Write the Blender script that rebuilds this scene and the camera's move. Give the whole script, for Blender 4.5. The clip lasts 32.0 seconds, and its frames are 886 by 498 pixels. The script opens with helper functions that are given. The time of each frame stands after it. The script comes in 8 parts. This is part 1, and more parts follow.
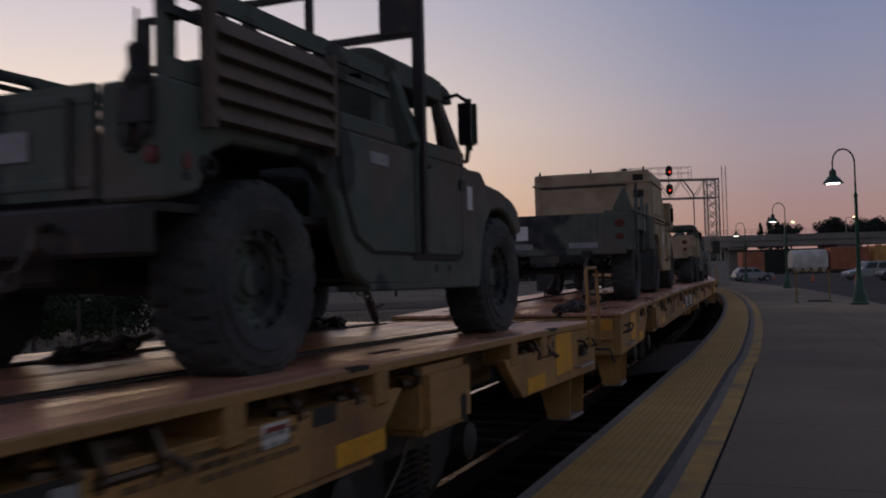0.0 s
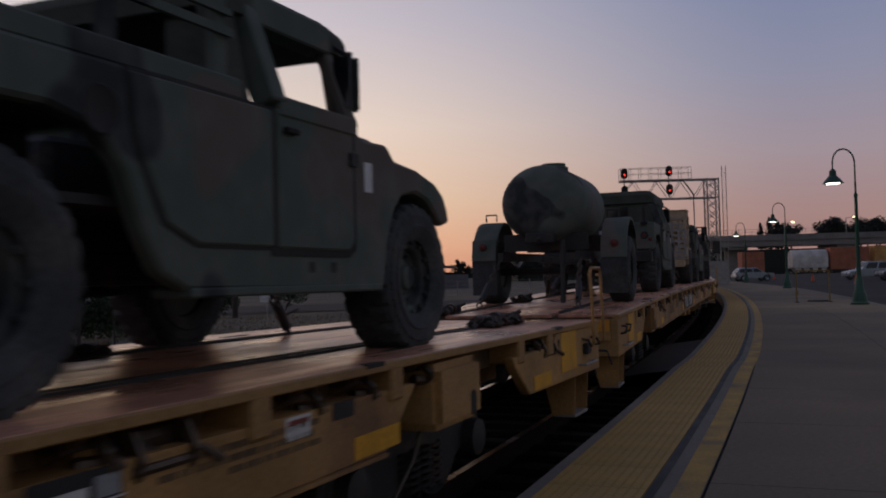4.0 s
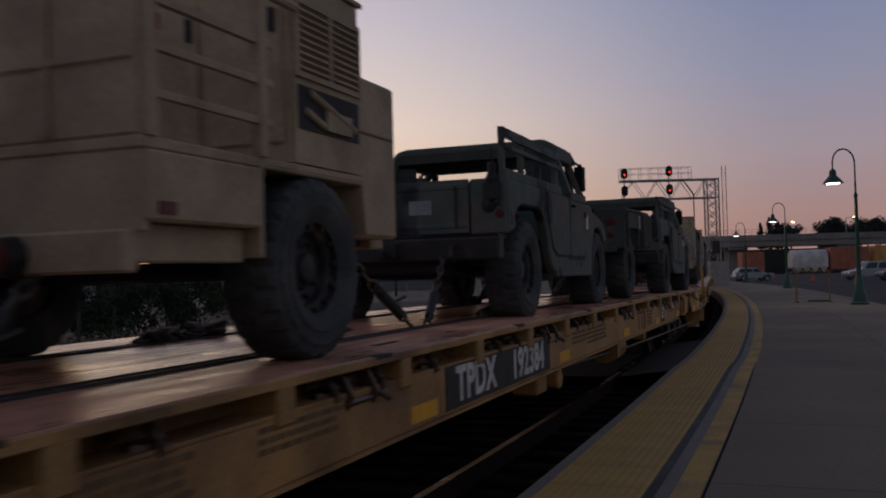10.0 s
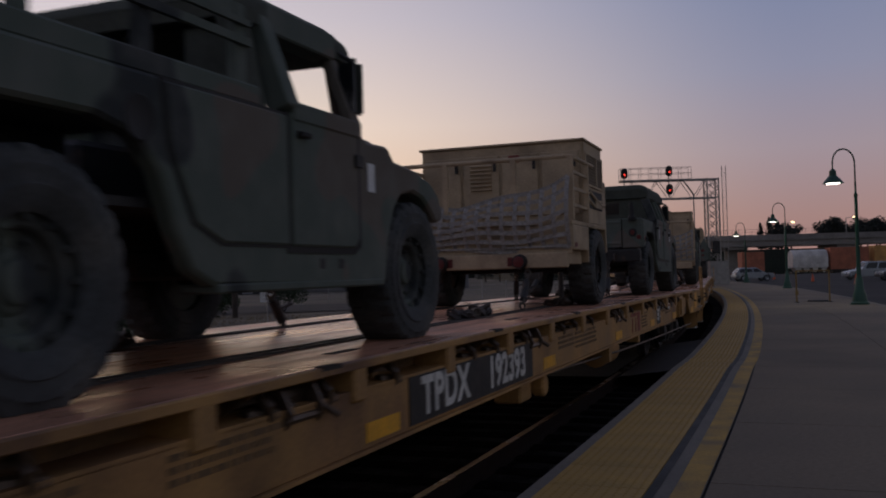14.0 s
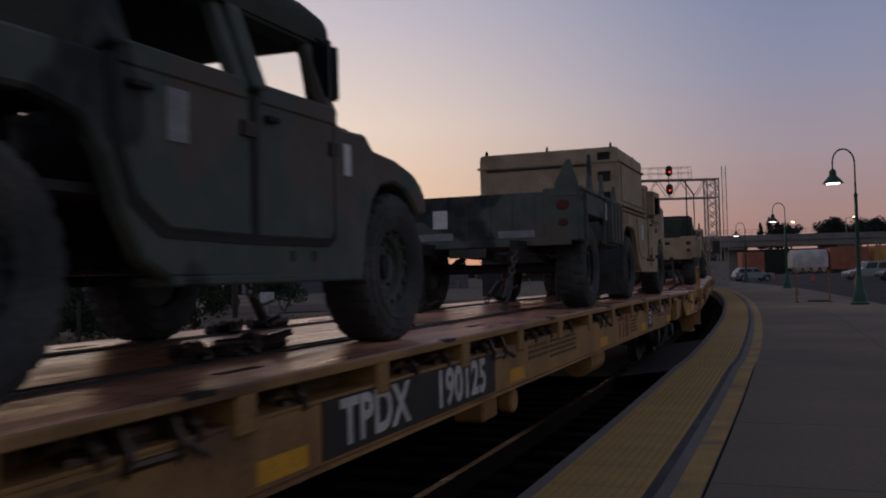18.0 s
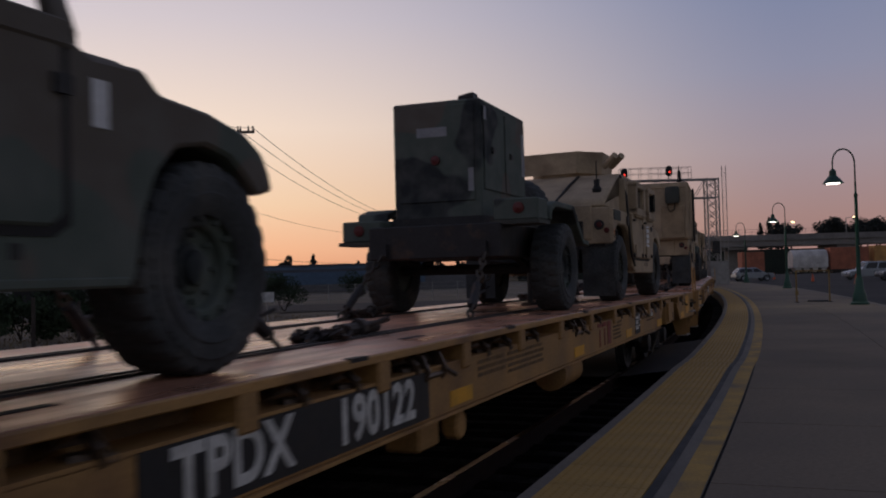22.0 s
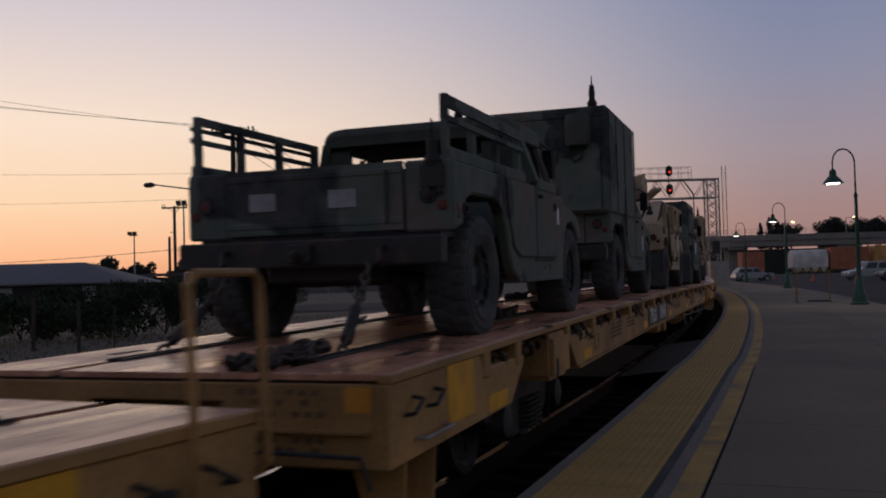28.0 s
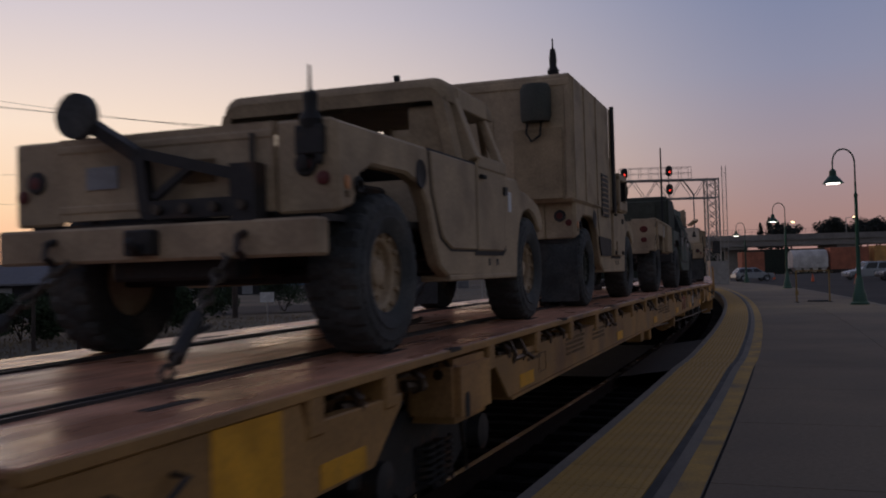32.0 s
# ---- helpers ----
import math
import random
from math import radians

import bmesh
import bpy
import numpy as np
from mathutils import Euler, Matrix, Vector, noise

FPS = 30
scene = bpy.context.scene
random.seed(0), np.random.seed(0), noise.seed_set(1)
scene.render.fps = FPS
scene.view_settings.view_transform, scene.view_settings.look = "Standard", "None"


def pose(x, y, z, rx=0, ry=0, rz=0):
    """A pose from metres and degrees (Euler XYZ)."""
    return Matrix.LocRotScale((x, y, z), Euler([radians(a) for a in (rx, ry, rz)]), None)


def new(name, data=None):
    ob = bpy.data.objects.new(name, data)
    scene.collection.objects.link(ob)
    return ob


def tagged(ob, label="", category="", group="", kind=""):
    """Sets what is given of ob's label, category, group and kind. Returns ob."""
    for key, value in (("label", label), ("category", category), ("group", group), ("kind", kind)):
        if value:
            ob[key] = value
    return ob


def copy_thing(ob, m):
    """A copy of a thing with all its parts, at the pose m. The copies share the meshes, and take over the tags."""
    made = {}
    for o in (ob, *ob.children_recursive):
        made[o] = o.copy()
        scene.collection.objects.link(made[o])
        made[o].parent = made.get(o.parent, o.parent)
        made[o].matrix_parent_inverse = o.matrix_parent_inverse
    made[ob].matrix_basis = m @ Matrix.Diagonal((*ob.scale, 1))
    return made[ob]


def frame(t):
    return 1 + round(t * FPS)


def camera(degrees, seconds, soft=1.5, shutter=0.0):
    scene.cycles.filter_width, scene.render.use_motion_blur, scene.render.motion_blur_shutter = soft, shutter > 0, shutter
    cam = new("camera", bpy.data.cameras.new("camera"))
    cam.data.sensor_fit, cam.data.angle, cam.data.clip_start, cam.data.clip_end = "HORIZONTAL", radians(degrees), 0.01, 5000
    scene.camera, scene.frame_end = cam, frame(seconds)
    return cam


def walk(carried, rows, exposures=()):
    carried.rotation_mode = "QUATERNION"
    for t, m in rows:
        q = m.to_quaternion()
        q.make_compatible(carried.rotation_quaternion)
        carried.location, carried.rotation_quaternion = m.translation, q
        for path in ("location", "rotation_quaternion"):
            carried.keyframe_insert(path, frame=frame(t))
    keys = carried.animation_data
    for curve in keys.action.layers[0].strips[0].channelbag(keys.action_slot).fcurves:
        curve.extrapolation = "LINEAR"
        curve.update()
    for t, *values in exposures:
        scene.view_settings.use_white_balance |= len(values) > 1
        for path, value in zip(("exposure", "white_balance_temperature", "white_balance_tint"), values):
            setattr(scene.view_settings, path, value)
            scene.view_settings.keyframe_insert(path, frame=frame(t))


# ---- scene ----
# The camera stands on the platform (z = 0 is the platform's top) and does not move.
CLIP = 32.0
EYE = 1.35
cam = camera(51.23, CLIP, soft=1.9, shutter=0.22)
stand = pose(0, 0, EYE, 90 + 1.646, 0, 0) @ pose(0, 0, 0, 0, 0, -1.573)
walk(cam, [(0.0, stand), (CLIP, stand)])

# ---- light: a clear sky after sunset, glowing low behind the tracks ----
GLOW = (-0.62, 0.785)


def make_world():
    world = bpy.data.worlds.new("dusk_sky")
    scene.world = world
    world.use_nodes = True
    nt = world.node_tree
    nt.nodes.clear()
    link = nt.links.new
    out, bg = nt.nodes.new("ShaderNodeOutputWorld"), nt.nodes.new("ShaderNodeBackground")
    co, sep = nt.nodes.new("ShaderNodeTexCoord"), nt.nodes.new("ShaderNodeSeparateXYZ")
    link(co.outputs["Generated"], sep.inputs[0])

    def math_node(op, a, b=None, clamp=False):
        n = nt.nodes.new("ShaderNodeMath")
        n.operation, n.use_clamp = op, clamp
        for k, v in enumerate((a, b)):
            if v is None:
                continue
            if isinstance(v, (int, float)):
                n.inputs[k].default_value = v
            else:
                link(v, n.inputs[k])
        return n.outputs[0]

    def ramp(fac, stops):
        n = nt.nodes.new("ShaderNodeValToRGB")
        cr = n.color_ramp
        while len(cr.elements) < len(stops):
            cr.elements.new(0.5)
        for e, (at, col) in zip(cr.elements, stops):
            e.position, e.color = at, (*col, 1)
        link(fac, n.inputs[0])
        return n.outputs[0]

    def mix(fac, a, b):
        n = nt.nodes.new("ShaderNodeMix")
        n.data_type = "RGBA"
        link(fac, n.inputs[0]), link(a, n.inputs[6]), link(b, n.inputs[7])
        return n.outputs[2]

    x, y, z = sep.outputs
    up = math_node("MAXIMUM", z, 0.0)
    flat = math_node("SQRT", math_node("MAXIMUM", math_node("SUBTRACT", 1.0, math_node("MULTIPLY", z, z)), 0.0001))
    toward = math_node("DIVIDE", math_node("ADD", math_node("MULTIPLY", x, GLOW[0]), math_node("MULTIPLY", y, GLOW[1])), flat)
    # elevation ramps: towards the glow, square to it, and away from it
    glow = ramp(up, SKY_GLOW)
    side = ramp(up, SKY_SIDE)
    away = ramp(up, SKY_AWAY)
    f1 = nt.nodes.new("ShaderNodeMapRange")
    f1.interpolation_type = "SMOOTHSTEP"
    f1.inputs["From Min"].default_value, f1.inputs["From Max"].default_value = 0.49, 1.0
    link(toward, f1.inputs["Value"])
    f2 = nt.nodes.new("ShaderNodeMapRange")
    f2.interpolation_type = "SMOOTHSTEP"
    f2.inputs["From Min"].default_value, f2.inputs["From Max"].default_value = -0.6, 0.5
    link(toward, f2.inputs["Value"])
    col = mix(f1.outputs[0], mix(f2.outputs[0], away, side), glow)
    link(col, bg.inputs["Color"])
    bg.inputs["Strength"].default_value = 1.0
    link(bg.outputs[0], out.inputs[0])


SKY_GLOW = [(0.0, (0.86, 0.36, 0.18)), (0.03, (1.0, 0.52, 0.29)), (0.08, (1.0, 0.685, 0.44)), (0.16, (0.97, 0.77, 0.62)),
            (0.27, (0.68, 0.60, 0.63)), (0.5, (0.24, 0.24, 0.34)), (1.0, (0.10, 0.115, 0.18))]
SKY_SIDE = [(0.0, (0.34, 0.19, 0.17)), (0.05, (0.37, 0.23, 0.215)), (0.12, (0.345, 0.278, 0.315)), (0.2, (0.260, 0.266, 0.37)),
            (0.3, (0.188, 0.225, 0.36)), (0.55, (0.14, 0.155, 0.24)), (1.0, (0.10, 0.115, 0.18))]
SKY_AWAY = [(0.0, (0.20, 0.185, 0.18)), (0.1, (0.25, 0.235, 0.235)), (0.3, (0.20, 0.21, 0.25)), (0.6, (0.12, 0.13, 0.20)),
            (1.0, (0.10, 0.115, 0.18))]
make_world()
# ---- materials ----
MATS = {}


def material(name, color, rough=0.6, metal=0.0, vary=0.25, grain=40.0, stain=1.5, bump=0.15, bump_scale=60.0, tint=None,
             tint_amount=0.0, coords="Object", specular=0.5, rand=0.0, bump_dist=0.01, streak=0.0):
    """Painted or mineral surface: two scales of tone, an optional second tint in patches, fine relief."""
    m = bpy.data.materials.new(name)
    m.use_nodes = True
    nt = m.node_tree
    link, b = nt.links.new, nt.nodes["Principled BSDF"]
    co = nt.nodes.new("ShaderNodeTexCoord").outputs[coords]

    def noise_tex(scale, detail):
        n = nt.nodes.new("ShaderNodeTexNoise")
        n.inputs["Scale"].default_value, n.inputs["Detail"].default_value = scale, detail
        link(co, n.inputs["Vector"])
        return n.outputs[0]

    def mix(kind, fac, a, c):
        n = nt.nodes.new("ShaderNodeMix")
        n.data_type, n.blend_type = "RGBA", kind
        for i, v in ((0, fac), (6, a), (7, c)):
            if isinstance(v, (int, float)):
                n.inputs[i].default_value = v
            elif isinstance(v, tuple):
                n.inputs[i].default_value = (*v, 1)
            else:
                link(v, n.inputs[i])
        return n.outputs[2]

    def span(v, a, c, lo, hi):
        n = nt.nodes.new("ShaderNodeMapRange")
        for k, q in (("From Min", a), ("From Max", c), ("To Min", lo), ("To Max", hi)):
            n.inputs[k].default_value = q
        link(v, n.inputs["Value"])
        return n.outputs[0]

    big, fine = noise_tex(stain, 3), noise_tex(grain, 5)
    col = color
    if tint:
        col = mix("MIX", span(noise_tex(stain * 0.7, 6), 0.62 - 0.25 * tint_amount, 0.72, 0.0, 1.0), color, tint)
    tone = mix("MULTIPLY", 1.0, col, mix("MIX", 1.0, (1, 1, 1), span(big, 0.3, 0.7, 1 - vary, 1 + vary * 0.6)))
    tone = mix("MULTIPLY", 1.0, tone, span(fine, 0.3, 0.7, 1 - vary * 0.6, 1 + vary * 0.4))
    if rand:
        info = nt.nodes.new("ShaderNodeObjectInfo").outputs["Random"]
        tone = mix("MULTIPLY", 1.0, tone, span(info, 0.0, 1.0, 1 - rand, 1 + rand))
    polish = span(big, 0.3, 0.7, max(rough - 0.1, 0.02), min(rough + 0.12, 1.0))
    if streak:    # scuffs drawn out along y, duller and darker than the sheet
        mp = nt.nodes.new("ShaderNodeMapping")
        mp.inputs["Scale"].default_value = (9.0, 0.9, 1.0)
        link(co, mp.inputs["Vector"])
        sc = nt.nodes.new("ShaderNodeTexNoise")
        sc.inputs["Scale"].default_value, sc.inputs["Detail"].default_value = 1.0, 6
        link(mp.outputs[0], sc.inputs["Vector"])
        tone = mix("MULTIPLY", 1.0, tone, span(sc.outputs[0], 0.4, 0.66, 1.1, 1 - streak))
        polish = mix("ADD", 1.0, polish, span(sc.outputs[0], 0.42, 0.64, 0.0, streak * 0.7))
    link(tone, b.inputs["Base Color"])
    link(polish, b.inputs["Roughness"])
    b.inputs["Metallic"].default_value = metal
    b.inputs["Specular IOR Level"].default_value = specular
    if bump:
        n = nt.nodes.new("ShaderNodeBump")
        n.inputs["Strength"].default_value, n.inputs["Distance"].default_value = bump, bump_dist
        link(noise_tex(bump_scale, 4), n.inputs["Height"])
        link(n.outputs[0], b.inputs["Normal"])
    MATS[name] = m
    return m


def camo_material(name, colors, scale=1.1, rough=0.8):
    """Three-colour disruptive paint in big soft-edged patches, dusty."""
    m = bpy.data.materials.new(name)
    m.use_nodes = True
    nt = m.node_tree
    link, b = nt.links.new, nt.nodes["Principled BSDF"]
    co = nt.nodes.new("ShaderNodeTexCoord").outputs["Object"]
    add = nt.nodes.new("ShaderNodeVectorMath")
    link(co, add.inputs[0])
    add.inputs[1].default_value = (3.1, 7.7, 1.3)
    n1 = nt.nodes.new("ShaderNodeTexNoise")
    n1.inputs["Scale"].default_value, n1.inputs["Detail"].default_value = scale, 1.5
    link(add.outputs[0], n1.inputs["Vector"])
    ramp = nt.nodes.new("ShaderNodeValToRGB")
    cr = ramp.color_ramp
    stops = [(0.0, colors[2]), (0.405, colors[2]), (0.42, colors[0]), (0.60, colors[0]), (0.61, colors[1])]
    while len(cr.elements) < len(stops):
        cr.elements.new(0.5)
    for e, (at, c) in zip(cr.elements, stops):
        e.position, e.color = at, (*c, 1)
    link(n1.outputs[0], ramp.inputs[0])
    dust = nt.nodes.new("ShaderNodeTexNoise")
    dust.inputs["Scale"].default_value, dust.inputs["Detail"].default_value = 5.0, 8
    link(co, dust.inputs["Vector"])
    span = nt.nodes.new("ShaderNodeMapRange")
    for k, v in (("From Min", 0.4), ("From Max", 0.75), ("To Min", 0.0), ("To Max", 0.40)):
        span.inputs[k].default_value = v
    link(dust.outputs[0], span.inputs["Value"])
    mixn = nt.nodes.new("ShaderNodeMix")
    mixn.data_type = "RGBA"
    link(span.outputs[0], mixn.inputs[0]), link(ramp.outputs[0], mixn.inputs[6])
    mixn.inputs[7].default_value = (0.20, 0.20, 0.185, 1)
    link(mixn.outputs[2], b.inputs["Base Color"])
    b.inputs["Roughness"].default_value, b.inputs["Specular IOR Level"].default_value = rough, 0.3
    bump = nt.nodes.new("ShaderNodeBump")
    bump.inputs["Strength"].default_value, bump.inputs["Distance"].default_value = 0.15, 0.004
    link(dust.outputs[0], bump.inputs["Height"]), link(bump.outputs[0], b.inputs["Normal"])
    MATS[name] = m
    return m


def glass_material(name, color=(0.92, 0.93, 0.93), rough=0.03):
    m = bpy.data.materials.new(name)
    m.use_nodes = True
    b = m.node_tree.nodes["Principled BSDF"]
    b.inputs["Base Color"].default_value = (*color, 1)
    b.inputs["Roughness"].default_value, b.inputs["Transmission Weight"].default_value, b.inputs["IOR"].default_value = rough, 1.0, 1.003
    MATS[name] = m
    return m


def glow_material(name, color, strength):
    m = bpy.data.materials.new(name)
    m.use_nodes = True
    b = m.node_tree.nodes["Principled BSDF"]
    b.inputs["Base Color"].default_value = (*color, 1)
    b.inputs["Emission Color"].default_value, b.inputs["Emission Strength"].default_value = (*color, 1), strength
    MATS[name] = m
    return m


camo_material("camo", [(0.096, 0.120, 0.104), (0.135, 0.118, 0.100), (0.028, 0.035, 0.038)])
material("slat_paint", (0.15, 0.118, 0.10), 0.8, vary=0.3, stain=4)
material("olive", (0.062, 0.068, 0.058), 0.75, vary=0.35, tint=(0.12, 0.10, 0.08), tint_amount=0.4, stain=3)
material("tan", (0.46, 0.355, 0.235), 0.75, vary=0.22, stain=2.5, tint=(0.28, 0.21, 0.14), tint_amount=0.4, bump=0.08)
material("tan_canvas", (0.36, 0.27, 0.17), 0.95, vary=0.25, stain=5, bump=0.4, bump_scale=9, bump_dist=0.02)
material("canvas", (0.060, 0.068, 0.055), 0.95, vary=0.3, stain=5, bump=0.5, bump_scale=8, bump_dist=0.02)
material("rubber", (0.055, 0.062, 0.066), 0.85, vary=0.5, stain=4, tint=(0.09, 0.088, 0.082), tint_amount=0.45, bump=0.2)
material("dark_steel", (0.032, 0.032, 0.034), 0.6, 0.2, vary=0.4, stain=6, tint=(0.10, 0.06, 0.04), tint_amount=0.2)
material("chain_steel", (0.10, 0.085, 0.07), 0.5, 0.7, vary=0.4)
material("chain_dark", (0.075, 0.064, 0.058), 0.55, 0.5, vary=0.5, stain=9, tint=(0.12, 0.06, 0.04), tint_amount=0.3)
# car yellow gone dark: grime plus the deck overhang's shade put into the colour
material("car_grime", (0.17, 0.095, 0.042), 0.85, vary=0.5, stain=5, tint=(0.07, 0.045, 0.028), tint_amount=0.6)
material("ratchet_steel", (0.105, 0.075, 0.055), 0.42, 0.6, vary=0.4, stain=9)
# tan with shade painted in, for grille openings and hood seams
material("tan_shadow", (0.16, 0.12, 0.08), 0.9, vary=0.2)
material("black", (0.012, 0.012, 0.013), 0.7)
material("board_black", (0.018, 0.019, 0.022), 0.6, vary=0.4, stain=6)
material("white_paint", (0.62, 0.62, 0.60), 0.6, vary=0.25, stain=6)
material("grey_paint", (0.30, 0.31, 0.33), 0.6, vary=0.25, stain=6)
material("stencil", (0.17, 0.105, 0.05), 0.8, vary=0.4, stain=9)
material("car_yellow", (0.41, 0.23, 0.08), 0.62, vary=0.35, stain=1.6, tint=(0.20, 0.105, 0.05), tint_amount=0.35, rand=0.06)
material("safety_yellow", (0.74, 0.37, 0.025), 0.5, vary=0.2, stain=5)
material("safety_orange", (0.62, 0.27, 0.03), 0.5, vary=0.2, stain=5)
material("red_paint", (0.24, 0.05, 0.04), 0.7, vary=0.35, stain=8)
material("deck_paint", (0.65, 0.325, 0.205), 0.27, vary=0.45, stain=1.3, tint=(0.32, 0.155, 0.10), tint_amount=0.5, bump=0.14, bump_scale=7, rand=0.07, specular=0.5, streak=0.2)
material("red_lens", (0.11, 0.010, 0.010), 0.4, vary=0.1, bump=0)
material("amber_lens", (0.5, 0.17, 0.02), 0.25, vary=0.1, bump=0)
material("paper", (0.78, 0.79, 0.80), 0.8, vary=0.12, stain=20)
material("webbing", (0.31, 0.295, 0.28), 0.9, vary=0.3, stain=20)
material("concrete", (0.184, 0.144, 0.100), 0.9, vary=0.3, stain=0.35, grain=25, tint=(0.124, 0.097, 0.068), tint_amount=0.35, bump=0.25, bump_scale=120)
material("curb_concrete", (0.175, 0.158, 0.135), 0.9, vary=0.3, stain=1.2, grain=30, bump=0.25)
material("tactile", (0.40, 0.245, 0.060), 0.75, vary=0.22, stain=0.9, grain=30, tint=(0.21, 0.15, 0.06), tint_amount=0.35, rand=0.06)
material("line_yellow", (0.42, 0.26, 0.062), 0.8, vary=0.3, stain=2.5, tint=(0.16, 0.13, 0.09), tint_amount=0.45)
material("line_black", (0.018, 0.019, 0.020), 0.75, vary=0.3, stain=3)
material("ballast", (0.032, 0.028, 0.026), 0.95, specular=0.0, vary=0.6, stain=3, grain=18, bump=1.0, bump_scale=16, bump_dist=0.06)
material("sleeper", (0.013, 0.011, 0.010), 0.9, specular=0.0, vary=0.4, stain=5, rand=0.25, bump=0.4)
material("rail_side", (0.03, 0.018, 0.014), 0.9, 0.0, specular=0.1, vary=0.4)
material("rail_top", (0.45, 0.42, 0.40), 0.25, 1.0, vary=0.2, bump=0)
material("asphalt", (0.042, 0.041, 0.042), 0.9, specular=0.15, vary=0.4, stain=0.25, grain=12, tint=(0.07, 0.066, 0.062), tint_amount=0.4, bump=0.4, bump_scale=40)
material("dirt", (0.10, 0.08, 0.055), 1.0, vary=0.5, stain=0.18, grain=5, tint=(0.055, 0.055, 0.035), tint_amount=0.7, bump=0.6, bump_scale=12)
material("grass", (0.17, 0.13, 0.075), 1.0, specular=0.0, vary=0.6, stain=0.5, grain=6, bump=0)
material("leaf", (0.042, 0.062, 0.034), 0.85, specular=0.15, vary=0.6, stain=0.8, grain=4, bump=0)
material("leaf_far", (0.022, 0.030, 0.022), 0.9, vary=0.5, stain=0.2, grain=2, bump=0)
material("bark", (0.05, 0.04, 0.03), 0.95, vary=0.4, stain=4, bump=0.6)
material("pole_wood", (0.060, 0.048, 0.040), 0.95, vary=0.4, stain=2, bump=0.5)
material("lamp_green", (0.012, 0.062, 0.042), 0.45, vary=0.15, stain=4)
material("galvanised", (0.34, 0.33, 0.32), 0.5, 0.5, vary=0.25, stain=3)
material("overpass", (0.25, 0.235, 0.22), 0.95, vary=0.25, stain=0.15, grain=2)
material("blue_wall", (0.12, 0.19, 0.28), 0.8, vary=0.25, stain=0.1, grain=2)
material("roof_grey", (0.085, 0.095, 0.12), 0.8, vary=0.25, stain=0.12, grain=2)
material("dark_wall", (0.035, 0.036, 0.04), 0.9, vary=0.3, stain=0.3, grain=2)
material("shed_wall", (0.17, 0.17, 0.18), 0.9, vary=0.25, stain=0.2, grain=2)
material("box_red", (0.44, 0.16, 0.095), 0.8, vary=0.3, stain=0.6, grain=5)
material("box_orange", (0.60, 0.33, 0.11), 0.8, vary=0.3, stain=0.6, grain=5)
material("hopper_grey", (0.60, 0.58, 0.55), 0.8, vary=0.3, stain=0.6, grain=5)
material("silver_paint", (0.30, 0.33, 0.37), 0.3, 0.5, vary=0.08, bump=0)
material("dark_paint", (0.05, 0.055, 0.07), 0.3, 0.3, vary=0.08, bump=0)
material("window_dark", (0.015, 0.017, 0.02), 0.08, vary=0.05, bump=0)
material("cone_orange", (0.60, 0.10, 0.03), 0.6, vary=0.1)
material("fence_yellow", (0.20, 0.125, 0.035), 0.6, vary=0.2, stain=6)
material("wire", (0.02, 0.02, 0.02), 0.7, bump=0)
glass_material("glass")
material("armour_glass", (0.10, 0.105, 0.115), 0.06, vary=0.2, stain=8, bump=0, specular=1.0)
glow_material("red_signal", (1.0, 0.05, 0.035), 1.3)
glow_material("lamp_glow", (1.0, 0.93, 0.80), 5.0)
glow_material("far_glow", (1.0, 0.72, 0.35), 5.0)
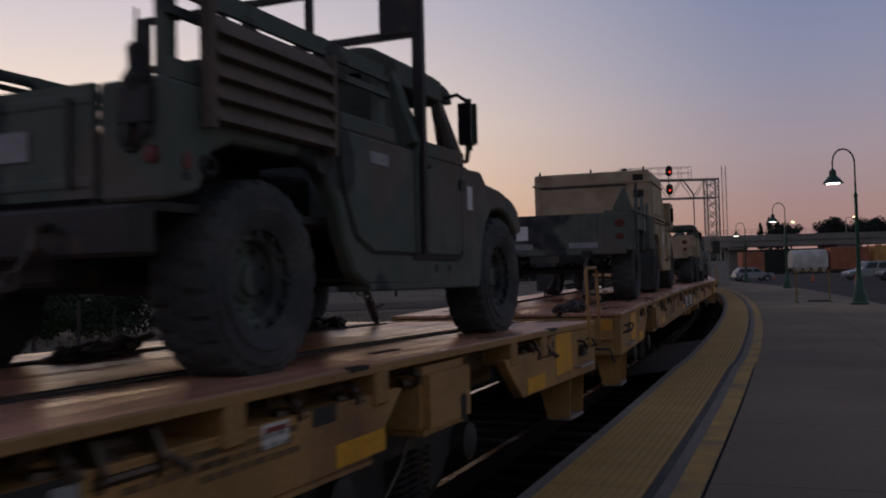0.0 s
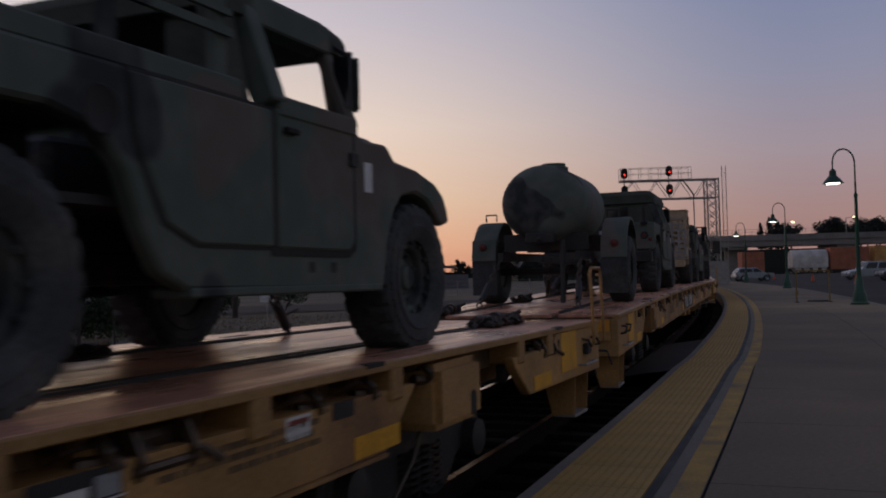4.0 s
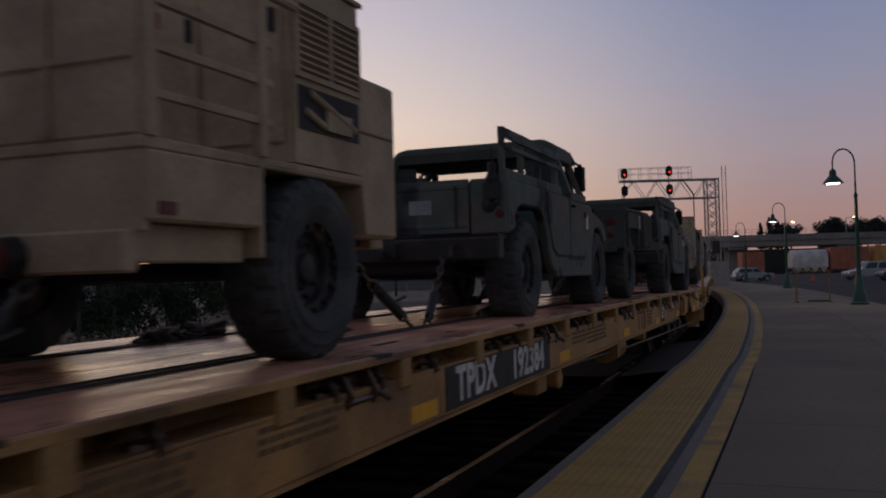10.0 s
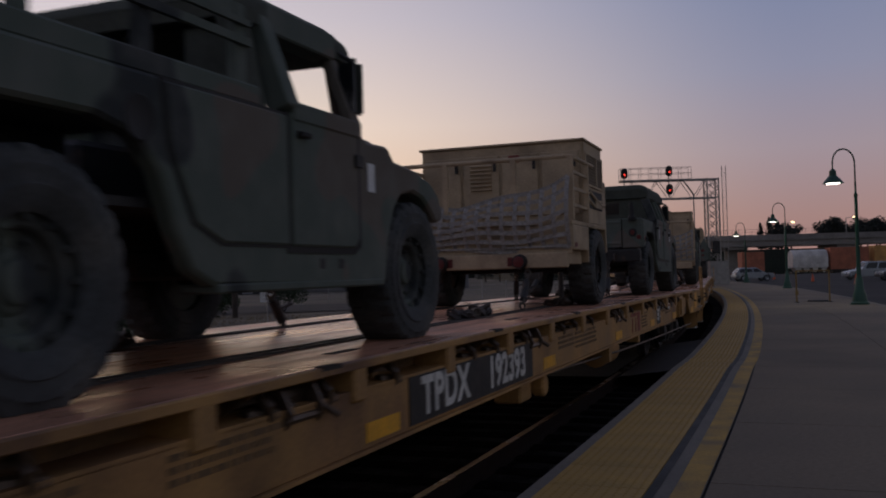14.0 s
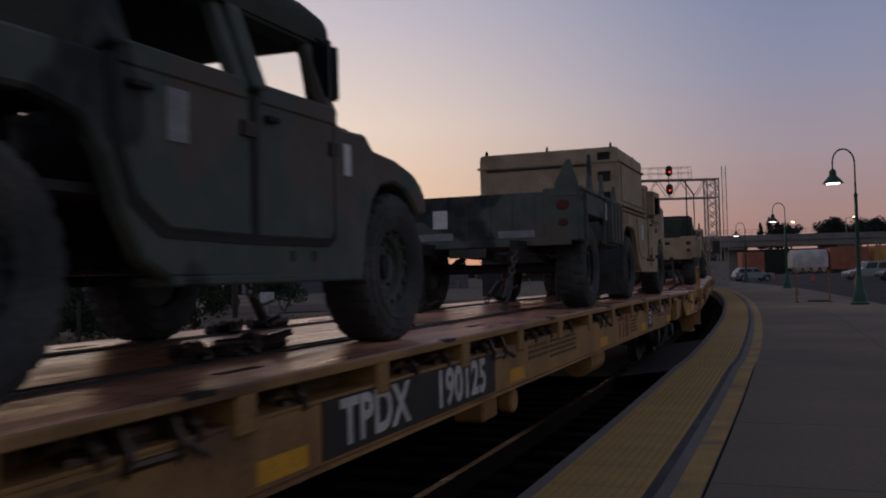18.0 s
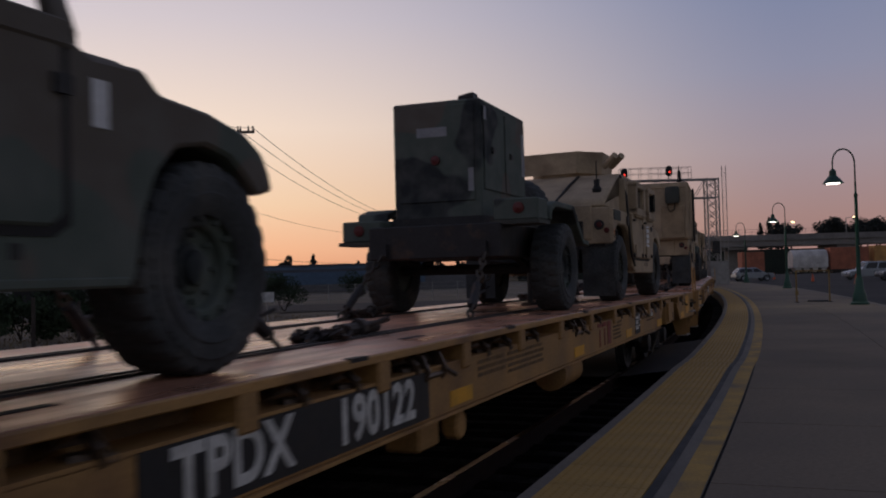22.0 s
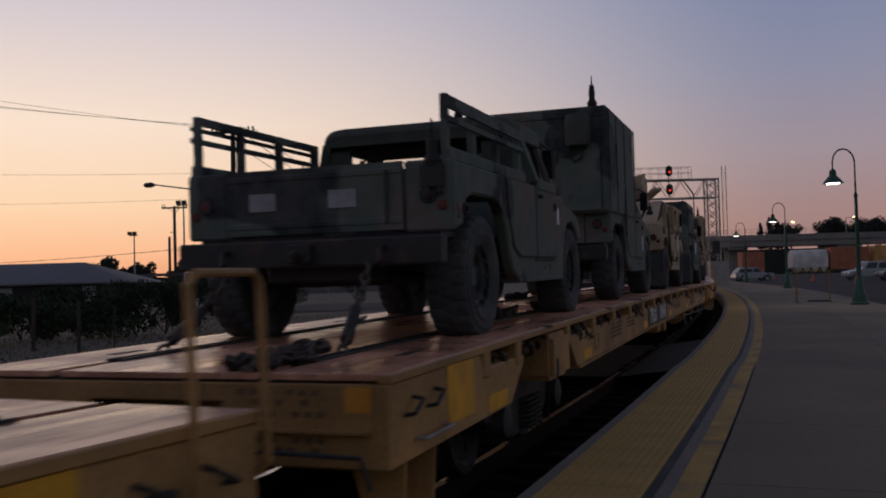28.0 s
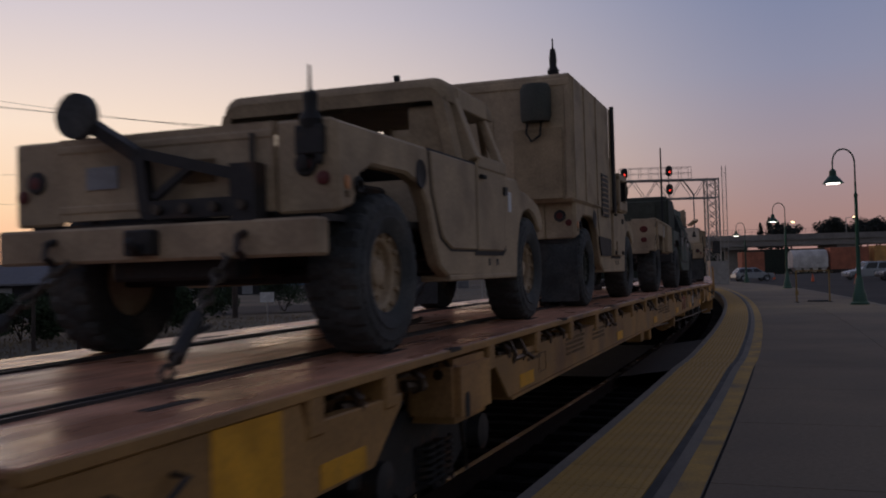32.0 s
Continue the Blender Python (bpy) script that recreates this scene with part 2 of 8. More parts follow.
# ---- mesh tools ----
class Build:
    """Collects faces of one mesh."""

    def __init__(self):
        self.v, self.f = [], []

    def add(self, verts, faces):
        o = len(self.v)
        self.v += [tuple(p) for p in verts]
        self.f += [tuple(i + o for i in q) for q in faces]
        return self

    def box(self, x0, x1, y0, y1, z0, z1):
        return self.add([(x, y, z) for x in (x0, x1) for y in (y0, y1) for z in (z0, z1)],
                        [(0, 1, 3, 2), (4, 6, 7, 5), (0, 4, 5, 1), (2, 3, 7, 6), (0, 2, 6, 4), (1, 5, 7, 3)])

    def slab(self, pts, axis, a, b):
        """A polygon in the plane square to the axis (0: its points are y, z; 1: x, z; 2: x, y), drawn out from a to b."""
        n = len(pts)
        area = sum(pts[i][0] * pts[(i + 1) % n][1] - pts[(i + 1) % n][0] * pts[i][1] for i in range(n))
        if (area < 0) != (axis == 1):
            pts = pts[::-1]

        def at(p, h):
            return [(h, p[0], p[1]), (p[0], h, p[1]), (p[0], p[1], h)][axis]
        lo, hi = min(a, b), max(a, b)
        vs = [at(p, lo) for p in pts] + [at(p, hi) for p in pts]
        fs = [tuple(range(n))[::-1], tuple(range(n, 2 * n))] + [(i, (i + 1) % n, n + (i + 1) % n, n + i) for i in range(n)]
        return self.add(vs, fs)

    def loft(self, rings, caps=True, closed=True):
        n = len(rings[0])
        vs = [p for r in rings for p in r]
        fs = []
        for k in range(len(rings) - 1):
            for i in range(n if closed else n - 1):
                j = (i + 1) % n
                fs.append((k * n + i, k * n + j, (k + 1) * n + j, (k + 1) * n + i))
        if caps:
            fs += [tuple(range(n))[::-1], tuple(range((len(rings) - 1) * n, len(rings) * n))]
        return self.add(vs, fs)

    def rod(self, a, b, r, n=8, r2=None):
        a, b = Vector(a), Vector(b)
        d = (b - a).normalized()
        u = d.orthogonal().normalized()
        w = d.cross(u)
        ring = lambda c, q: [c + u * (q * math.cos(2 * math.pi * i / n)) + w * (q * math.sin(2 * math.pi * i / n)) for i in range(n)]
        return self.loft([ring(a, r), ring(b, r if r2 is None else r2)])

    def tube(self, pts, r, n=8):
        """A round tube along the points."""
        pts = [Vector(p) for p in pts]
        rings, u = [], None
        for i, p in enumerate(pts):
            d = (pts[min(i + 1, len(pts) - 1)] - pts[max(i - 1, 0)]).normalized()
            u = d.orthogonal().normalized() if u is None else (u - d * u.dot(d)).normalized()
            w = d.cross(u)
            rings.append([p + u * (r * math.cos(2 * math.pi * k / n)) + w * (r * math.sin(2 * math.pi * k / n)) for k in range(n)])
        return self.loft(rings)

    def lathe(self, profile, axis=0, at=(0, 0, 0), n=24, caps=True):
        """Radius and height pairs turned about the axis."""
        rings = []
        for r, h in profile:
            ring = []
            for i in range(n):
                c, s = r * math.cos(2 * math.pi * i / n), r * math.sin(2 * math.pi * i / n)
                p = [(h, c, s), (s, h, c), (c, s, h)][axis]
                ring.append((at[0] + p[0], at[1] + p[1], at[2] + p[2]))
            rings.append(ring)
        return self.loft(rings, caps)

    def pane_frame(self, x0, x1, z0, z1, hx0, hx1, hz0, hz1, y0, y1):
        """A flat panel square to y with one rectangular hole."""
        o, i = [(x0, z0), (x1, z0), (x1, z1), (x0, z1)], [(hx0, hz0), (hx1, hz0), (hx1, hz1), (hx0, hz1)]
        vs = [(x, y, z) for y in (y0, y1) for ring in (o, i) for x, z in ring]
        fs = []
        for k in range(4):
            j = (k + 1) % 4
            fs += [(k, j, 4 + j, 4 + k), (8 + k, 12 + k, 12 + j, 8 + j), (k, 8 + k, 8 + j, j), (4 + k, 4 + j, 12 + j, 12 + k)]
        return self.add(vs, fs)

    def bar(self, a, b, w, h=None):
        """A square bar from a to b."""
        a, b = Vector(a), Vector(b)
        d = (b - a).normalized()
        side = Vector((1, 0, 0)) if abs(d.x) < 0.9 else Vector((0, 1, 0))
        u = d.cross(side).normalized()
        s = u.cross(d)
        h = w if h is None else h
        ring = lambda c: [c + s * (i * w / 2) + u * (j * h / 2) for i, j in ((-1, -1), (1, -1), (1, 1), (-1, 1))]
        return self.loft([ring(a), ring(b)])


def mesh_of(name, build, mat, bevel=0.0, smooth=True, angle=35.0, segments=1):
    me = bpy.data.meshes.new(name)
    me.from_pydata(build.v, [], build.f)
    bm = bmesh.new()
    bm.from_mesh(me)
    bmesh.ops.recalc_face_normals(bm, faces=bm.faces)
    if bevel:
        edges = [e for e in bm.edges if e.is_manifold and e.calc_face_angle(0) > 0.5]
        bmesh.ops.bevel(bm, geom=edges, offset=bevel, segments=segments, affect="EDGES", clamp_overlap=True)
    bm.to_mesh(me)
    bm.free()
    if smooth:
        me.polygons.foreach_set("use_smooth", [True] * len(me.polygons))
        me.set_sharp_from_angle(angle=radians(angle))
    if mat:
        me.materials.append(MATS[mat])
    return me


def part(name, build, mat, parent=None, label="", bevel=0.0, at=None, smooth=True, angle=35.0, segments=1, kind=""):
    """One mesh object; under a thing or a part where a parent is given."""
    ob = new(name, mesh_of(name, build, mat, bevel, smooth, angle, segments) if isinstance(build, Build) else build)
    if parent is not None:
        ob.parent = parent
    if at is not None:
        ob.matrix_basis = at if isinstance(at, Matrix) else Matrix.Translation(at)
    if label:
        ob["label"] = label
    if kind:
        ob["kind"] = kind
    return ob


def thing(name, label, category, group="", at=None):
    ob = new(name)
    ob.empty_display_size = 0.2
    if at is not None:
        ob.matrix_basis = at
    return tagged(ob, label, category, group)


def text_part(words, size, mat, parent, m, name="lettering", depth=0.002, spacing=1.0, squeeze=1.0, label="", weight=0.0):
    cu = bpy.data.curves.new(name, "FONT")
    cu.body, cu.size, cu.extrude, cu.space_character, cu.offset = words, size, depth, spacing, weight
    cu.align_x, cu.align_y = "CENTER", "CENTER"
    tmp = bpy.data.objects.new("tmp_text", cu)
    scene.collection.objects.link(tmp)
    me = bpy.data.meshes.new_from_object(tmp.evaluated_get(bpy.context.evaluated_depsgraph_get()))
    bpy.data.objects.remove(tmp)
    me.materials.clear()
    me.materials.append(MATS[mat])
    me.transform(Matrix.Diagonal((squeeze, 1, 1, 1)))
    me.name = name
    ob = new(name, me)
    ob.parent, ob.matrix_basis = parent, m
    if label:
        ob["label"] = label
    return ob


# ---- the line of the track: metres along it from abreast of the camera ----
HEAD, OFF = radians(22.22), 3.4105
BEND_A, BEND_B, BEND_S, BEND_L, BEND_END = 0.0028, 0.0025, 14.6, 8.0, 110.0


def soft(q):
    return q if q > 40 else math.log1p(math.exp(q))


def heading(s):
    s = min(s, BEND_END) if s > 0 else max(s, -45.0)
    return HEAD - (BEND_A * s + (BEND_B - BEND_A) * BEND_L * (soft((s - BEND_S) / BEND_L) - soft(-BEND_S / BEND_L)))


STEP, S_MIN, S_MAX = 0.5, -330.0, 380.0
LINE = {}


def make_line():
    x, y = -OFF * math.cos(HEAD), OFF * math.sin(HEAD)
    LINE[0] = (x, y)
    px, py = x, y
    for i in range(1, int(S_MAX / STEP) + 1):
        a = heading((i - 0.5) * STEP)
        px, py = px + math.sin(a) * STEP, py + math.cos(a) * STEP
        LINE[i] = (px, py)
    px, py = x, y
    for i in range(1, int(-S_MIN / STEP) + 1):
        a = heading(-(i - 0.5) * STEP)
        px, py = px - math.sin(a) * STEP, py - math.cos(a) * STEP
        LINE[-i] = (px, py)


make_line()


def on_line(s, o=0.0, z=0.0):
    """The place s metres along the track, o metres to its right."""
    k = math.floor(s / STEP)
    f = s / STEP - k
    a, b = LINE[k], LINE[k + 1]
    h = heading(s)
    return Vector((a[0] * (1 - f) + b[0] * f + o * math.cos(h), a[1] * (1 - f) + b[1] * f - o * math.sin(h), z))


def ribbon(s_list, rows):
    """A strip along the track; rows: offset and height pairs, taken across."""
    b = Build()
    n = len(rows)
    vs = [on_line(s, o, z) for s in s_list for o, z in rows]
    fs = [(k * n + i, (k + 1) * n + i, (k + 1) * n + i + 1, k * n + i + 1) for k in range(len(s_list) - 1) for i in range(n - 1)]
    return b.add(vs, fs)
# ---- the place ----
RAIL_Z, DECK_Z = -0.211, 0.879


def steps(a, b, d):
    n = max(1, int(round((b - a) / d)))
    return [a + (b - a) * i / n for i in range(n + 1)]


def sheet(name, pts, z, mat, label, category, thick=0.0):
    b = Build()
    if thick:
        b.slab(pts, 2, z - thick, z)
    else:
        b.add([(x, y, z) for x, y in pts], [tuple(range(len(pts)))])
    return tagged(part(name, b, mat, smooth=False), label, category, kind="structure")


sheet("ground", [(-3500, -3500), (3500, -3500), (3500, 3500), (-3500, 3500)], -0.75, "dirt",
      "bare brown dirt and dry weeds beside the railway", "ground")

# ballast bed, its shoulders, sleepers and rails
BED = steps(-60, 150, 1.5)
tagged(part("ballast", ribbon(BED, [(-9.0, -0.74), (-7.6, -0.45), (-1.8, -0.375), (1.0, -0.375), (1.68, -0.40)]), "ballast"),
       "dark crushed stone ballast under the track", "ballast", kind="structure")
sleeper_mesh = mesh_of("sleeper", Build().box(-1.3, 1.3, -0.11, 0.11, -0.16, 0.03), "sleeper", bevel=0.012)
track = tagged(thing("track", "railway track with worn shiny rails on wooden sleepers", "track"), kind="structure")
for i in range(100):
    s = -8 + i * 0.56
    q = on_line(s, 0, -0.385)
    part("sleeper", sleeper_mesh, None, track, at=pose(q.x, q.y, q.z, 0, 0, -math.degrees(heading(s))))
for side in (-1, 1):
    g = side * 0.755
    prof = [(g - 0.07, -0.36), (g - 0.012, -0.34), (g - 0.012, -0.25), (g - 0.036, -0.235), (g - 0.036, RAIL_Z - 0.006),
            (g + 0.036, RAIL_Z - 0.006), (g + 0.036, -0.235), (g + 0.012, -0.25), (g + 0.012, -0.34), (g + 0.07, -0.36)]
    part("rail", ribbon(BED, prof), "rail_side", track, "rusty steel rail")
    part("rail_head", ribbon(BED, [(g - 0.034, RAIL_Z), (g + 0.034, RAIL_Z)]), "rail_top", track, "polished running surface")

# the platform: slab, nosing, tactile tiles, black band and yellow line
EDGE_IN, TILE_IN, TILE_W = 1.575, 1.70, 0.63


def jog(s):
    """The strips step a little away from the track where the crossing begins."""
    f = min(max((s - 12.6) / 2.0, 0.0), 1.0)
    return 0.087 + 0.05 * f * f * (3 - 2 * f)


def plat_strip(rows):
    vs, fs, n = [], [], len(rows)
    for s in PLAT:
        vs += [on_line(s, o + jog(s), z) for o, z in rows]
    for k in range(len(PLAT) - 1):
        fs += [(k * n + i, (k + 1) * n + i, (k + 1) * n + i + 1, k * n + i + 1) for i in range(n - 1)]
    return Build().add(vs, fs)


PLAT = steps(-40, 130, 1.0)
tagged(part("platform", plat_strip([(EDGE_IN, -0.75), (EDGE_IN, -0.035), (EDGE_IN + 0.03, -0.006), (TILE_IN, -0.006), (2.34, -0.006), (2.345, -0.002), (2.48, -0.002), (2.66, -0.002)]), "curb_concrete"),
       "concrete platform edge along the track", "platform", kind="structure")
pavement = tagged(thing("pavement", "dark worn concrete platform paving with wide joints", "pavement"), kind="structure")
slabs = steps(-6.0, 114.0, 2.42)
for a, b in zip(slabs, slabs[1:]):
    for o0, o1 in ((2.767, 4.637), (4.647, 6.587)):
        ss = [a + 0.006, (a + b) / 2, b - 0.006]
        bd = Build()
        n = 3
        top = [on_line(s, o, 0.0) for s in ss for o in (o0, o1)]
        low = [on_line(s, o, -0.05) for s in ss for o in (o0, o1)]
        bd.add(top + low, [(0, 1, 3, 2), (2, 3, 5, 4), (0, 6, 7, 1), (1, 7, 9, 3), (3, 9, 11, 5), (5, 11, 10, 4), (4, 10, 8, 2), (2, 8, 6, 0)])
        part("slab", bd, "concrete", pavement, smooth=False)
tagged(part("platform_base", ribbon(PLAT, [(2.745, -0.022), (2.99, -0.022), (3.09, -0.022), (6.587, -0.022), (6.707, -0.022), (6.707, -0.7)]), "line_black"),
       "dark joint sand under the paving", "pavement", kind="structure")
tagged(part("kerb", ribbon(PLAT, [(6.587, 0.004), (6.707, 0.004), (6.727, -0.16)]), "curb_concrete"), "low concrete kerb beside the car park", "kerb", kind="structure")
tagged(part("black_band", plat_strip([(2.335, 0.002), (2.395, 0.002)]), "line_black"), "black painted band beside the tactile strip", "marking", kind="structure")
tagged(part("yellow_line", plat_strip([(2.485, 0.003), (2.655, 0.003)]), "line_yellow"), "worn yellow painted safety line", "marking", kind="structure")

tile = Build().box(-TILE_W / 2 + 0.002, TILE_W / 2 - 0.002, -0.303, 0.303, -0.02, 0.004)
for i in range(10):
    for j in range(10):
        cx, cy = -0.27 + i * 0.06, -0.27 + j * 0.06
        tile.add([(cx + 0.013 * c, cy + 0.013 * d, 0.004) for c, d in ((1, 0), (0.5, 0.87), (-0.5, 0.87), (-1, 0), (-0.5, -0.87), (0.5, -0.87))]
                 + [(cx + 0.007 * c, cy + 0.007 * d, 0.009) for c, d in ((1, 0), (0.5, 0.87), (-0.5, 0.87), (-1, 0), (-0.5, -0.87), (0.5, -0.87))],
                 [(6, 7, 8, 9, 10, 11)] + [(k, (k + 1) % 6, 6 + (k + 1) % 6, 6 + k) for k in range(6)])
tile_mesh = mesh_of("tile", tile, "tactile", smooth=False)
tactile = tagged(thing("tactile_strip", "yellow tactile warning strip with rows of small domes", "tactile strip"), kind="structure")
for i in range(120):
    s = -8 + i * 0.61
    q = on_line(s, TILE_IN + TILE_W / 2 + jog(s), 0.0)
    part("tile", tile_mesh, None, tactile, at=pose(q.x, q.y, q.z, 0, 0, -math.degrees(heading(s))))

# the car park and the far side of the line
park = [on_line(s, 6.727) for s in steps(-30, 110, 5)]
sheet("car_park", [(p.x, p.y) for p in park] + [(26, 170), (200, 170), (200, -60), (20, -60)], -0.14, "asphalt",
      "dark asphalt car park behind the platform", "car park", thick=0.4)
sheet("service_road", [(-120, 62), (-60, 42), (14, 66), (17, 76), (-60, 74), (-140, 100)], -0.70, "asphalt", "worn asphalt road beyond the tracks", "road")


def crossing(s0, s1):
    b = ribbon(steps(s0, s1, 0.5), [(-0.68, -0.215), (0.68, -0.215)])
    tagged(part("crossing_panel", b, "asphalt"), "dark crossing panel laid between the rails", "crossing", kind="structure")
    b = ribbon(steps(s0, s1, 0.5), [(0.83, -0.215), (1.66, -0.10)])
    tagged(part("crossing_panel", b, "asphalt"), "grey crossing panel beside the platform", "crossing", kind="structure")


crossing(13.6, 19.5)


# ---- things on and behind the platform ----
def platform_lamp(x, y):
    lamp = thing("street_lamp", "green gooseneck platform lamp with a lit bell shade", "street lamp", "lamps along the platform", pose(x, y, 0, 0, 0, 8))
    base = Build().lathe([(0.30, 0.0), (0.30, 0.06), (0.24, 0.10), (0.22, 0.32), (0.15, 0.50), (0.12, 0.85), (0.085, 0.92), (0.085, 1.0)], 2, n=16)
    part("base", base, "lamp_green", lamp, "flared green cast base")
    part("pole", Build().lathe([(0.075, 1.0), (0.05, 3.6), (0.062, 3.62), (0.062, 3.72), (0.034, 3.74), (0.034, 4.1)], 2, n=12), "lamp_green", lamp)
    pts = [(0, 0, 4.1)] + [(-0.40 + 0.40 * math.cos(a), 0, 4.78 + 0.46 * math.sin(a)) for a in [math.pi * k / 12 for k in range(13)]] + [(-0.80, 0, 4.5)]
    part("arm", Build().tube(pts, 0.027), "lamp_green", lamp)
    shade = Build().lathe([(0.05, 4.56), (0.11, 4.50), (0.12, 4.34), (0.22, 4.24), (0.34, 4.08), (0.33, 4.075), (0.20, 4.22), (0.02, 4.30)], 2, (-0.80, 0, 0), n=20)
    shade_ob = part("shade", shade, "lamp_green", lamp, "green bell shade")
    part("lens", Build().lathe([(0.0, 4.10), (0.22, 4.11), (0.22, 4.065), (0.0, 4.05)], 2, (-0.80, 0, 0), n=16), "lamp_glow", shade_ob, "glowing white lens")
    return lamp


for x, y in ((13.94, 31.06), (21.05, 56.7), (26.4, 80.7)):
    platform_lamp(x, y)
for x, y in ((13.14, 31.0), (20.25, 56.6), (25.6, 80.6)):
    li = bpy.data.lights.new("lamp_light", "SPOT")
    li.energy, li.color, li.spot_size, li.spot_blend, li.shadow_soft_size = 60, (1, 0.93, 0.8), radians(130), 0.6, 0.2
    ob = new("lamp_light", li)
    ob.matrix_basis = pose(x, y, 4.0)


def signal_gantry():
    g = thing("signal_gantry", "grey steel cantilever signal gantry with red lights", "signal gantry", at=pose(23.4, 80.0, -0.6))
    for i, (x, y) in enumerate(((-0.5, -0.5), (0.5, -0.5), (-0.5, 0.5), (0.5, 0.5))):
        part("leg", Build().bar((x, y, 0), (x, y, 9.75), 0.10), "galvanised", g)
    n = 11
    for k in range(n):
        z0, z1 = k * 0.88, (k + 1) * 0.88
        for y in (-0.5, 0.5):
            part("brace", Build().bar((-0.5, y, z0), (0.5, y, z1), 0.05), "galvanised", g)
            part("brace", Build().bar((0.5, y, z0), (-0.5, y, z1), 0.05), "galvanised", g)
        for x in (-0.5, 0.5):
            part("brace", Build().bar((x, -0.5, z0), (x, 0.5, z1), 0.045), "galvanised", g)
    for z in (8.05, 9.65):
        for y in (-0.5, 0.5):
            part("beam", Build().bar((-7.9, y, z), (0.5, y, z), 0.12), "galvanised", g)
    for k in range(7):
        x0, x1 = -0.5 - k * 1.05, -0.5 - (k + 1) * 1.05
        for y in (-0.5, 0.5):
            part("brace", Build().bar((x0, y, 8.05 if k % 2 else 9.65), (x1, y, 9.65 if k % 2 else 8.05), 0.045), "galvanised", g)
    part("walkway", Build().box(-7.9, -1.8, -0.45, 0.45, 9.70, 9.74), "galvanised", g)
    rail = Build()
    for y in (-0.48, 0.48):
        rail.bar((-7.9, y, 10.75), (-1.8, y, 10.75), 0.035).bar((-7.9, y, 10.25), (-1.8, y, 10.25), 0.03)
        for k in range(8):
            rail.bar((-7.9 + k * 0.87, y, 9.7), (-7.9 + k * 0.87, y, 10.75), 0.035)
    part("handrail", rail, "galvanised", g)
    lad = Build().bar((0.95, 0, 0.5), (0.95, 0, 10.8), 0.05).bar((1.3, 0, 0.5), (1.3, 0, 10.8), 0.05)
    for k in range(33):
        lad.bar((0.95, 0, 0.6 + k * 0.31), (1.3, 0, 0.6 + k * 0.31), 0.03)
    part("ladder", lad, "galvanised", g)
    part("downpipe", Build().tube([(-2.6, -0.55, 9.6), (-2.1, -0.55, 9.0), (-1.7, -0.55, 8.4), (-1.7, -0.55, 4.0), (-0.5, -0.55, 3.9)], 0.05), "galvanised", g)
    for x, z in ((-7.65, 10.25), (-7.65, 8.78), (-3.8, 10.4), (-3.8, 8.82)):
        head = part("signal_head", Build().slab([(x + 0.27 * math.cos(a), z + 0.18 * (1 if math.sin(a) > 0 else -1) + 0.27 * math.sin(a)) for a in [2 * math.pi * (k + 0.5) / 20 for k in range(20)]], 1, -0.85, -0.62),
                    "black", g, "black signal head")
        part("hood", Build().lathe([(0.13, -1.12), (0.14, -0.85)], 1, (x, 0, z - 0.10), n=14, caps=False), "black", head)
        if (x, z) != (-7.65, 8.78):
            part("signal_light", Build().lathe([(0.0, -0.875), (0.10, -0.87), (0.10, -0.84)], 1, (x, 0, z - 0.10), n=14), "red_signal", head, "lit red signal")
    for x in (-3.8, -7.65):
        part("signal_mast", Build().rod((x, -0.6, 7.95), (x, -0.6, 10.0), 0.05), "galvanised", g)
    cab = part("cabinet", Build().box(-0.3, 0.3, -1.0, -0.6, 3.2, 4.3), "dark_steel", g, "dark equipment cabinet", bevel=0.02)
    return g


signal_gantry()


def mesh_cabinet(x, y, w, d, h, z=-0.1):
    c = thing("equipment_cabinet", "pale grey railway equipment cabinet beside the line", "cabinet", at=pose(x, y, z))
    part("body", Build().box(-w / 2, w / 2, -d / 2, d / 2, 0, h), "galvanised", c, bevel=0.02)
    part("lid", Build().box(-w / 2 - 0.04, w / 2 + 0.04, -d / 2 - 0.04, d / 2 + 0.04, h, h + 0.06), "galvanised", c, bevel=0.01)
    part("door", Build().box(-w / 2 + 0.05, w / 2 - 0.05, -d / 2 - 0.02, -d / 2, 0.08, h - 0.08), "galvanised", c, bevel=0.006)
    return c


mesh_cabinet(23.0, 77.5, 1.5, 0.9, 2.0)


def frame_barrier(x, y):
    f = thing("barrier", "thin yellow metal frame barrier standing on the platform", "barrier", at=pose(x, y, 0, 0, 0, -8))
    part("frame", Build().bar((-0.58, 0, 0), (-0.58, 0, 1.18), 0.045).bar((0.58, 0, 0), (0.58, 0, 1.18), 0.045).bar((-0.58, 0, 1.16), (0.58, 0, 1.16), 0.045), "fence_yellow", f)
    part("tag", Build().box(-0.63, -0.52, -0.04, -0.025, 0.28, 0.42), "fence_yellow", f)
    for x in (-0.58, 0.58):
        part("foot", Build().box(x - 0.04, x + 0.04, -0.2, 0.2, 0, 0.03), "dark_steel", f)


frame_barrier(13.55, 34.0)
grate = thing("tree_grate", "low dark cover lying on the paving", "cover", at=pose(14.0, 34.6, 0))
part("cover", Build().lathe([(0.42, 0.0), (0.40, 0.05), (0.0, 0.07)], 2, n=12), "black", grate)


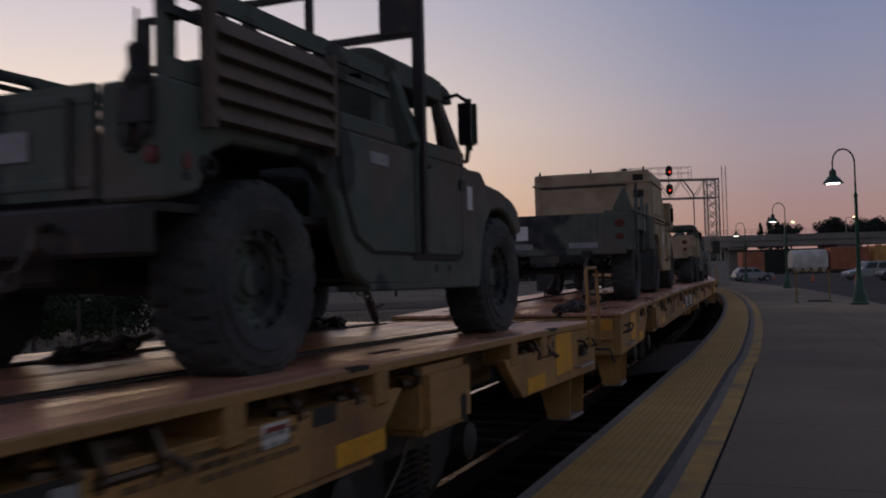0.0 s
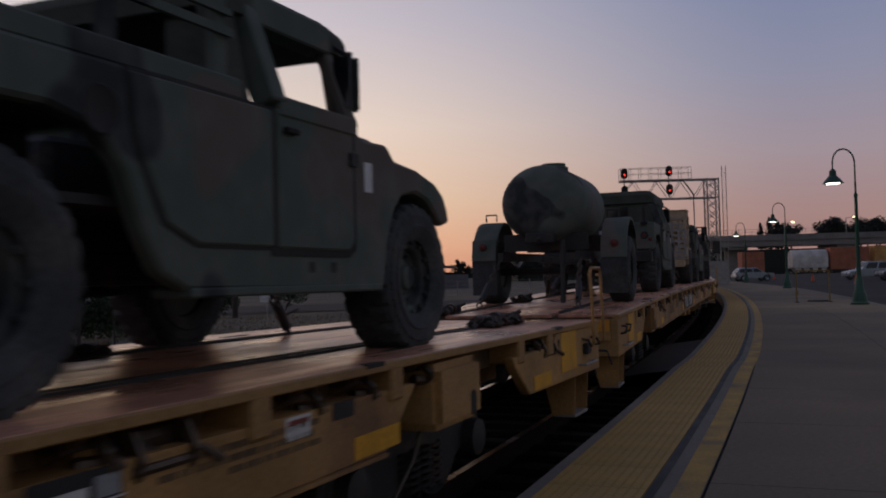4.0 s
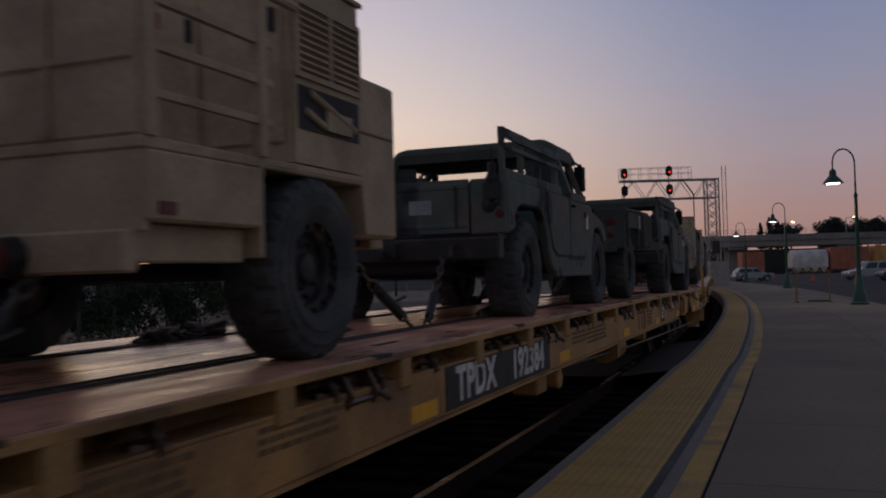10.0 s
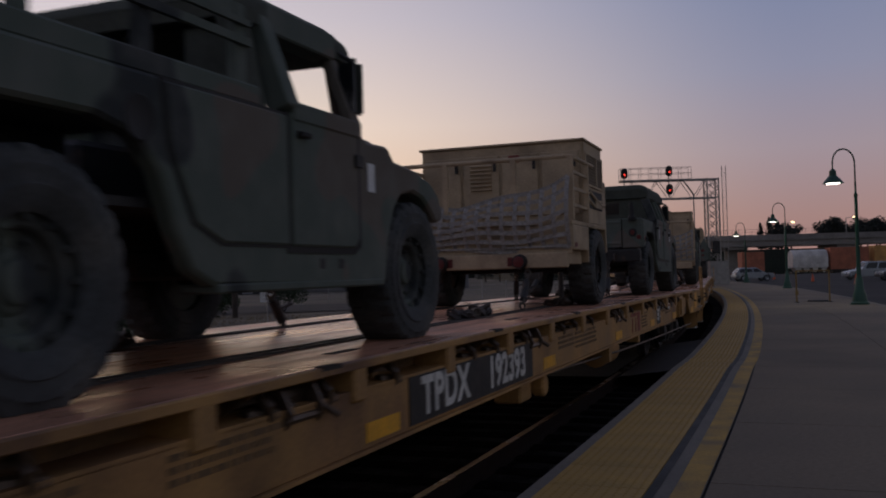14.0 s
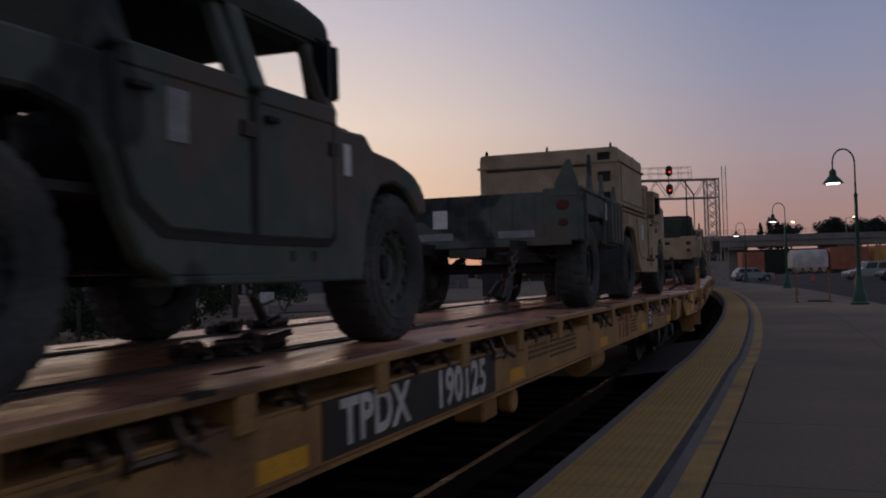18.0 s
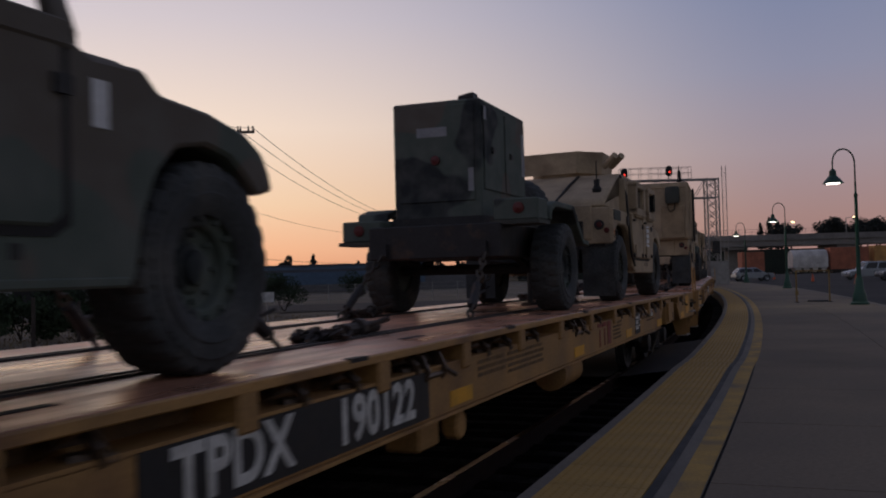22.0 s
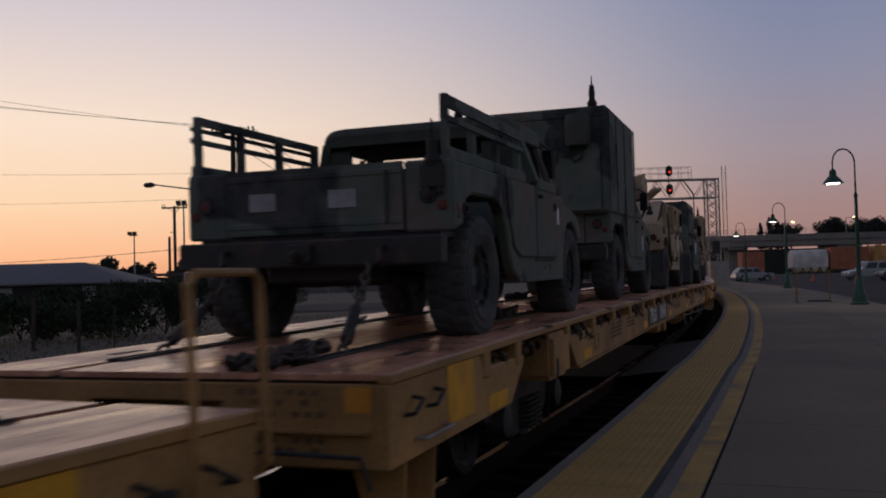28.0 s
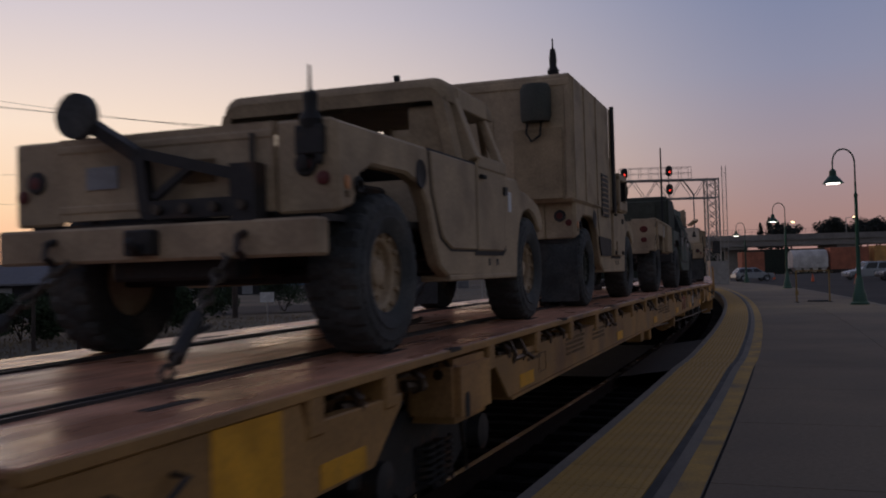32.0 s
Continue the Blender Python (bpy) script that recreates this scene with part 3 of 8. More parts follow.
def parked_car(x, y, turn, paint, label, long=4.1, tall=1.45, suv=False, sedan=False):
    """A car facing -x: body with cut wheel arches, tapered cabin, glass between pillars."""
    c = thing("parked_car", label, "car", "cars in the car park", pose(x, y, -0.14, 0, 0, turn))
    w, h, l = 0.88, tall, long / 2
    f, r = -l + 0.80, l - 0.82

    def arch_pts(a):
        return [(a + 0.37 * math.cos(q), 0.32 + 0.37 * math.sin(q)) for q in [math.pi * k / 8 for k in range(9)]]
    belt = 0.98 if suv else 0.90
    low = [(-l, 0.36), (-l - 0.02, 0.62), (-l + 0.10, 0.80), (-l + 1.05, belt), (l - 0.12, belt + 0.02), (l, 0.72), (l, 0.36)] + arch_pts(r)[::1] + arch_pts(f)
    part("body", Build().slab(low, 1, -w, w), paint, c, bevel=0.05, segments=2)
    if sedan:
        base, top = (-l + 1.15, l - 0.70), (-l + 1.95, l - 1.45)
    elif suv:
        base, top = (-l + 1.25, l - 0.12), (-l + 1.90, l - 0.40)
    else:
        base, top = (-l + 0.95, l - 0.10), (-l + 1.75, l - 0.55)
    ring = lambda a, b, q, z: [(a, -q, z), (b, -q, z), (b, q, z), (a, q, z)]
    part("cabin", Build().loft([ring(*base, w - 0.06, belt - 0.02), ring(*top, w - 0.22, h - 0.05), ring(top[0] + 0.12, top[1] - 0.10, w - 0.30, h)]), paint, c, bevel=0.03, segments=2)
    pt = lambda u, z: (base[0] + (base[1] - base[0]) * u) * (1 - z) + (top[0] + (top[1] - top[0]) * u) * z
    for sgn in (-1, 1):
        for u0, u1 in ((0.06, 0.36), (0.40, 0.68), (0.72, 0.94)):
            q = lambda z: sgn * ((w - 0.06) * (1 - z) + (w - 0.22) * z + 0.008)
            hz = lambda z: belt - 0.02 + (h - 0.03 - belt) * z
            part("side_window", Build().add([(pt(u0, 0.12), q(0.12), hz(0.12)), (pt(u1, 0.12), q(0.12), hz(0.12)), (pt(u1, 0.88), q(0.88), hz(0.88)), (pt(u0, 0.88), q(0.88), hz(0.88))], [(0, 1, 2, 3)]), "window_dark", c)
        part("headlight", Build().box(-l - 0.02, -l + 0.20, sgn * 0.64 - 0.16, sgn * 0.64 + 0.16, 0.62, 0.76), "white_paint", c, "clear headlight", bevel=0.03)
        part("tail_light", Build().box(l - 0.12, l + 0.012, sgn * 0.72 - 0.1, sgn * 0.72 + 0.1, 0.72, 0.92), "red_lens", c, "red tail light", bevel=0.02)
        for a in (f, r):
            wh = part("wheel", Build().lathe([(0.19, 0.0), (0.31, 0.0), (0.325, 0.04), (0.325, 0.17), (0.31, 0.21), (0.19, 0.21)], 1, (a, sgn * (w - 0.10) - 0.105, 0.325), n=20), "rubber", c)
            part("hubcap", Build().lathe([(0.0, -0.005), (0.20, -0.01), (0.20, 0.22), (0.0, 0.215)], 1, (a, sgn * (w - 0.10) - 0.105, 0.325), n=14), "silver_paint", wh)
    for z, u in ((-1, 0), (1, 1)):
        a0, a1 = (base[u], top[u])
        d = 0.008 * z
        part("windscreen" if u == 0 else "rear_window", Build().add([(a0 * 0.85 + a1 * 0.15 + d, -w + 0.16, belt + 0.06), (a0 * 0.85 + a1 * 0.15 + d, w - 0.16, belt + 0.06), (a0 * 0.12 + a1 * 0.88 + d, w - 0.26, h - 0.10), (a0 * 0.12 + a1 * 0.88 + d, -w + 0.26, h - 0.10)], [(0, 1, 2, 3)]), "window_dark", c)
    return c


parked_car(32.7, 98.0, 182, "silver_paint", "silver hatchback parked on the asphalt")
parked_car(41.2, 89.0, 2, "silver_paint", "silver pickup-style wagon parked on the asphalt", 5.2, 1.75, suv=True)
parked_car(39.9, 80.0, 0, "dark_paint", "dark blue saloon car parked on the asphalt", 4.5, 1.4, sedan=True)


def traffic_cone(x, y, h=0.75):
    c = thing("traffic_cone", "orange traffic cone with a square foot", "cone", "cones in the car park", pose(x, y, -0.14))
    part("foot", Build().box(-0.19, 0.19, -0.19, 0.19, 0, 0.04), "black", c)
    part("cone", Build().lathe([(0.15, 0.04), (0.03, h), (0.0, h)], 2, n=14), "cone_orange", c)


for x, y in ((31.2, 70.0), (33.5, 84.0), (37.5, 105.0)):
    traffic_cone(x, y)


# ---- freight cars and the overpass behind the car park ----
def far_boxcar(x, y, long, tall, paint, label, name="boxcar"):
    c = thing(name, label, "freight car", at=pose(x, y, -0.5, 0, 0, -2))
    part("body", Build().box(-long / 2, long / 2, -1.5, 1.5, 1.0, tall), paint, c, bevel=0.06)
    for k in range(int(long / 0.6)):
        part("rib", Build().box(-long / 2 + 0.2 + k * 0.6, -long / 2 + 0.3 + k * 0.6, -1.55, -1.5, 1.05, tall - 0.1), paint, c)
    part("sill", Build().box(-long / 2, long / 2, -1.4, 1.4, 0.75, 1.0), "dark_steel", c)
    for s in (-1, 1):
        part("bogie", Build().box(s * (long / 2 - 1.8) - 1.1, s * (long / 2 - 1.8) + 1.1, -1.1, 1.1, 0.0, 0.75), "dark_steel", c, bevel=0.1)
    return c


far_boxcar(76.6, 175.5, 7.2, 5.15, "box_red", "rust-red boxcar standing on the far track")
far_boxcar(86.2, 175.2, 10.0, 5.3, "box_orange", "orange-yellow boxcar standing on the far track")
far_boxcar(58.5, 175.8, 4.2, 4.7, "box_red", "rust-red freight container on the far track")


def far_hopper(x, y, long):
    c = thing("hopper_car", "pale grey hopper car on the far track", "freight car", at=pose(x, y, -0.5, 0, 0, -2))
    ring = [(-1.5, 1.4), (-1.6, 3.6), (-1.0, 4.6), (0, 4.85), (1.0, 4.6), (1.6, 3.6), (1.5, 1.4)]
    part("body", Build().slab([(a, b) for a, b in ring], 0, -long / 2, long / 2), "hopper_grey", c, bevel=0.05)
    for k in range(4):
        part("chute", Build().slab([(-long / 2 + 0.4 + k * 1.6, 1.4), (-long / 2 + 1.7 + k * 1.6, 1.4), (-long / 2 + 1.2 + k * 1.6, 0.6), (-long / 2 + 0.9 + k * 1.6, 0.6)], 1, -1.2, 1.2), "hopper_grey", c)
    for s in (-1, 1):
        part("bogie", Build().box(s * (long / 2 - 1.0) - 1.0, s * (long / 2 - 1.0) + 1.0, -1.1, 1.1, 0.0, 0.75), "dark_steel", c, bevel=0.1)


far_hopper(69.3, 175.8, 6.6)


def overpass():
    o = tagged(thing("overpass", "long grey concrete road overpass with fencing on its parapet", "overpass", at=pose(0, 215, -0.7)), kind="structure")
    part("girder", Build().box(58, 260, -6, 6, 6.7, 8.4), "overpass", o)
    part("parapet", Build().box(58, 260, -6.35, -6.0, 8.0, 9.3), "overpass", o)
    for k in range(8):
        x = 67.0 + k * 24.5
        part("pier", Build().box(x - 1.2, x + 1.2, -1.5, 1.5, 0, 6.0), "overpass", o, bevel=0.1)
        part("cap", Build().box(x - 2.2, x + 2.2, -5.5, 5.5, 6.0, 6.7), "overpass", o, bevel=0.1)
    f = Build()
    for k in range(130):
        f.bar((58 + k * 1.5, -6.2, 9.3), (58 + k * 1.5, -6.2, 10.5), 0.05)
    for z in (9.9, 10.5):
        f.bar((58, -6.2, z), (255, -6.2, z), 0.05)
    part("fence", f, "dark_steel", o, "dark mesh fence on the parapet", kind="stuff")
    for x, z in ((79.6, 12.1), (94.0, 12.9)):
        part("lamp_post", Build().rod((x, 0, 9), (x, 0, z), 0.1).rod((x, 0, z), (x + 2.0, 0, z + 0.2), 0.06), "galvanised", o)
        part("lamp_head", Build().box(x + 1.6, x + 2.3, -0.2, 0.2, z + 0.1, z + 0.28), "far_glow", o, "glowing road lamp")


overpass()
sheet("embankment", [(20, 250), (900, 250), (900, 900), (20, 900)], 6.0, "leaf_far", "dark overgrown slope behind the overpass", "ground", thick=6.8)


# ---- trees and hedges ----
def foliage(b, centre, size, count, leaf, rng):
    """Many small tilted leaf quads scattered in a lumpy volume."""
    lumps = [(rng.uniform(-0.6, 0.6), rng.uniform(-0.6, 0.6), rng.uniform(-0.55, 0.6), rng.uniform(0.35, 0.6)) for _ in range(9)]
    for _ in range(count):
        lx, ly, lz, lr = lumps[rng.randrange(9)]
        d = Vector((rng.gauss(0, 1), rng.gauss(0, 1), rng.gauss(0, 1))).normalized() * (lr * rng.uniform(0.55, 1.0))
        c = Vector((centre[0] + (lx + d.x) * size[0], centre[1] + (ly + d.y) * size[1], centre[2] + (lz + d.z) * size[2]))
        u = Vector((rng.gauss(0, 1), rng.gauss(0, 1), rng.gauss(0, 1))).normalized()
        w = u.orthogonal().normalized() * (leaf * rng.uniform(0.5, 1.0))
        u = u * (leaf * rng.uniform(0.6, 1.4))
        b.add([c - u, c + w * 0.6, c + u, c - w * 0.6], [(0, 1, 2, 3)])
    return b


def tree(x, y, z, tall, wide, label, seed, far=True, conifer=False):
    rng = random.Random(seed)
    t = thing("tree", label, "tree", "trees on the skyline" if far else "", pose(x, y, z))
    trunk = Build().rod((0, 0, 0), (0.1, 0, tall * 0.55), 0.035 * tall, 7, 0.018 * tall)
    for k in range(5):
        a = k * 2.4
        h = tall * (0.3 + 0.07 * k)
        trunk.rod((0.05, 0, h), (wide * 0.35 * math.cos(a), wide * 0.35 * math.sin(a), h + tall * 0.22), 0.014 * tall, 5, 0.005 * tall)
    part("trunk", trunk, "bark", t)
    b = Build()
    if conifer:
        for k in range(9):
            f = k / 9
            foliage(b, (0, 0, tall * (0.18 + 0.8 * f)), (wide * 0.55 * (1.05 - f), wide * 0.55 * (1.05 - f), tall * 0.10), 70, 0.05 * tall, rng)
    else:
        foliage(b, (0, 0, tall * 0.62), (wide * 0.5, wide * 0.5, tall * 0.36), 1100 if far else 1500, 0.05 * tall if far else 0.16, rng)
    part("crown", b, "leaf_far" if far else "leaf", t, smooth=False)
    return t


rngT = random.Random(7)
for k in range(34):
    x = 109 + k * 2.7 + rngT.uniform(-1.0, 1.0)
    tree(x, 300 + rngT.uniform(-8, 20), 5.9, rngT.uniform(8.8, 11.0), rngT.uniform(8, 10.5), "dark rounded tree on the skyline behind the overpass", 100 + k)
for x, h in ((104.0, 10.0), (107.0, 12.0), (109.5, 10.5), (84, 4.5), (87, 5.6), (90.5, 4.6), (95, 5.2)):
    tree(x, 302, 5.9, h, 4.5, "dark conifer on the skyline behind the overpass", int(x * 10), conifer=True)
for k in range(34):
    x = -95 + k * 3.9 + rngT.uniform(-1.5, 1.5)
    tall = rngT.uniform(5.6, 7.0) if rngT.random() < 0.65 else rngT.uniform(7.0, 8.6)
    tree(x, 235 + rngT.uniform(-8, 20), -0.7, tall, rngT.uniform(3.5, 6), "dark tree on the low skyline beyond the railway", 300 + k, conifer=rngT.random() < 0.35)
tree(-55.0, 150, -0.7, 7.2, 5.6, "dark broad tree beside the low buildings", 41)
tree(-52.0, 152, -0.7, 5.4, 4.4, "dark broad tree beside the low buildings", 42)
tree(-43.5, 156, -0.7, 4.2, 4.0, "small dark tree beside the low buildings", 43)


def bush(x, y, w, h, seed, label="dense dark green bush beside the railway"):
    rng = random.Random(seed)
    t = thing("bush", label, "bush", "bushes beyond the tracks", pose(x, y, -0.72))
    st = Build()
    for k in range(4):
        st.rod((0, 0, 0), (rng.uniform(-0.4, 0.4) * w, rng.uniform(-0.3, 0.3) * w, h * 0.6), 0.03, 5, 0.012)
    part("stem", st, "bark", t)
    part("crown", foliage(Build(), (0, 0, h * 0.5), (w * 0.62, w * 0.45, h * 0.52), 2300, 0.085, rng), "leaf", t, smooth=False)


for k in range(15):
    f = k / 14
    bush(-24.0 + f * 13.4, 33.0 + f * 5.6 + rngT.uniform(-0.7, 0.7), rngT.uniform(2.1, 2.9), rngT.uniform(1.9, 2.45), 500 + k)
bush(-10.4, 60.0, 2.9, 2.6, 520, "lone dark green bush beside the road")
bush(-13.4, 56.0, 1.6, 2.0, 521, "small green bush beside the road")
bush(-8.5, 88.0, 2.6, 2.6, 522, "lone dark green bush beside the road")

grass = Build()
rng = random.Random(11)
for _ in range(16000):
    x = rng.uniform(-27, 4)
    y = 20 + rng.random() ** 1.3 * 34
    o = x + 0.4 * y
    q = Vector((x, y, -0.75))
    near_line = (x + 3.05) * math.cos(HEAD) - (y - 1.2) * math.sin(HEAD)
    if near_line > -9.0:
        continue
    h = rng.uniform(0.05, 0.13)
    a = rng.uniform(0, 6.28)
    dx, dy = 0.022 * math.cos(a), 0.022 * math.sin(a)
    lean = (rng.uniform(-0.1, 0.1), rng.uniform(-0.1, 0.1))
    grass.add([(x - dx, y - dy, -0.76), (x + dx, y + dy, -0.76), (x + lean[0], y + lean[1], -0.75 + h)], [(0, 1, 2)])
tagged(part("dry_grass", grass, "grass", smooth=False), "dry brown and olive grass along the line", "grass", kind="stuff")


# ---- poles, wires and low buildings beyond the tracks ----
def utility_pole(x, y, tall, lean=0.0, cross=True):
    p = thing("utility_pole", "dark wooden utility pole with a crossarm and insulators" if cross else "dark slim wooden pole", "utility pole", at=pose(x, y, -0.75, 0, lean, 0))
    part("pole", Build().rod((0, 0, 0), (0, 0, tall), 0.17, 10, 0.13), "pole_wood", p)
    if cross:
        part("crossarm", Build().box(-1.25, 1.25, -0.06, 0.06, tall - 0.25, tall - 0.10), "pole_wood", p)
        part("brace", Build().bar((-0.55, -0.08, tall - 0.2), (0, -0.1, tall - 0.75), 0.04).bar((0.55, -0.08, tall - 0.2), (0, -0.1, tall - 0.75), 0.04), "dark_steel", p)
        for dx in (-1.18, -0.95, 0.3, 0.45, 0.9, 1.18):
            part("insulator", Build().lathe([(0.05, tall - 0.1), (0.06, tall + 0.0), (0.03, tall + 0.05), (0.06, tall + 0.1), (0.02, tall + 0.18)], 2, (dx, 0, 0), n=8), "dark_steel", p)
        part("peg", Build().rod((0, -0.1, tall - 2.6), (-0.4, -0.1, tall - 2.55), 0.03).rod((0, -0.1, tall - 5.6), (0.45, -0.1, tall - 5.6), 0.04), "dark_steel", p)
    return p


utility_pole(-12.0, 53.0, 10.85, 0.4)
utility_pole(-26.1, 90.0, 9.6, 0)
utility_pole(-22.5, 96.0, 4.5, 0, False)
utility_pole(-5.2, 100.0, 8.2, 0)
utility_pole(-4.6, 160.0, 8.0, 0)
utility_pole(-1.2, 190.0, 7.0, 0, False)


def road_light(x, y, tall, arm):
    p = thing("road_light", "tall grey road light with a long arm over the street", "street lamp", at=pose(x, y, -0.75))
    part("pole", Build().rod((0, 0, 0), (0, 0, tall), 0.11, 8, 0.08), "galvanised", p)
    part("arm", Build().tube([(0, 0, tall - 0.2), (-0.5, 0, tall + 0.15), (-arm, 0, tall + 0.75)], 0.05, 6), "galvanised", p)
    part("lamp_head", Build().lathe([(0.02, -0.45), (0.16, -0.3), (0.18, 0.1), (0.05, 0.4)], 0, (-arm - 0.2, 0, tall + 0.72), n=8), "dark_steel", p)


road_light(-14.8, 62.0, 8.0, 4.6)


def flood_light(x, y, tall, heads):
    p = thing("flood_light", "slim mast with flood lamps at its top", "flood light", at=pose(x, y, -0.75))
    part("mast", Build().rod((0, 0, 0), (0, 0, tall), 0.12, 8, 0.08), "galvanised", p)
    part("crossarm", Build().bar((-0.6, 0, tall - 0.2), (0.5, 0, tall - 0.2), 0.1), "dark_steel", p)
    for k in range(heads):
        part("lamp_head", Build().box(-0.75 + k * 0.62, -0.28 + k * 0.62, -0.35, 0.1, tall - 0.15, tall + 0.3), "dark_steel", p, bevel=0.04)


flood_light(-28.0, 100.0, 10.7, 2)
flood_light(-40.1, 120.0, 8.6, 2)
utility_pole(-29.6, 100.0, 7.1, 0, False)
flood_light(-14.0, 200.0, 10.5, 3)


def wire(name, a, b, sag, r=0.012):
    a, b = Vector(a), Vector(b)
    pts = [a.lerp(b, k / 20) - Vector((0, 0, sag * 4 * (k / 20) * (1 - k / 20))) for k in range(21)]
    return tagged(part(name, Build().tube(pts, r, 4), "wire"), "thin dark overhead wire between the poles", "wire", "overhead wires")


for dx, hi in ((-1.0, 13.0), (0.3, 11.9), (1.18, 11.55)):
    wire("overhead_wire", (-12.0 + dx, 53.0, 10.15), (-37.0 + dx * 0.5, 38.0, hi), 0.35, 0.011)
    wire("overhead_wire", (-12.0 + dx, 53.0, 10.2), (-5.2 + dx, 100.0, 7.5), 0.9, 0.018)
wire("overhead_wire", (-12.4, 53.0, 7.6), (-40, 46.0, 7.9), 0.25, 0.010)
wire("overhead_wire", (-14.8, 62.0, 7.0), (-52, 58.0, 7.6), 0.45, 0.010)
wire("overhead_wire", (-14.8, 62.0, 6.8), (-5.2, 100.0, 6.0), 0.8, 0.014)
wire("overhead_wire", (-80.0, 120.0, 4.6), (-26.1, 90.0, 4.6), 0.5, 0.03)
wire("overhead_wire", (-26.1, 90.0, 4.6), (-4.6, 160.0, 3.9), 0.8, 0.03)
wire("guy_wire", (-11.9, 53.0, 8.4), (-9.4, 53.5, -0.7), 0.0, 0.010)


def low_building(x0, x1, y0, y1, wall_h, ridge, wall, label):
    b = tagged(thing("low_building", label, "building", at=pose(0, 0, -0.75)), kind="structure")
    part("wall", Build().box(x0, x1, y0, y1, 0, wall_h), wall, b)
    ym = (y0 + y1) / 2
    e, r = wall_h, ridge
    part("roof", Build().add([(x0 - 1, y0 - 1, e), (x1 + 1, y0 - 1, e), (x1 + 1, y1 + 1, e), (x0 - 1, y1 + 1, e), (x0 + 6, ym, r), (x1 - 7, ym, r)],
                             [(0, 1, 5, 4), (1, 2, 5), (2, 3, 4, 5), (3, 0, 4), (3, 2, 1, 0)]), "roof_grey", b, "hipped sheet roof")
    part("ridge_vent", Build().box(x0 + 40, x1 - 22, ym - 0.6, ym + 0.6, r - 0.1, r + 0.35), "roof_grey", b)
    part("fascia", Build().box(x0 - 1, x1 + 1, y0 - 1.1, y0 - 1.0, wall_h + 0.02, wall_h + 0.22), "shed_wall", b)
    for k in range(int((x1 - x0) / 5)):
        x = x0 + 2 + k * 5
        part("door", Build().box(x, x + 1.6, y0 - 0.06, y0, 0.1, min(2.2, wall_h - 0.3)), "grey_paint" if k % 2 else "window_dark", b)
    return b


low_building(-120, -38.0, 110, 122, 2.3, 5.0, "dark_wall", "long low building with a grey-blue sheet roof")
low_building(-38, -27, 142, 150, 2.1, 3.3, "dark_wall", "small low shed with a pale roof")


def long_warehouse():
    b = tagged(thing("warehouse", "long blue-grey metal warehouse across the road", "building", at=pose(0, 150, -0.75)), kind="structure")
    part("wall", Build().box(-36, -3, 0, 20, 1.2, 4.25), "blue_wall", b)
    for k in range(33):
        part("rib", Build().box(-36 + k, -35.94 + k, -0.06, 0, 1.2, 4.2), "blue_wall", b)
    part("base_wall", Build().box(-36.05, -2.9, -0.1, 20.1, 0, 1.2), "shed_wall", b)
    part("roof", Build().box(-36.3, -2.7, -0.3, 20.3, 4.25, 4.45), "roof_grey", b)
    part("gable", Build().box(-3.0, 4.0, 0.0, 20, 0, 2.2), "shed_wall", b)


long_warehouse()
far_ridge = Build()
ring = [(-900 + k * 30, 600, 3.0 + 2.5 * math.sin(k * 0.9) + 2.0 * math.sin(k * 0.37)) for k in range(61)]
far_ridge.loft([[(x, y, -1) for x, y, z in ring], ring], caps=False, closed=False)
tagged(part("far_ridge", far_ridge, "leaf_far"), "low dark wooded ridge on the horizon", "ridge", kind="structure")


def wire_fence(x0, y0, x1, y1, n):
    f = thing("wire_fence", "thin wire fence on grey posts beside the road", "fence", at=pose(0, 0, -0.75))
    for k in range(n + 1):
        x, y = x0 + (x1 - x0) * k / n, y0 + (y1 - y0) * k / n
        part("post", Build().rod((x, y, 0), (x, y, 1.6), 0.035, 6), "galvanised", f)
    for z in (0.4, 0.8, 1.2, 1.55):
        part("strand", Build().rod((x0, y0, z), (x1, y1, z), 0.012, 4), "galvanised", f)


wire_fence(-14.0, 76.0, 12.0, 84.0, 12)
for x, y, h, r in ((-13.35, 30.0, 1.75, 0.075), (-11.6, 29.3, 1.6, 0.065), (-10.9, 30.5, 1.35, 0.03), (-17.5, 30.5, 1.7, 0.07)):
    post = thing("fence_post", "weathered wooden post standing before the hedge", "post", "old posts", pose(x, y, -0.75))
    part("shaft", Build().rod((0, 0, 0), (0.02, 0, h), r, 8, r * 0.85), "pole_wood", post)
for x, y, h in ((-13.6, 50.0, 1.5), (-9.0, 47.0, 1.2)):
    sg = thing("signpost", "small pale sign on a thin post beside the tracks", "sign", at=pose(x, y, -0.75))
    part("post", Build().rod((0, 0, 0), (0, 0, h + 0.3), 0.03, 6), "galvanised", sg)
    part("panel", Build().box(-0.35, 0.35, -0.05, -0.03, h - 0.2, h + 0.3), "white_paint", sg)
# ---- the flatcars: near end at y = 0, rail top at z = 0, y away along the train ----
CAR_LEN, HALF, DECK = 26.98, 1.36, 1.09
TRUCK_A, TRUCK_B = 3.7, CAR_LEN - 3.7
CAR_START = [-18.19, 10.15, 38.13, 66.31, 94.71, 123.00, 151.35, 179.91, 207.93, 236.14, 264.61]
SPEED, GAIN = 6.9984, 0.0102
RISE = 0.066  # the deck is built arched a little upwards


def arch(y):
    return RISE * (1 - ((y - CAR_LEN / 2) / (CAR_LEN / 2)) ** 2)


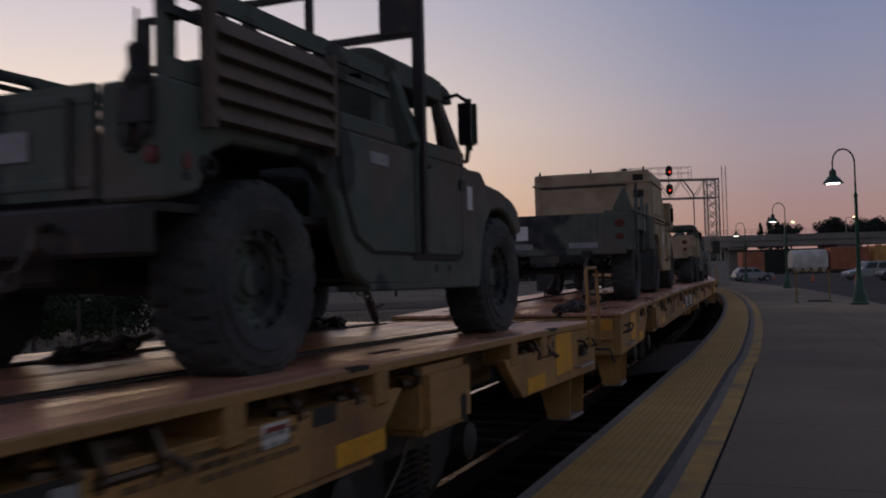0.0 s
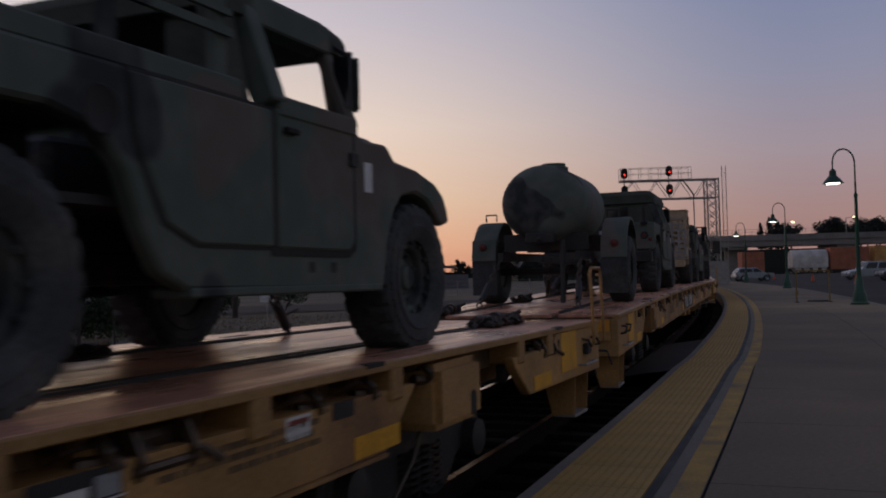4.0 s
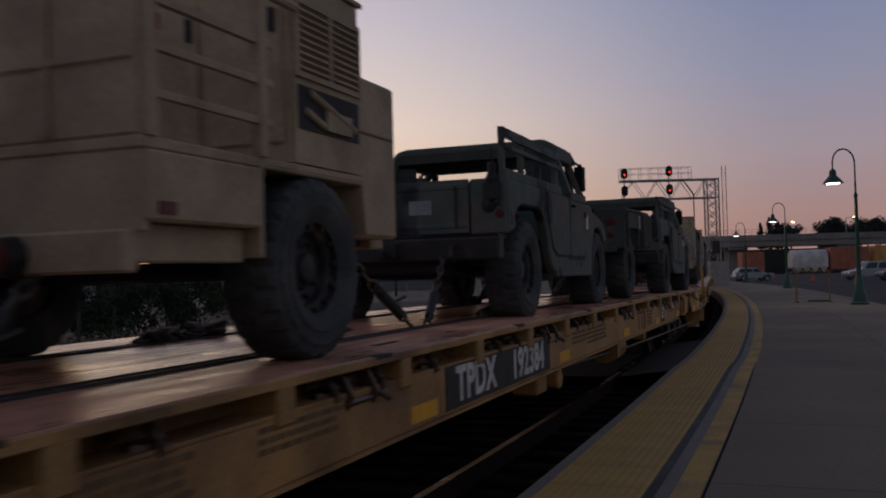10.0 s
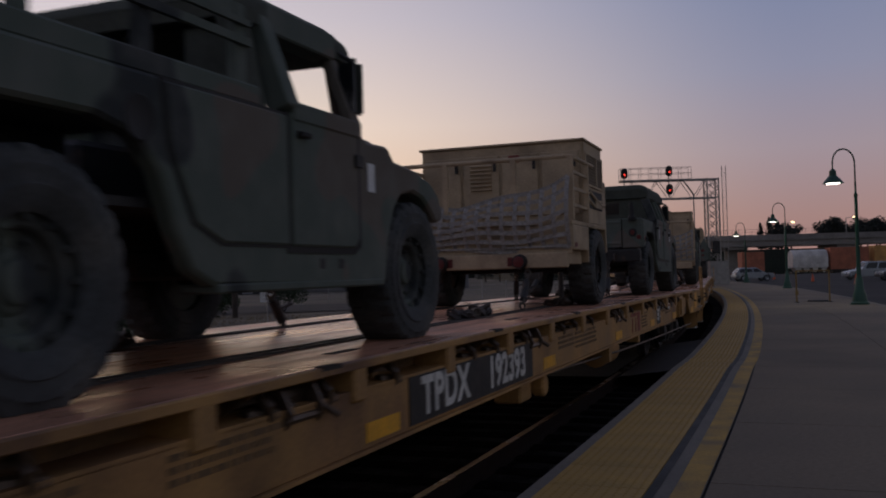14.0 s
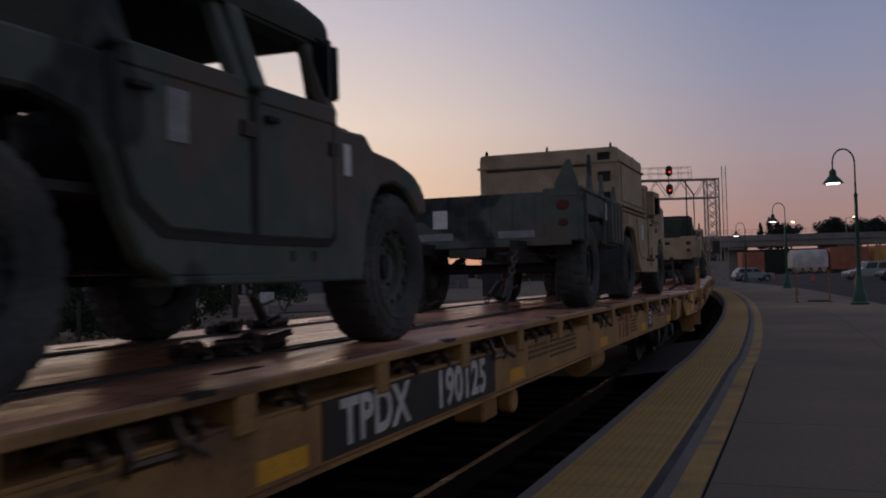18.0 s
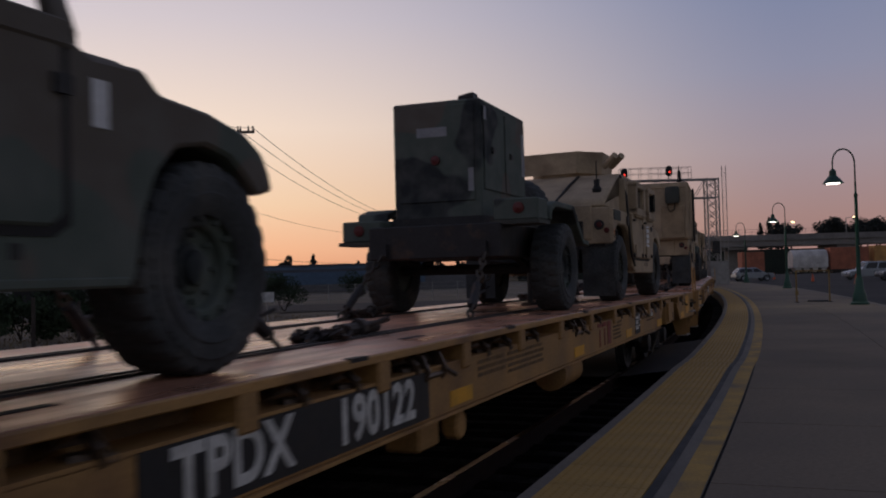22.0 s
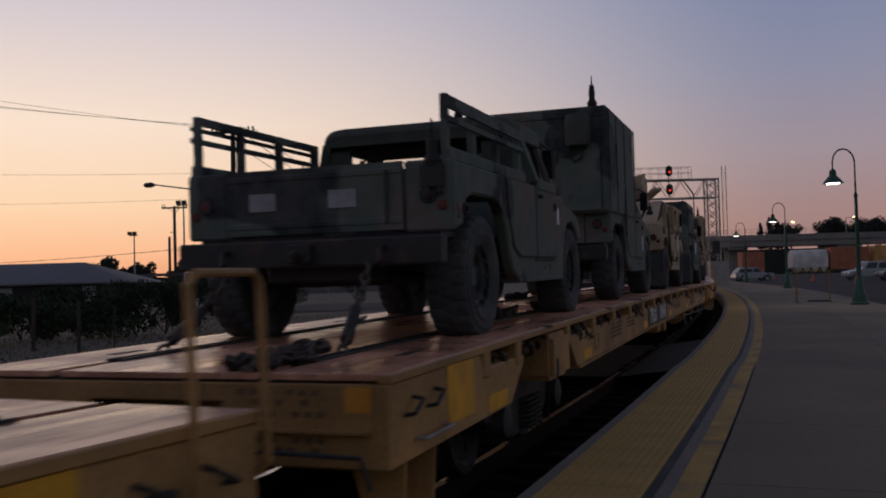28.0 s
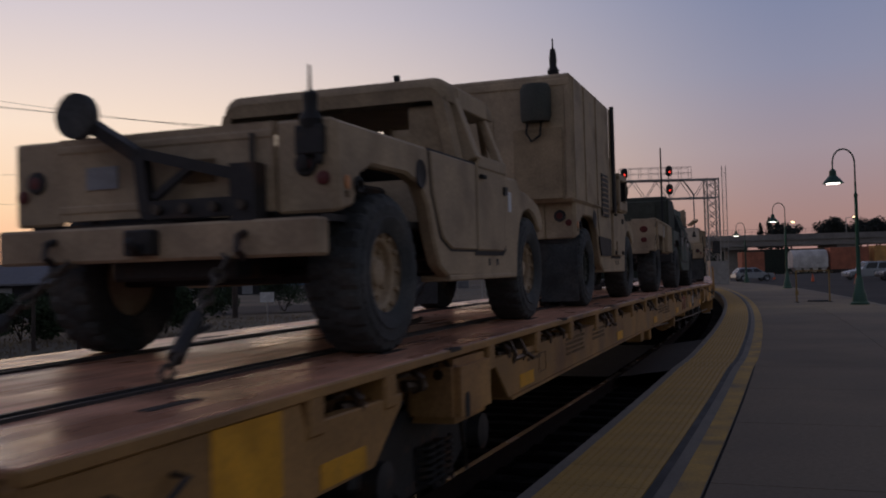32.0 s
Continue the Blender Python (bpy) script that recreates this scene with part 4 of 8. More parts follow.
def bogie(parent, y):
    t = part("bogie", Build().box(-0.95, 0.95, -0.22, 0.22, 0.38, 0.62), "dark_steel", parent, "dark cast steel bogie", bevel=0.03, at=(0, y, 0))
    for sx in (-1, 1):
        prof = [(-1.15, 0.42), (-1.10, 0.60), (-0.7, 0.62), (-0.38, 0.74), (0.38, 0.74), (0.7, 0.62), (1.10, 0.60), (1.15, 0.42), (0.8, 0.36),
                (0.42, 0.20), (-0.42, 0.20), (-0.8, 0.36)]
        part("side_frame", Build().slab(prof, 0, sx * 0.93, sx * 1.07), "dark_steel", t, bevel=0.025)
        for dy in (-0.16, 0.0, 0.16) if sx > 0 else ():
            pts = [(sx * 1.10 + 0.07 * math.cos(k * 0.9), dy + 0.07 * math.sin(k * 0.9), 0.24 + k * 0.0062) for k in range(44)]
            part("spring", Build().tube(pts, 0.014, 5), "dark_steel", t, "grey coil spring")
        for dy in (-0.89, 0.89):
            part("bearing_cap", Build().lathe([(0.13, sx * 1.02), (0.13, sx * 1.16), (0.06, sx * 1.18), (0.0, sx * 1.18)], 0, (0, dy, 0.42), n=12), "dark_steel", t)
    for dy in (-0.89, 0.89):
        w = Build().rod((-0.95, 0, 0), (0.95, 0, 0), 0.08, 10)
        for sx in (-1, 1):
            w.lathe([(0.10, sx * 0.70), (0.36, sx * 0.72), (0.44, sx * 0.69), (0.44, sx * 0.715), (0.42, sx * 0.73), (0.42, sx * 0.82), (0.36, sx * 0.82), (0.32, sx * 0.79), (0.12, sx * 0.80), (0.09, sx * 0.84)], 0, n=24)
            for k in range(4):
                a = k * math.pi / 2
                w.box(sx * 0.795, sx * 0.81, 0.22 * math.cos(a) - 0.03, 0.22 * math.cos(a) + 0.03, 0.22 * math.sin(a) - 0.03, 0.22 * math.sin(a) + 0.03)
        part("wheelset", w, "dark_steel", t, "steel wheels on an axle", at=(0, dy, 0.42))
    return t


def flatcar(label):
    car = thing("flatcar", label, "flatcar", "flatcars of the train")
    # centre sill and cross bearers
    part("centre_sill", Build().box(-0.36, 0.36, 0.2, CAR_LEN - 0.2, 0.52, 0.98), "car_yellow", car, bevel=0.015)
    for k in range(5):
        y = 6.4 + k * 3.5
        part("cross_bearer", Build().slab([(-1.22, 0.98), (-1.22, 0.80), (-0.4, 0.58), (0.4, 0.58), (1.22, 0.80), (1.22, 0.98)], 1, y - 0.04, y + 0.04), "car_yellow", car)
    # deck plates between slots
    strips = [(-1.355, -0.70), (-0.62, -0.003), (0.003, 0.62), (0.70, 1.355)]
    for x0, x1 in strips:
        for k in range(6):
            y0, y1 = k * CAR_LEN / 6, (k + 1) * CAR_LEN / 6
            part("deck_plate", Build().box(x0, x1, y0 + 0.004, y1 - 0.004, DECK - 0.035, DECK), "deck_paint", car, bevel=0.004)
    part("deck_underlay", Build().box(-1.04, 1.04, 0.03, CAR_LEN - 0.03, DECK - 0.09, DECK - 0.04), "dark_steel", car)
    for x in (-0.66, 0.66):
        for d in (-0.045, 0.045):
            part("chain_channel", Build().box(x + d - 0.012, x + d + 0.012, 0.5, CAR_LEN - 0.5, DECK - 0.04, DECK + 0.014), "dark_steel", car)
    for k in range(8):
        for x in (-1.0, 1.05):
            y = 0.9 + k * 3.32 - (1.2 if x == 1.05 and k else 0)
            part("deck_slot", Build().box(x - 0.03, x + 0.03, y, y + 0.34, DECK - 0.01, DECK + 0.003), "black", car, "dark slot in the deck")
    for sx in (-1, 1):
        part("deck_edge", Build().box(*sorted((sx * 1.30, sx * 1.375)), 0, CAR_LEN, DECK - 0.05, DECK - 0.003), "car_yellow", car, bevel=0.006)
        # web colour holds the shade under the deck edge as well as grime
        part("recess", Build().box(*sorted((sx * 1.12, sx * 1.14)), 1.5, CAR_LEN - 1.5, 0.86, DECK - 0.05), "car_grime", car, "grimy recessed web, painted darker for the overhang's shade")
        part("side_sill", Build().slab([(4.25, 0.93), (4.63, 0.62), (CAR_LEN - 4.63, 0.62), (CAR_LEN - 4.25, 0.93)], 0, sx * 1.22, sx * 1.35), "car_yellow", car, bevel=0.008)
        part("sill_flange", Build().box(*sorted((sx * 1.15, sx * 1.37)), 4.66, CAR_LEN - 4.66, 0.602, 0.621), "car_yellow", car)
        part("top_flange", Build().box(*sorted((sx * 1.05, sx * 1.350)), 4.3, CAR_LEN - 4.3, 0.915, 0.936), "car_yellow", car)
        for e in (0, 1):
            f = (lambda y: y) if e == 0 else (lambda y: CAR_LEN - y)
            part("end_side", Build().slab([(f(0.0), 0.62), (f(2.22), 0.62), (f(2.56), 0.86), (f(2.60), 0.93), (f(1.55), 0.94), (f(1.50), DECK - 0.05), (f(0.0), DECK - 0.05)], 0, sx * 1.28, sx * 1.36), "car_yellow", car, bevel=0.008)
            part("bolster_box", Build().box(*sorted((sx * 1.04, sx * 1.405)), *sorted((f(3.36), f(4.06))), 0.63, 1.02), "car_yellow", car, bevel=0.045, segments=2)
            if sx < 0:
                continue
            slot = [(f(3.52) + 0.045 * math.cos(a), (0.77 if math.sin(a) > 0 else 0.70) + 0.045 * math.sin(a)) for a in [2 * math.pi * (k + 0.5) / 12 for k in range(12)]]
            part("box_slot", Build().slab(slot, 0, sx * 1.400, sx * 1.409), "black", car, "dark arched hole")
            for y in (0.30, 0.74):
                part("step_plate", Build().slab([(sx * 1.00, 0.63), (sx * 1.32, 0.63), (sx * 1.30, 0.27), (sx * 1.10, 0.25)], 1, *sorted((f(y), f(y + 0.016)))), "car_yellow", car, "hanging steel step bracket")
            part("step_tread", Build().box(*sorted((sx * 1.10, sx * 1.31)), *sorted((f(0.31), f(0.745))), 0.24, 0.265), "galvanised", car, "worn steel step tread", bevel=0.004)
            part("brake_rod", Build().tube([(sx * 1.22, f(3.9), 0.66), (sx * 1.20, f(4.0), 0.45), (sx * 1.14, f(4.25), 0.18)], 0.014, 6), "chain_steel", car)
            for y in (0.20, 0.52):
                part("grab_iron", Build().tube([(sx * 1.36, f(y), 0.86), (sx * 1.42, f(y), 0.87), (sx * 1.42, f(y + 0.12), 0.93), (sx * 1.36, f(y + 0.12), 0.94)], 0.012, 6), "dark_steel", car)
            part("grab_iron", Build().tube([(sx * 1.36, f(0.34), 0.72), (sx * 1.425, f(0.34), 0.72), (sx * 1.425, f(0.78), 0.72), (sx * 1.36, f(0.78), 0.72)], 0.011, 6), "galvanised", car)
            part("patch", Build().box(*sorted((sx * 1.36, sx * 1.364)), *sorted((f(0.86), f(1.34))), 0.70, DECK - 0.055), "safety_yellow", car, "bright yellow reflector patch")
            part("patch", Build().box(*sorted((sx * 1.36, sx * 1.364)), *sorted((f(1.66), f(2.12))), 0.64, 0.75), "safety_yellow", car, "bright yellow reflector patch")
            part("patch", Build().box(*sorted((sx * 1.13, sx * 1.27)), *sorted((f(-0.004), f(0.0))), 0.90, DECK - 0.065), "safety_orange", car, "amber reflector patch")
    # side gussets, stake pockets and ratchets
    pocket = mesh_of("stake_pocket", Build().box(0, 0.245, -0.075, 0.075, 0.875, DECK - 0.035), "car_yellow", bevel=0.014)
    # gussets take the web's colour, overhang shade and grime together
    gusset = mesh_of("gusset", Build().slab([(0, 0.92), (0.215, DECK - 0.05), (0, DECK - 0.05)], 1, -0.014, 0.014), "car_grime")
    winch = Build().rod((0.10, -0.15, 0.965), (0.10, 0.15, 0.965), 0.05, 10).rod((0.21, -0.17, 0.885), (0.21, 0.17, 0.885), 0.022, 8)
    for y in (-0.15, 0.13):
        winch.slab([(0.0, 1.03), (0.20, 1.02), (0.25, 0.92), (0.22, 0.85), (0.12, 0.88)], 1, y, y + 0.022)
    winch.rod((0.16, 0.17, 0.95), (0.27, 0.25, 0.86), 0.018, 6).rod((0.05, -0.05, 1.02), (0.19, 0.0, 0.90), 0.03, 6)
    ratchet = mesh_of("ratchet", winch, "ratchet_steel")
    hook = Build().tube([(0.06, 0, 1.03), (0.16, 0.0, 1.02), (0.215, 0.01, 0.97), (0.205, 0.02, 0.92), (0.16, 0.04, 0.90), (0.13, 0.04, 0.94)], 0.026, 6).rod((0.14, -0.07, 0.935), (0.19, 0.09, 0.92), 0.034, 7).box(0.02, 0.13, -0.10, 0.11, 0.98, 1.03)
    chain_hook = mesh_of("chain_hook", hook, "ratchet_steel")
    notch = mesh_of("edge_notch", Build().slab([(1.376, -0.10), (1.376, 0.10), (1.33, 0.06), (1.32, -0.08)], 2, DECK - 0.02, DECK + 0.003), "black")
    stops = [1.62, 2.42] + [4.17 + 1.31 * k for k in range(14)] + [22.45, 24.55, 25.3]
    for k, y in enumerate(stops):
        part("stake_pocket", pocket, None, car, at=pose(1.13, y, 0))
        if k < len(stops) - 1 and not 3 < y < 4.1:
            part("gusset", gusset, None, car, at=pose(1.135, y + 0.40, 0))
            part("chain_hook", chain_hook, None, car, "worn steel chain hook", at=pose(1.135, y + 0.47, 0))
            if k % 2:
                part("gusset", gusset, None, car, at=pose(1.135, y + 0.93, 0))
                part("chain_hook", chain_hook, None, car, "worn steel chain hook", at=pose(1.135, y + 1.0, 0))
                part("edge_notch", notch, None, car, "dark chain slot at the deck edge", at=pose(0, y + 1.0, 0))
            if k % 3 == 2:
                part("ratchet", ratchet, None, car, "worn steel chain ratchet", at=pose(1.135, y + 0.75, 0))
    # ends: end sill, coupler, pipes, hoops
    for e in (0, 1):
        f = (lambda y: y) if e == 0 else (lambda y: CAR_LEN - y)
        part("end_sill", Build().slab([(-1.28, DECK - 0.05), (1.28, DECK - 0.05), (1.28, 0.62), (0.42, 0.62), (0.42, 0.94), (-0.42, 0.94), (-0.42, 0.78), (-1.28, 0.78)], 1, *sorted((f(0.0), f(0.06)))), "car_yellow", car, bevel=0.008)
        part("end_ledge", Build().box(0.45, 1.26, *sorted((f(-0.05), f(0.0))), 0.80, 0.815), "car_yellow", car)
        part("coupler", Build().box(-0.13, 0.13, *sorted((f(-0.42), f(0.5))), 0.62, 0.84).box(-0.20, 0.22, *sorted((f(-0.69), f(-0.36))), 0.58, 0.90), "dark_steel", car, bevel=0.03)
        part("air_hose", Build().tube([(0.5, f(0.0), 0.6), (0.52, f(-0.2), 0.42), (0.46, f(-0.45), 0.30), (0.40, f(-0.66), 0.36)], 0.028, 7), "rubber", car)
        part("cut_lever", Build().tube([(0.2, f(-0.12), 0.86), (0.6, f(-0.12), 0.72), (1.25, f(-0.10), 0.70), (1.30, f(-0.10), 0.55)], 0.014, 6), "dark_steel", car)
        if e:
            part("hand_hoop", Build().tube([(1.40, f(0.42), 0.86), (1.42, f(0.42), 0.90), (1.40, f(0.42), DECK + 0.46), (1.40, f(0.38), DECK + 0.50), (1.40, f(0.06), DECK + 0.50),
                                            (1.40, f(0.02), DECK + 0.46), (1.42, f(0.02), 0.90), (1.38, f(0.02), 0.86)], 0.016, 8), "car_yellow", car, "upright yellow hand hoop")
            part("lever_box", Build().box(1.36, 1.41, f(0.62), f(0.48), 0.80, 0.90), "dark_steel", car, bevel=0.01)
        for x0, w, z in ((0.52, 0.5, 0.98), (0.60, 0.42, 0.93), (0.55, 0.55, 0.87), (0.55, 0.60, 0.74), (0.66, 0.4, 0.69)):
            n = int(w / 0.07)
            bars = Build()
            for k in range(n):
                if k % 4 != 3:
                    bars.box(x0 + k * 0.07, x0 + k * 0.07 + 0.045, *sorted((f(-0.003), f(0.0))), z, z + 0.03)
            part("stencil_mark", bars, "stencil", car, "dark unreadable stencilled marking", kind="stuff")
    # under-floor gear on the sides
    part("brake_pipe", Build().tube([(1.10, 12.0, 0.56), (1.28, 17.2, 0.47), (1.30, 20.2, 0.43), (1.30, 25.4, 0.39)], 0.014, 6), "chain_steel", car)
    part("air_tank", Build().lathe([(0.05, -0.42), (0.17, -0.38), (0.17, 0.38), (0.05, 0.42)], 1, (1.06, 17.0, 0.47), n=14), "car_yellow", car)
    part("brake_valve", Build().box(0.9, 1.15, 13.0, 13.35, 0.35, 0.62).lathe([(0.11, 0), (0.11, 0.12)], 0, (1.1, 13.6, 0.45), n=12), "car_yellow", car, bevel=0.02)
    for y in (16.17, 18.3):
        part("hanger", Build().box(1.18, 1.34, y - 0.07, y + 0.07, 0.42 if y < 17 else 0.5, 0.63), "car_yellow", car)
    bogie(car, TRUCK_A)
    bogie(car, TRUCK_B)
    # markings on the platform side
    X = 1.352
    mark = lambda name, y0, y1, z0, z1, mat, label: part(name, Build().box(X - 0.004, X + 0.002, y0, y1, z0, z1), mat, car, label)
    for y in (4.95, 9.50, 13.05, 16.5, 19.35):
        mark("patch", y, y + 0.42, 0.65, 0.75, "safety_yellow", "yellow reflector patch")
    panel = mark("data_panel", 20.03, 20.42, 0.65, 0.935, "board_black", "black consolidated data panel with white lines")
    for z in (0.71, 0.78, 0.85):
        part("panel_line", Build().box(X + 0.001, X + 0.004, 20.06, 20.27, z, z + 0.035), "white_paint", panel)
    part("panel_line", Build().box(X + 0.001, X + 0.004, 20.015, 20.435, 0.75, 0.762).box(X + 0.001, X + 0.004, 20.015, 20.435, 0.825, 0.832), "white_paint", panel)
    part("panel_line", Build().box(X + 0.001, X + 0.004, 20.30, 20.41, 0.84, 0.91), "grey_paint", panel)
    # red company lettering stands as plain bars
    logo = Build()
    for y in (17.62, 17.88):
        logo.box(X - 0.003, X + 0.003, y, y + 0.22, 0.875, 0.92).box(X - 0.003, X + 0.003, y + 0.085, y + 0.135, 0.66, 0.85)
    logo.box(X - 0.003, X + 0.003, 18.16, 18.34, 0.66, 0.92)
    part("company_mark", logo, "red_paint", car, "red company mark in plain bars")
    rngM = random.Random(5)
    for y0, w, rows in ((6.6, 0.8, 4), (7.9, 0.7, 3), (13.6, 0.6, 3), (14.3, 1.0, 4), (18.5, 0.45, 5), (20.6, 0.55, 2), (21.0, 0.6, 3), (5.2, 0.3, 2)):
        bars = Build()
        for r in range(rows):
            z = 0.895 - r * 0.045
            y = y0
            while y < y0 + w:
                l = rngM.uniform(0.03, 0.12)
                bars.box(X - 0.003, X + 0.002, y, y + l, z - 0.026, z)
                y += l + 0.022
        part("stencil_mark", bars, "stencil", car, "dark unreadable stencilled marking", kind="stuff")
    for y0, w, z0, z1, mat, text in ((21.40, 0.20, 0.83, 0.93, "white_paint", "white label with a red stripe"), (21.80, 0.20, 0.86, 0.94, "board_black", "dark label"),
                                     (22.0, 0.50, 0.64, 0.75, "safety_yellow", "yellow reflector patch")):
        mark("label_plate" if y0 < 22 else "patch", y0, y0 + w, z0, z1, mat, text)
    part("label_plate", Build().box(X + 0.001, X + 0.004, 21.42, 21.58, 0.895, 0.915), "red_paint", car, "red stripe")
    outline = Build()
    outline.box(X - 0.003, X + 0.002, 5.55, 5.78, 0.85, 0.858).box(X - 0.003, X + 0.002, 5.55, 5.78, 0.70, 0.708).box(X - 0.003, X + 0.002, 5.55, 5.557, 0.70, 0.858).box(X - 0.003, X + 0.002, 5.773, 5.78, 0.70, 0.858)
    part("stencil_mark", outline, "stencil", car)
    bow(car)
    return car


def bow(car):
    """Arch the whole body upwards between its ends; the bogies stay level."""
    for o in car.children:
        if o.name.startswith("bogie"):
            continue
        me = o.data
        ys = [v.co.y for v in me.vertices]
        if me.users > 1 or max(ys) - min(ys) < 0.9:
            o.matrix_basis = Matrix.Translation((0, 0, arch(o.matrix_basis.translation.y + (max(ys) + min(ys)) / 2))) @ o.matrix_basis
            continue
        bm = bmesh.new()
        bm.from_mesh(me)
        for k in range(1, 12):
            y = CAR_LEN * k / 12
            if min(ys) + 0.05 < y < max(ys) - 0.05:
                bmesh.ops.bisect_plane(bm, geom=bm.verts[:] + bm.edges[:] + bm.faces[:], plane_co=(0, y, 0), plane_no=(0, 1, 0))
        for v in bm.verts:
            v.co.z += arch(v.co.y)
        bm.to_mesh(me)
        bm.free()


def number_board(car, digits, dy=0.0):
    """Black board with the car's reporting letters and number on both sides."""
    X = 1.354
    board = part("number_board", Build().box(X - 0.005, X + 0.003, 10.06 + dy, 12.68 + dy, 0.640, 0.918), "board_black", car, "black number board with white lettering")
    board.matrix_basis = Matrix.Translation((0, 0, arch(11.4)))
    turn = Matrix(((0, 0, 1, 0), (1, 0, 0, 0), (0, 1, 0, 0), (0, 0, 0, 1)))
    for words, y, sq in (("TPDX", 10.66 + dy, 1.02), (digits, 11.98 + dy, 0.98)):
        text_part(words, 0.31, "white_paint", board, Matrix.Translation((X + 0.004, y, 0.778)) @ turn, squeeze=sq, spacing=1.06, weight=0.010)


def loose_chain(parent, x, y, seed, size=0.3):
    """A slack chain lying in a crooked line on the deck, with a load binder on it."""
    rng = random.Random(seed)
    b = Build()
    z = DECK + arch(y)
    p, a = Vector((x, y - size * 2, z + 0.02)), math.pi / 2
    for k in range(46):
        a += rng.gauss(0, 0.75)
        step = Vector((0.030 * math.cos(a), 0.052 * math.sin(a), 0))
        if abs(p.x + step.x - x) > size * 0.42:
            step.x, a = -step.x, math.pi - a
        if abs(p.y + step.y - y) > size * 2:
            step.y, a = -step.y, -a
        q = p + step
        q.z = z + 0.022 + 0.05 * rng.random() ** 2
        u = (q - p).normalized()
        w = (Vector((0, 0, 1)) if k % 2 else u.cross(Vector((0, 0, 1)))).normalized()
        c = (p + q) / 2
        b.tube([c + u * (0.056 * math.cos(g)) + w * (0.034 * math.sin(g)) for g in [math.pi * j / 3 for j in range(7)]], 0.014, 4)
        p = q
    d = Vector((rng.uniform(-0.12, 0.12), rng.choice((-1, 1)) * 0.24, 0))
    c = Vector((x + rng.uniform(-0.05, 0.05), y + rng.uniform(-0.2, 0.2) * size, z + 0.055))
    b.rod(c - d, c + d, 0.042, 8).rod(c + d * 0.2, c + d * 0.4 + Vector((0.16, 0.05, 0.06)), 0.02, 6).lathe([(0.065, -0.04), (0.07, 0.0), (0.065, 0.04)], 1, c, n=10)
    return part("loose_chain", b, "chain_dark", parent, "slack dark tie-down chain lying on the deck")


def car_pose(s):
    a, b = on_line(s + TRUCK_A), on_line(s + TRUCK_B)
    d = (b - a).normalized()
    o = a - d * TRUCK_A
    turn = math.degrees(math.atan2(-d.x, d.y))
    return pose(o.x, o.y, RAIL_Z, 0, 0, turn)


def run(t):
    return SPEED * t + GAIN * t * t


TIMES = [k * 0.5 for k in range(65)]
CARS, LOADS = [], []
master = flatcar("faded yellow steel flatcar with worn pinkish deck")
NUMBERS = ["190258", "190257", "192394", "192384", "192393", "190125", "190122", "190442", "190443", "190120", "190121"]
for i, s0 in enumerate(CAR_START):
    m = car_pose(s0)
    car = master if i == 0 else copy_thing(master, m)
    car.matrix_basis = m
    CARS.append(car)
# the car ends that stay out of sight or far off carry fewer fittings
SMALL = ("gusset", "chain_hook", "edge_notch", "ratchet", "deck_slot", "stencil_mark", "stake_pocket", "spring", "bearing_cap", "panel_line", "grab_iron")
for i, y_max in ((0, 15.0), (10, 99.0)):
    for o in [c for c in CARS[i].children if c.name.startswith(SMALL)]:
        if sum((o.matrix_basis @ Vector(q)).y for q in o.bound_box) / 8 < y_max:
            bpy.data.objects.remove(o)
BARE_CARS = (0, 1, 5, 6, 7, 10)
for i in BARE_CARS:
    for o in [c for c in CARS[i].children if c.name.startswith(("brake_pipe", "hanger"))]:
        bpy.data.objects.remove(o)
for i, car in enumerate(CARS):
    if 1 <= i <= 8:
        number_board(car, NUMBERS[i], -0.18 if i == 1 else 0.0)
# ---- vehicles and trailers: origin on the deck under the rear axle (a trailer's only axle), y forward ----
def load(ob, i, y, x=0.0, turn=0.0, pitch=0.0):
    """Set a thing on the deck of flatcar i."""
    local = pose(x, y, DECK + arch(y), pitch - math.degrees(2 * RISE * (y + 1.2 - CAR_LEN / 2) / (CAR_LEN / 2) ** 2), 0, turn)
    ob.matrix_basis = car_pose(CAR_START[i]) @ local
    LOADS.append((ob, i, local))
    return ob


def tyre_build(r=0.47, w=0.32):
    """Off-road tyre: sidewalls and a staggered block tread in one skin."""
    h, n = w / 2, 96
    prof = [(0.235, -h + 0.03, 0), (0.27, -h + 0.005, 0), (0.33, -h - 0.010, 0), (0.335, -h - 0.003, 0), (0.40, -h - 0.006, 0), (r - 0.055, -h + 0.002, 1), (r - 0.016, -h + 0.012, 1),
            (r, -h + 0.035, 1), (r + 0.002, -0.055, 1), (r + 0.003, -0.02, 3), (r + 0.003, 0.02, 4), (r + 0.002, 0.055, 2), (r, h - 0.035, 2), (r - 0.016, h - 0.012, 2),
            (r - 0.055, h - 0.002, 2), (0.40, h + 0.006, 0), (0.335, h + 0.003, 0), (0.33, h + 0.010, 0), (0.27, h - 0.005, 0), (0.235, h - 0.03, 0)]
    rings = []
    for rad, x, side in prof:
        ring = []
        for k in range(n):
            shift = {0: 0, 1: 0, 2: 2, 3: 1, 4: 3}[side]
            cut = 0.020 if side and (k + shift) % 4 == 0 else 0.0
            a = 2 * math.pi * k / n
            ring.append((x, (rad - cut) * math.cos(a), (rad - cut) * math.sin(a)))
        rings.append(ring)
    return Build().loft(rings, caps=False)


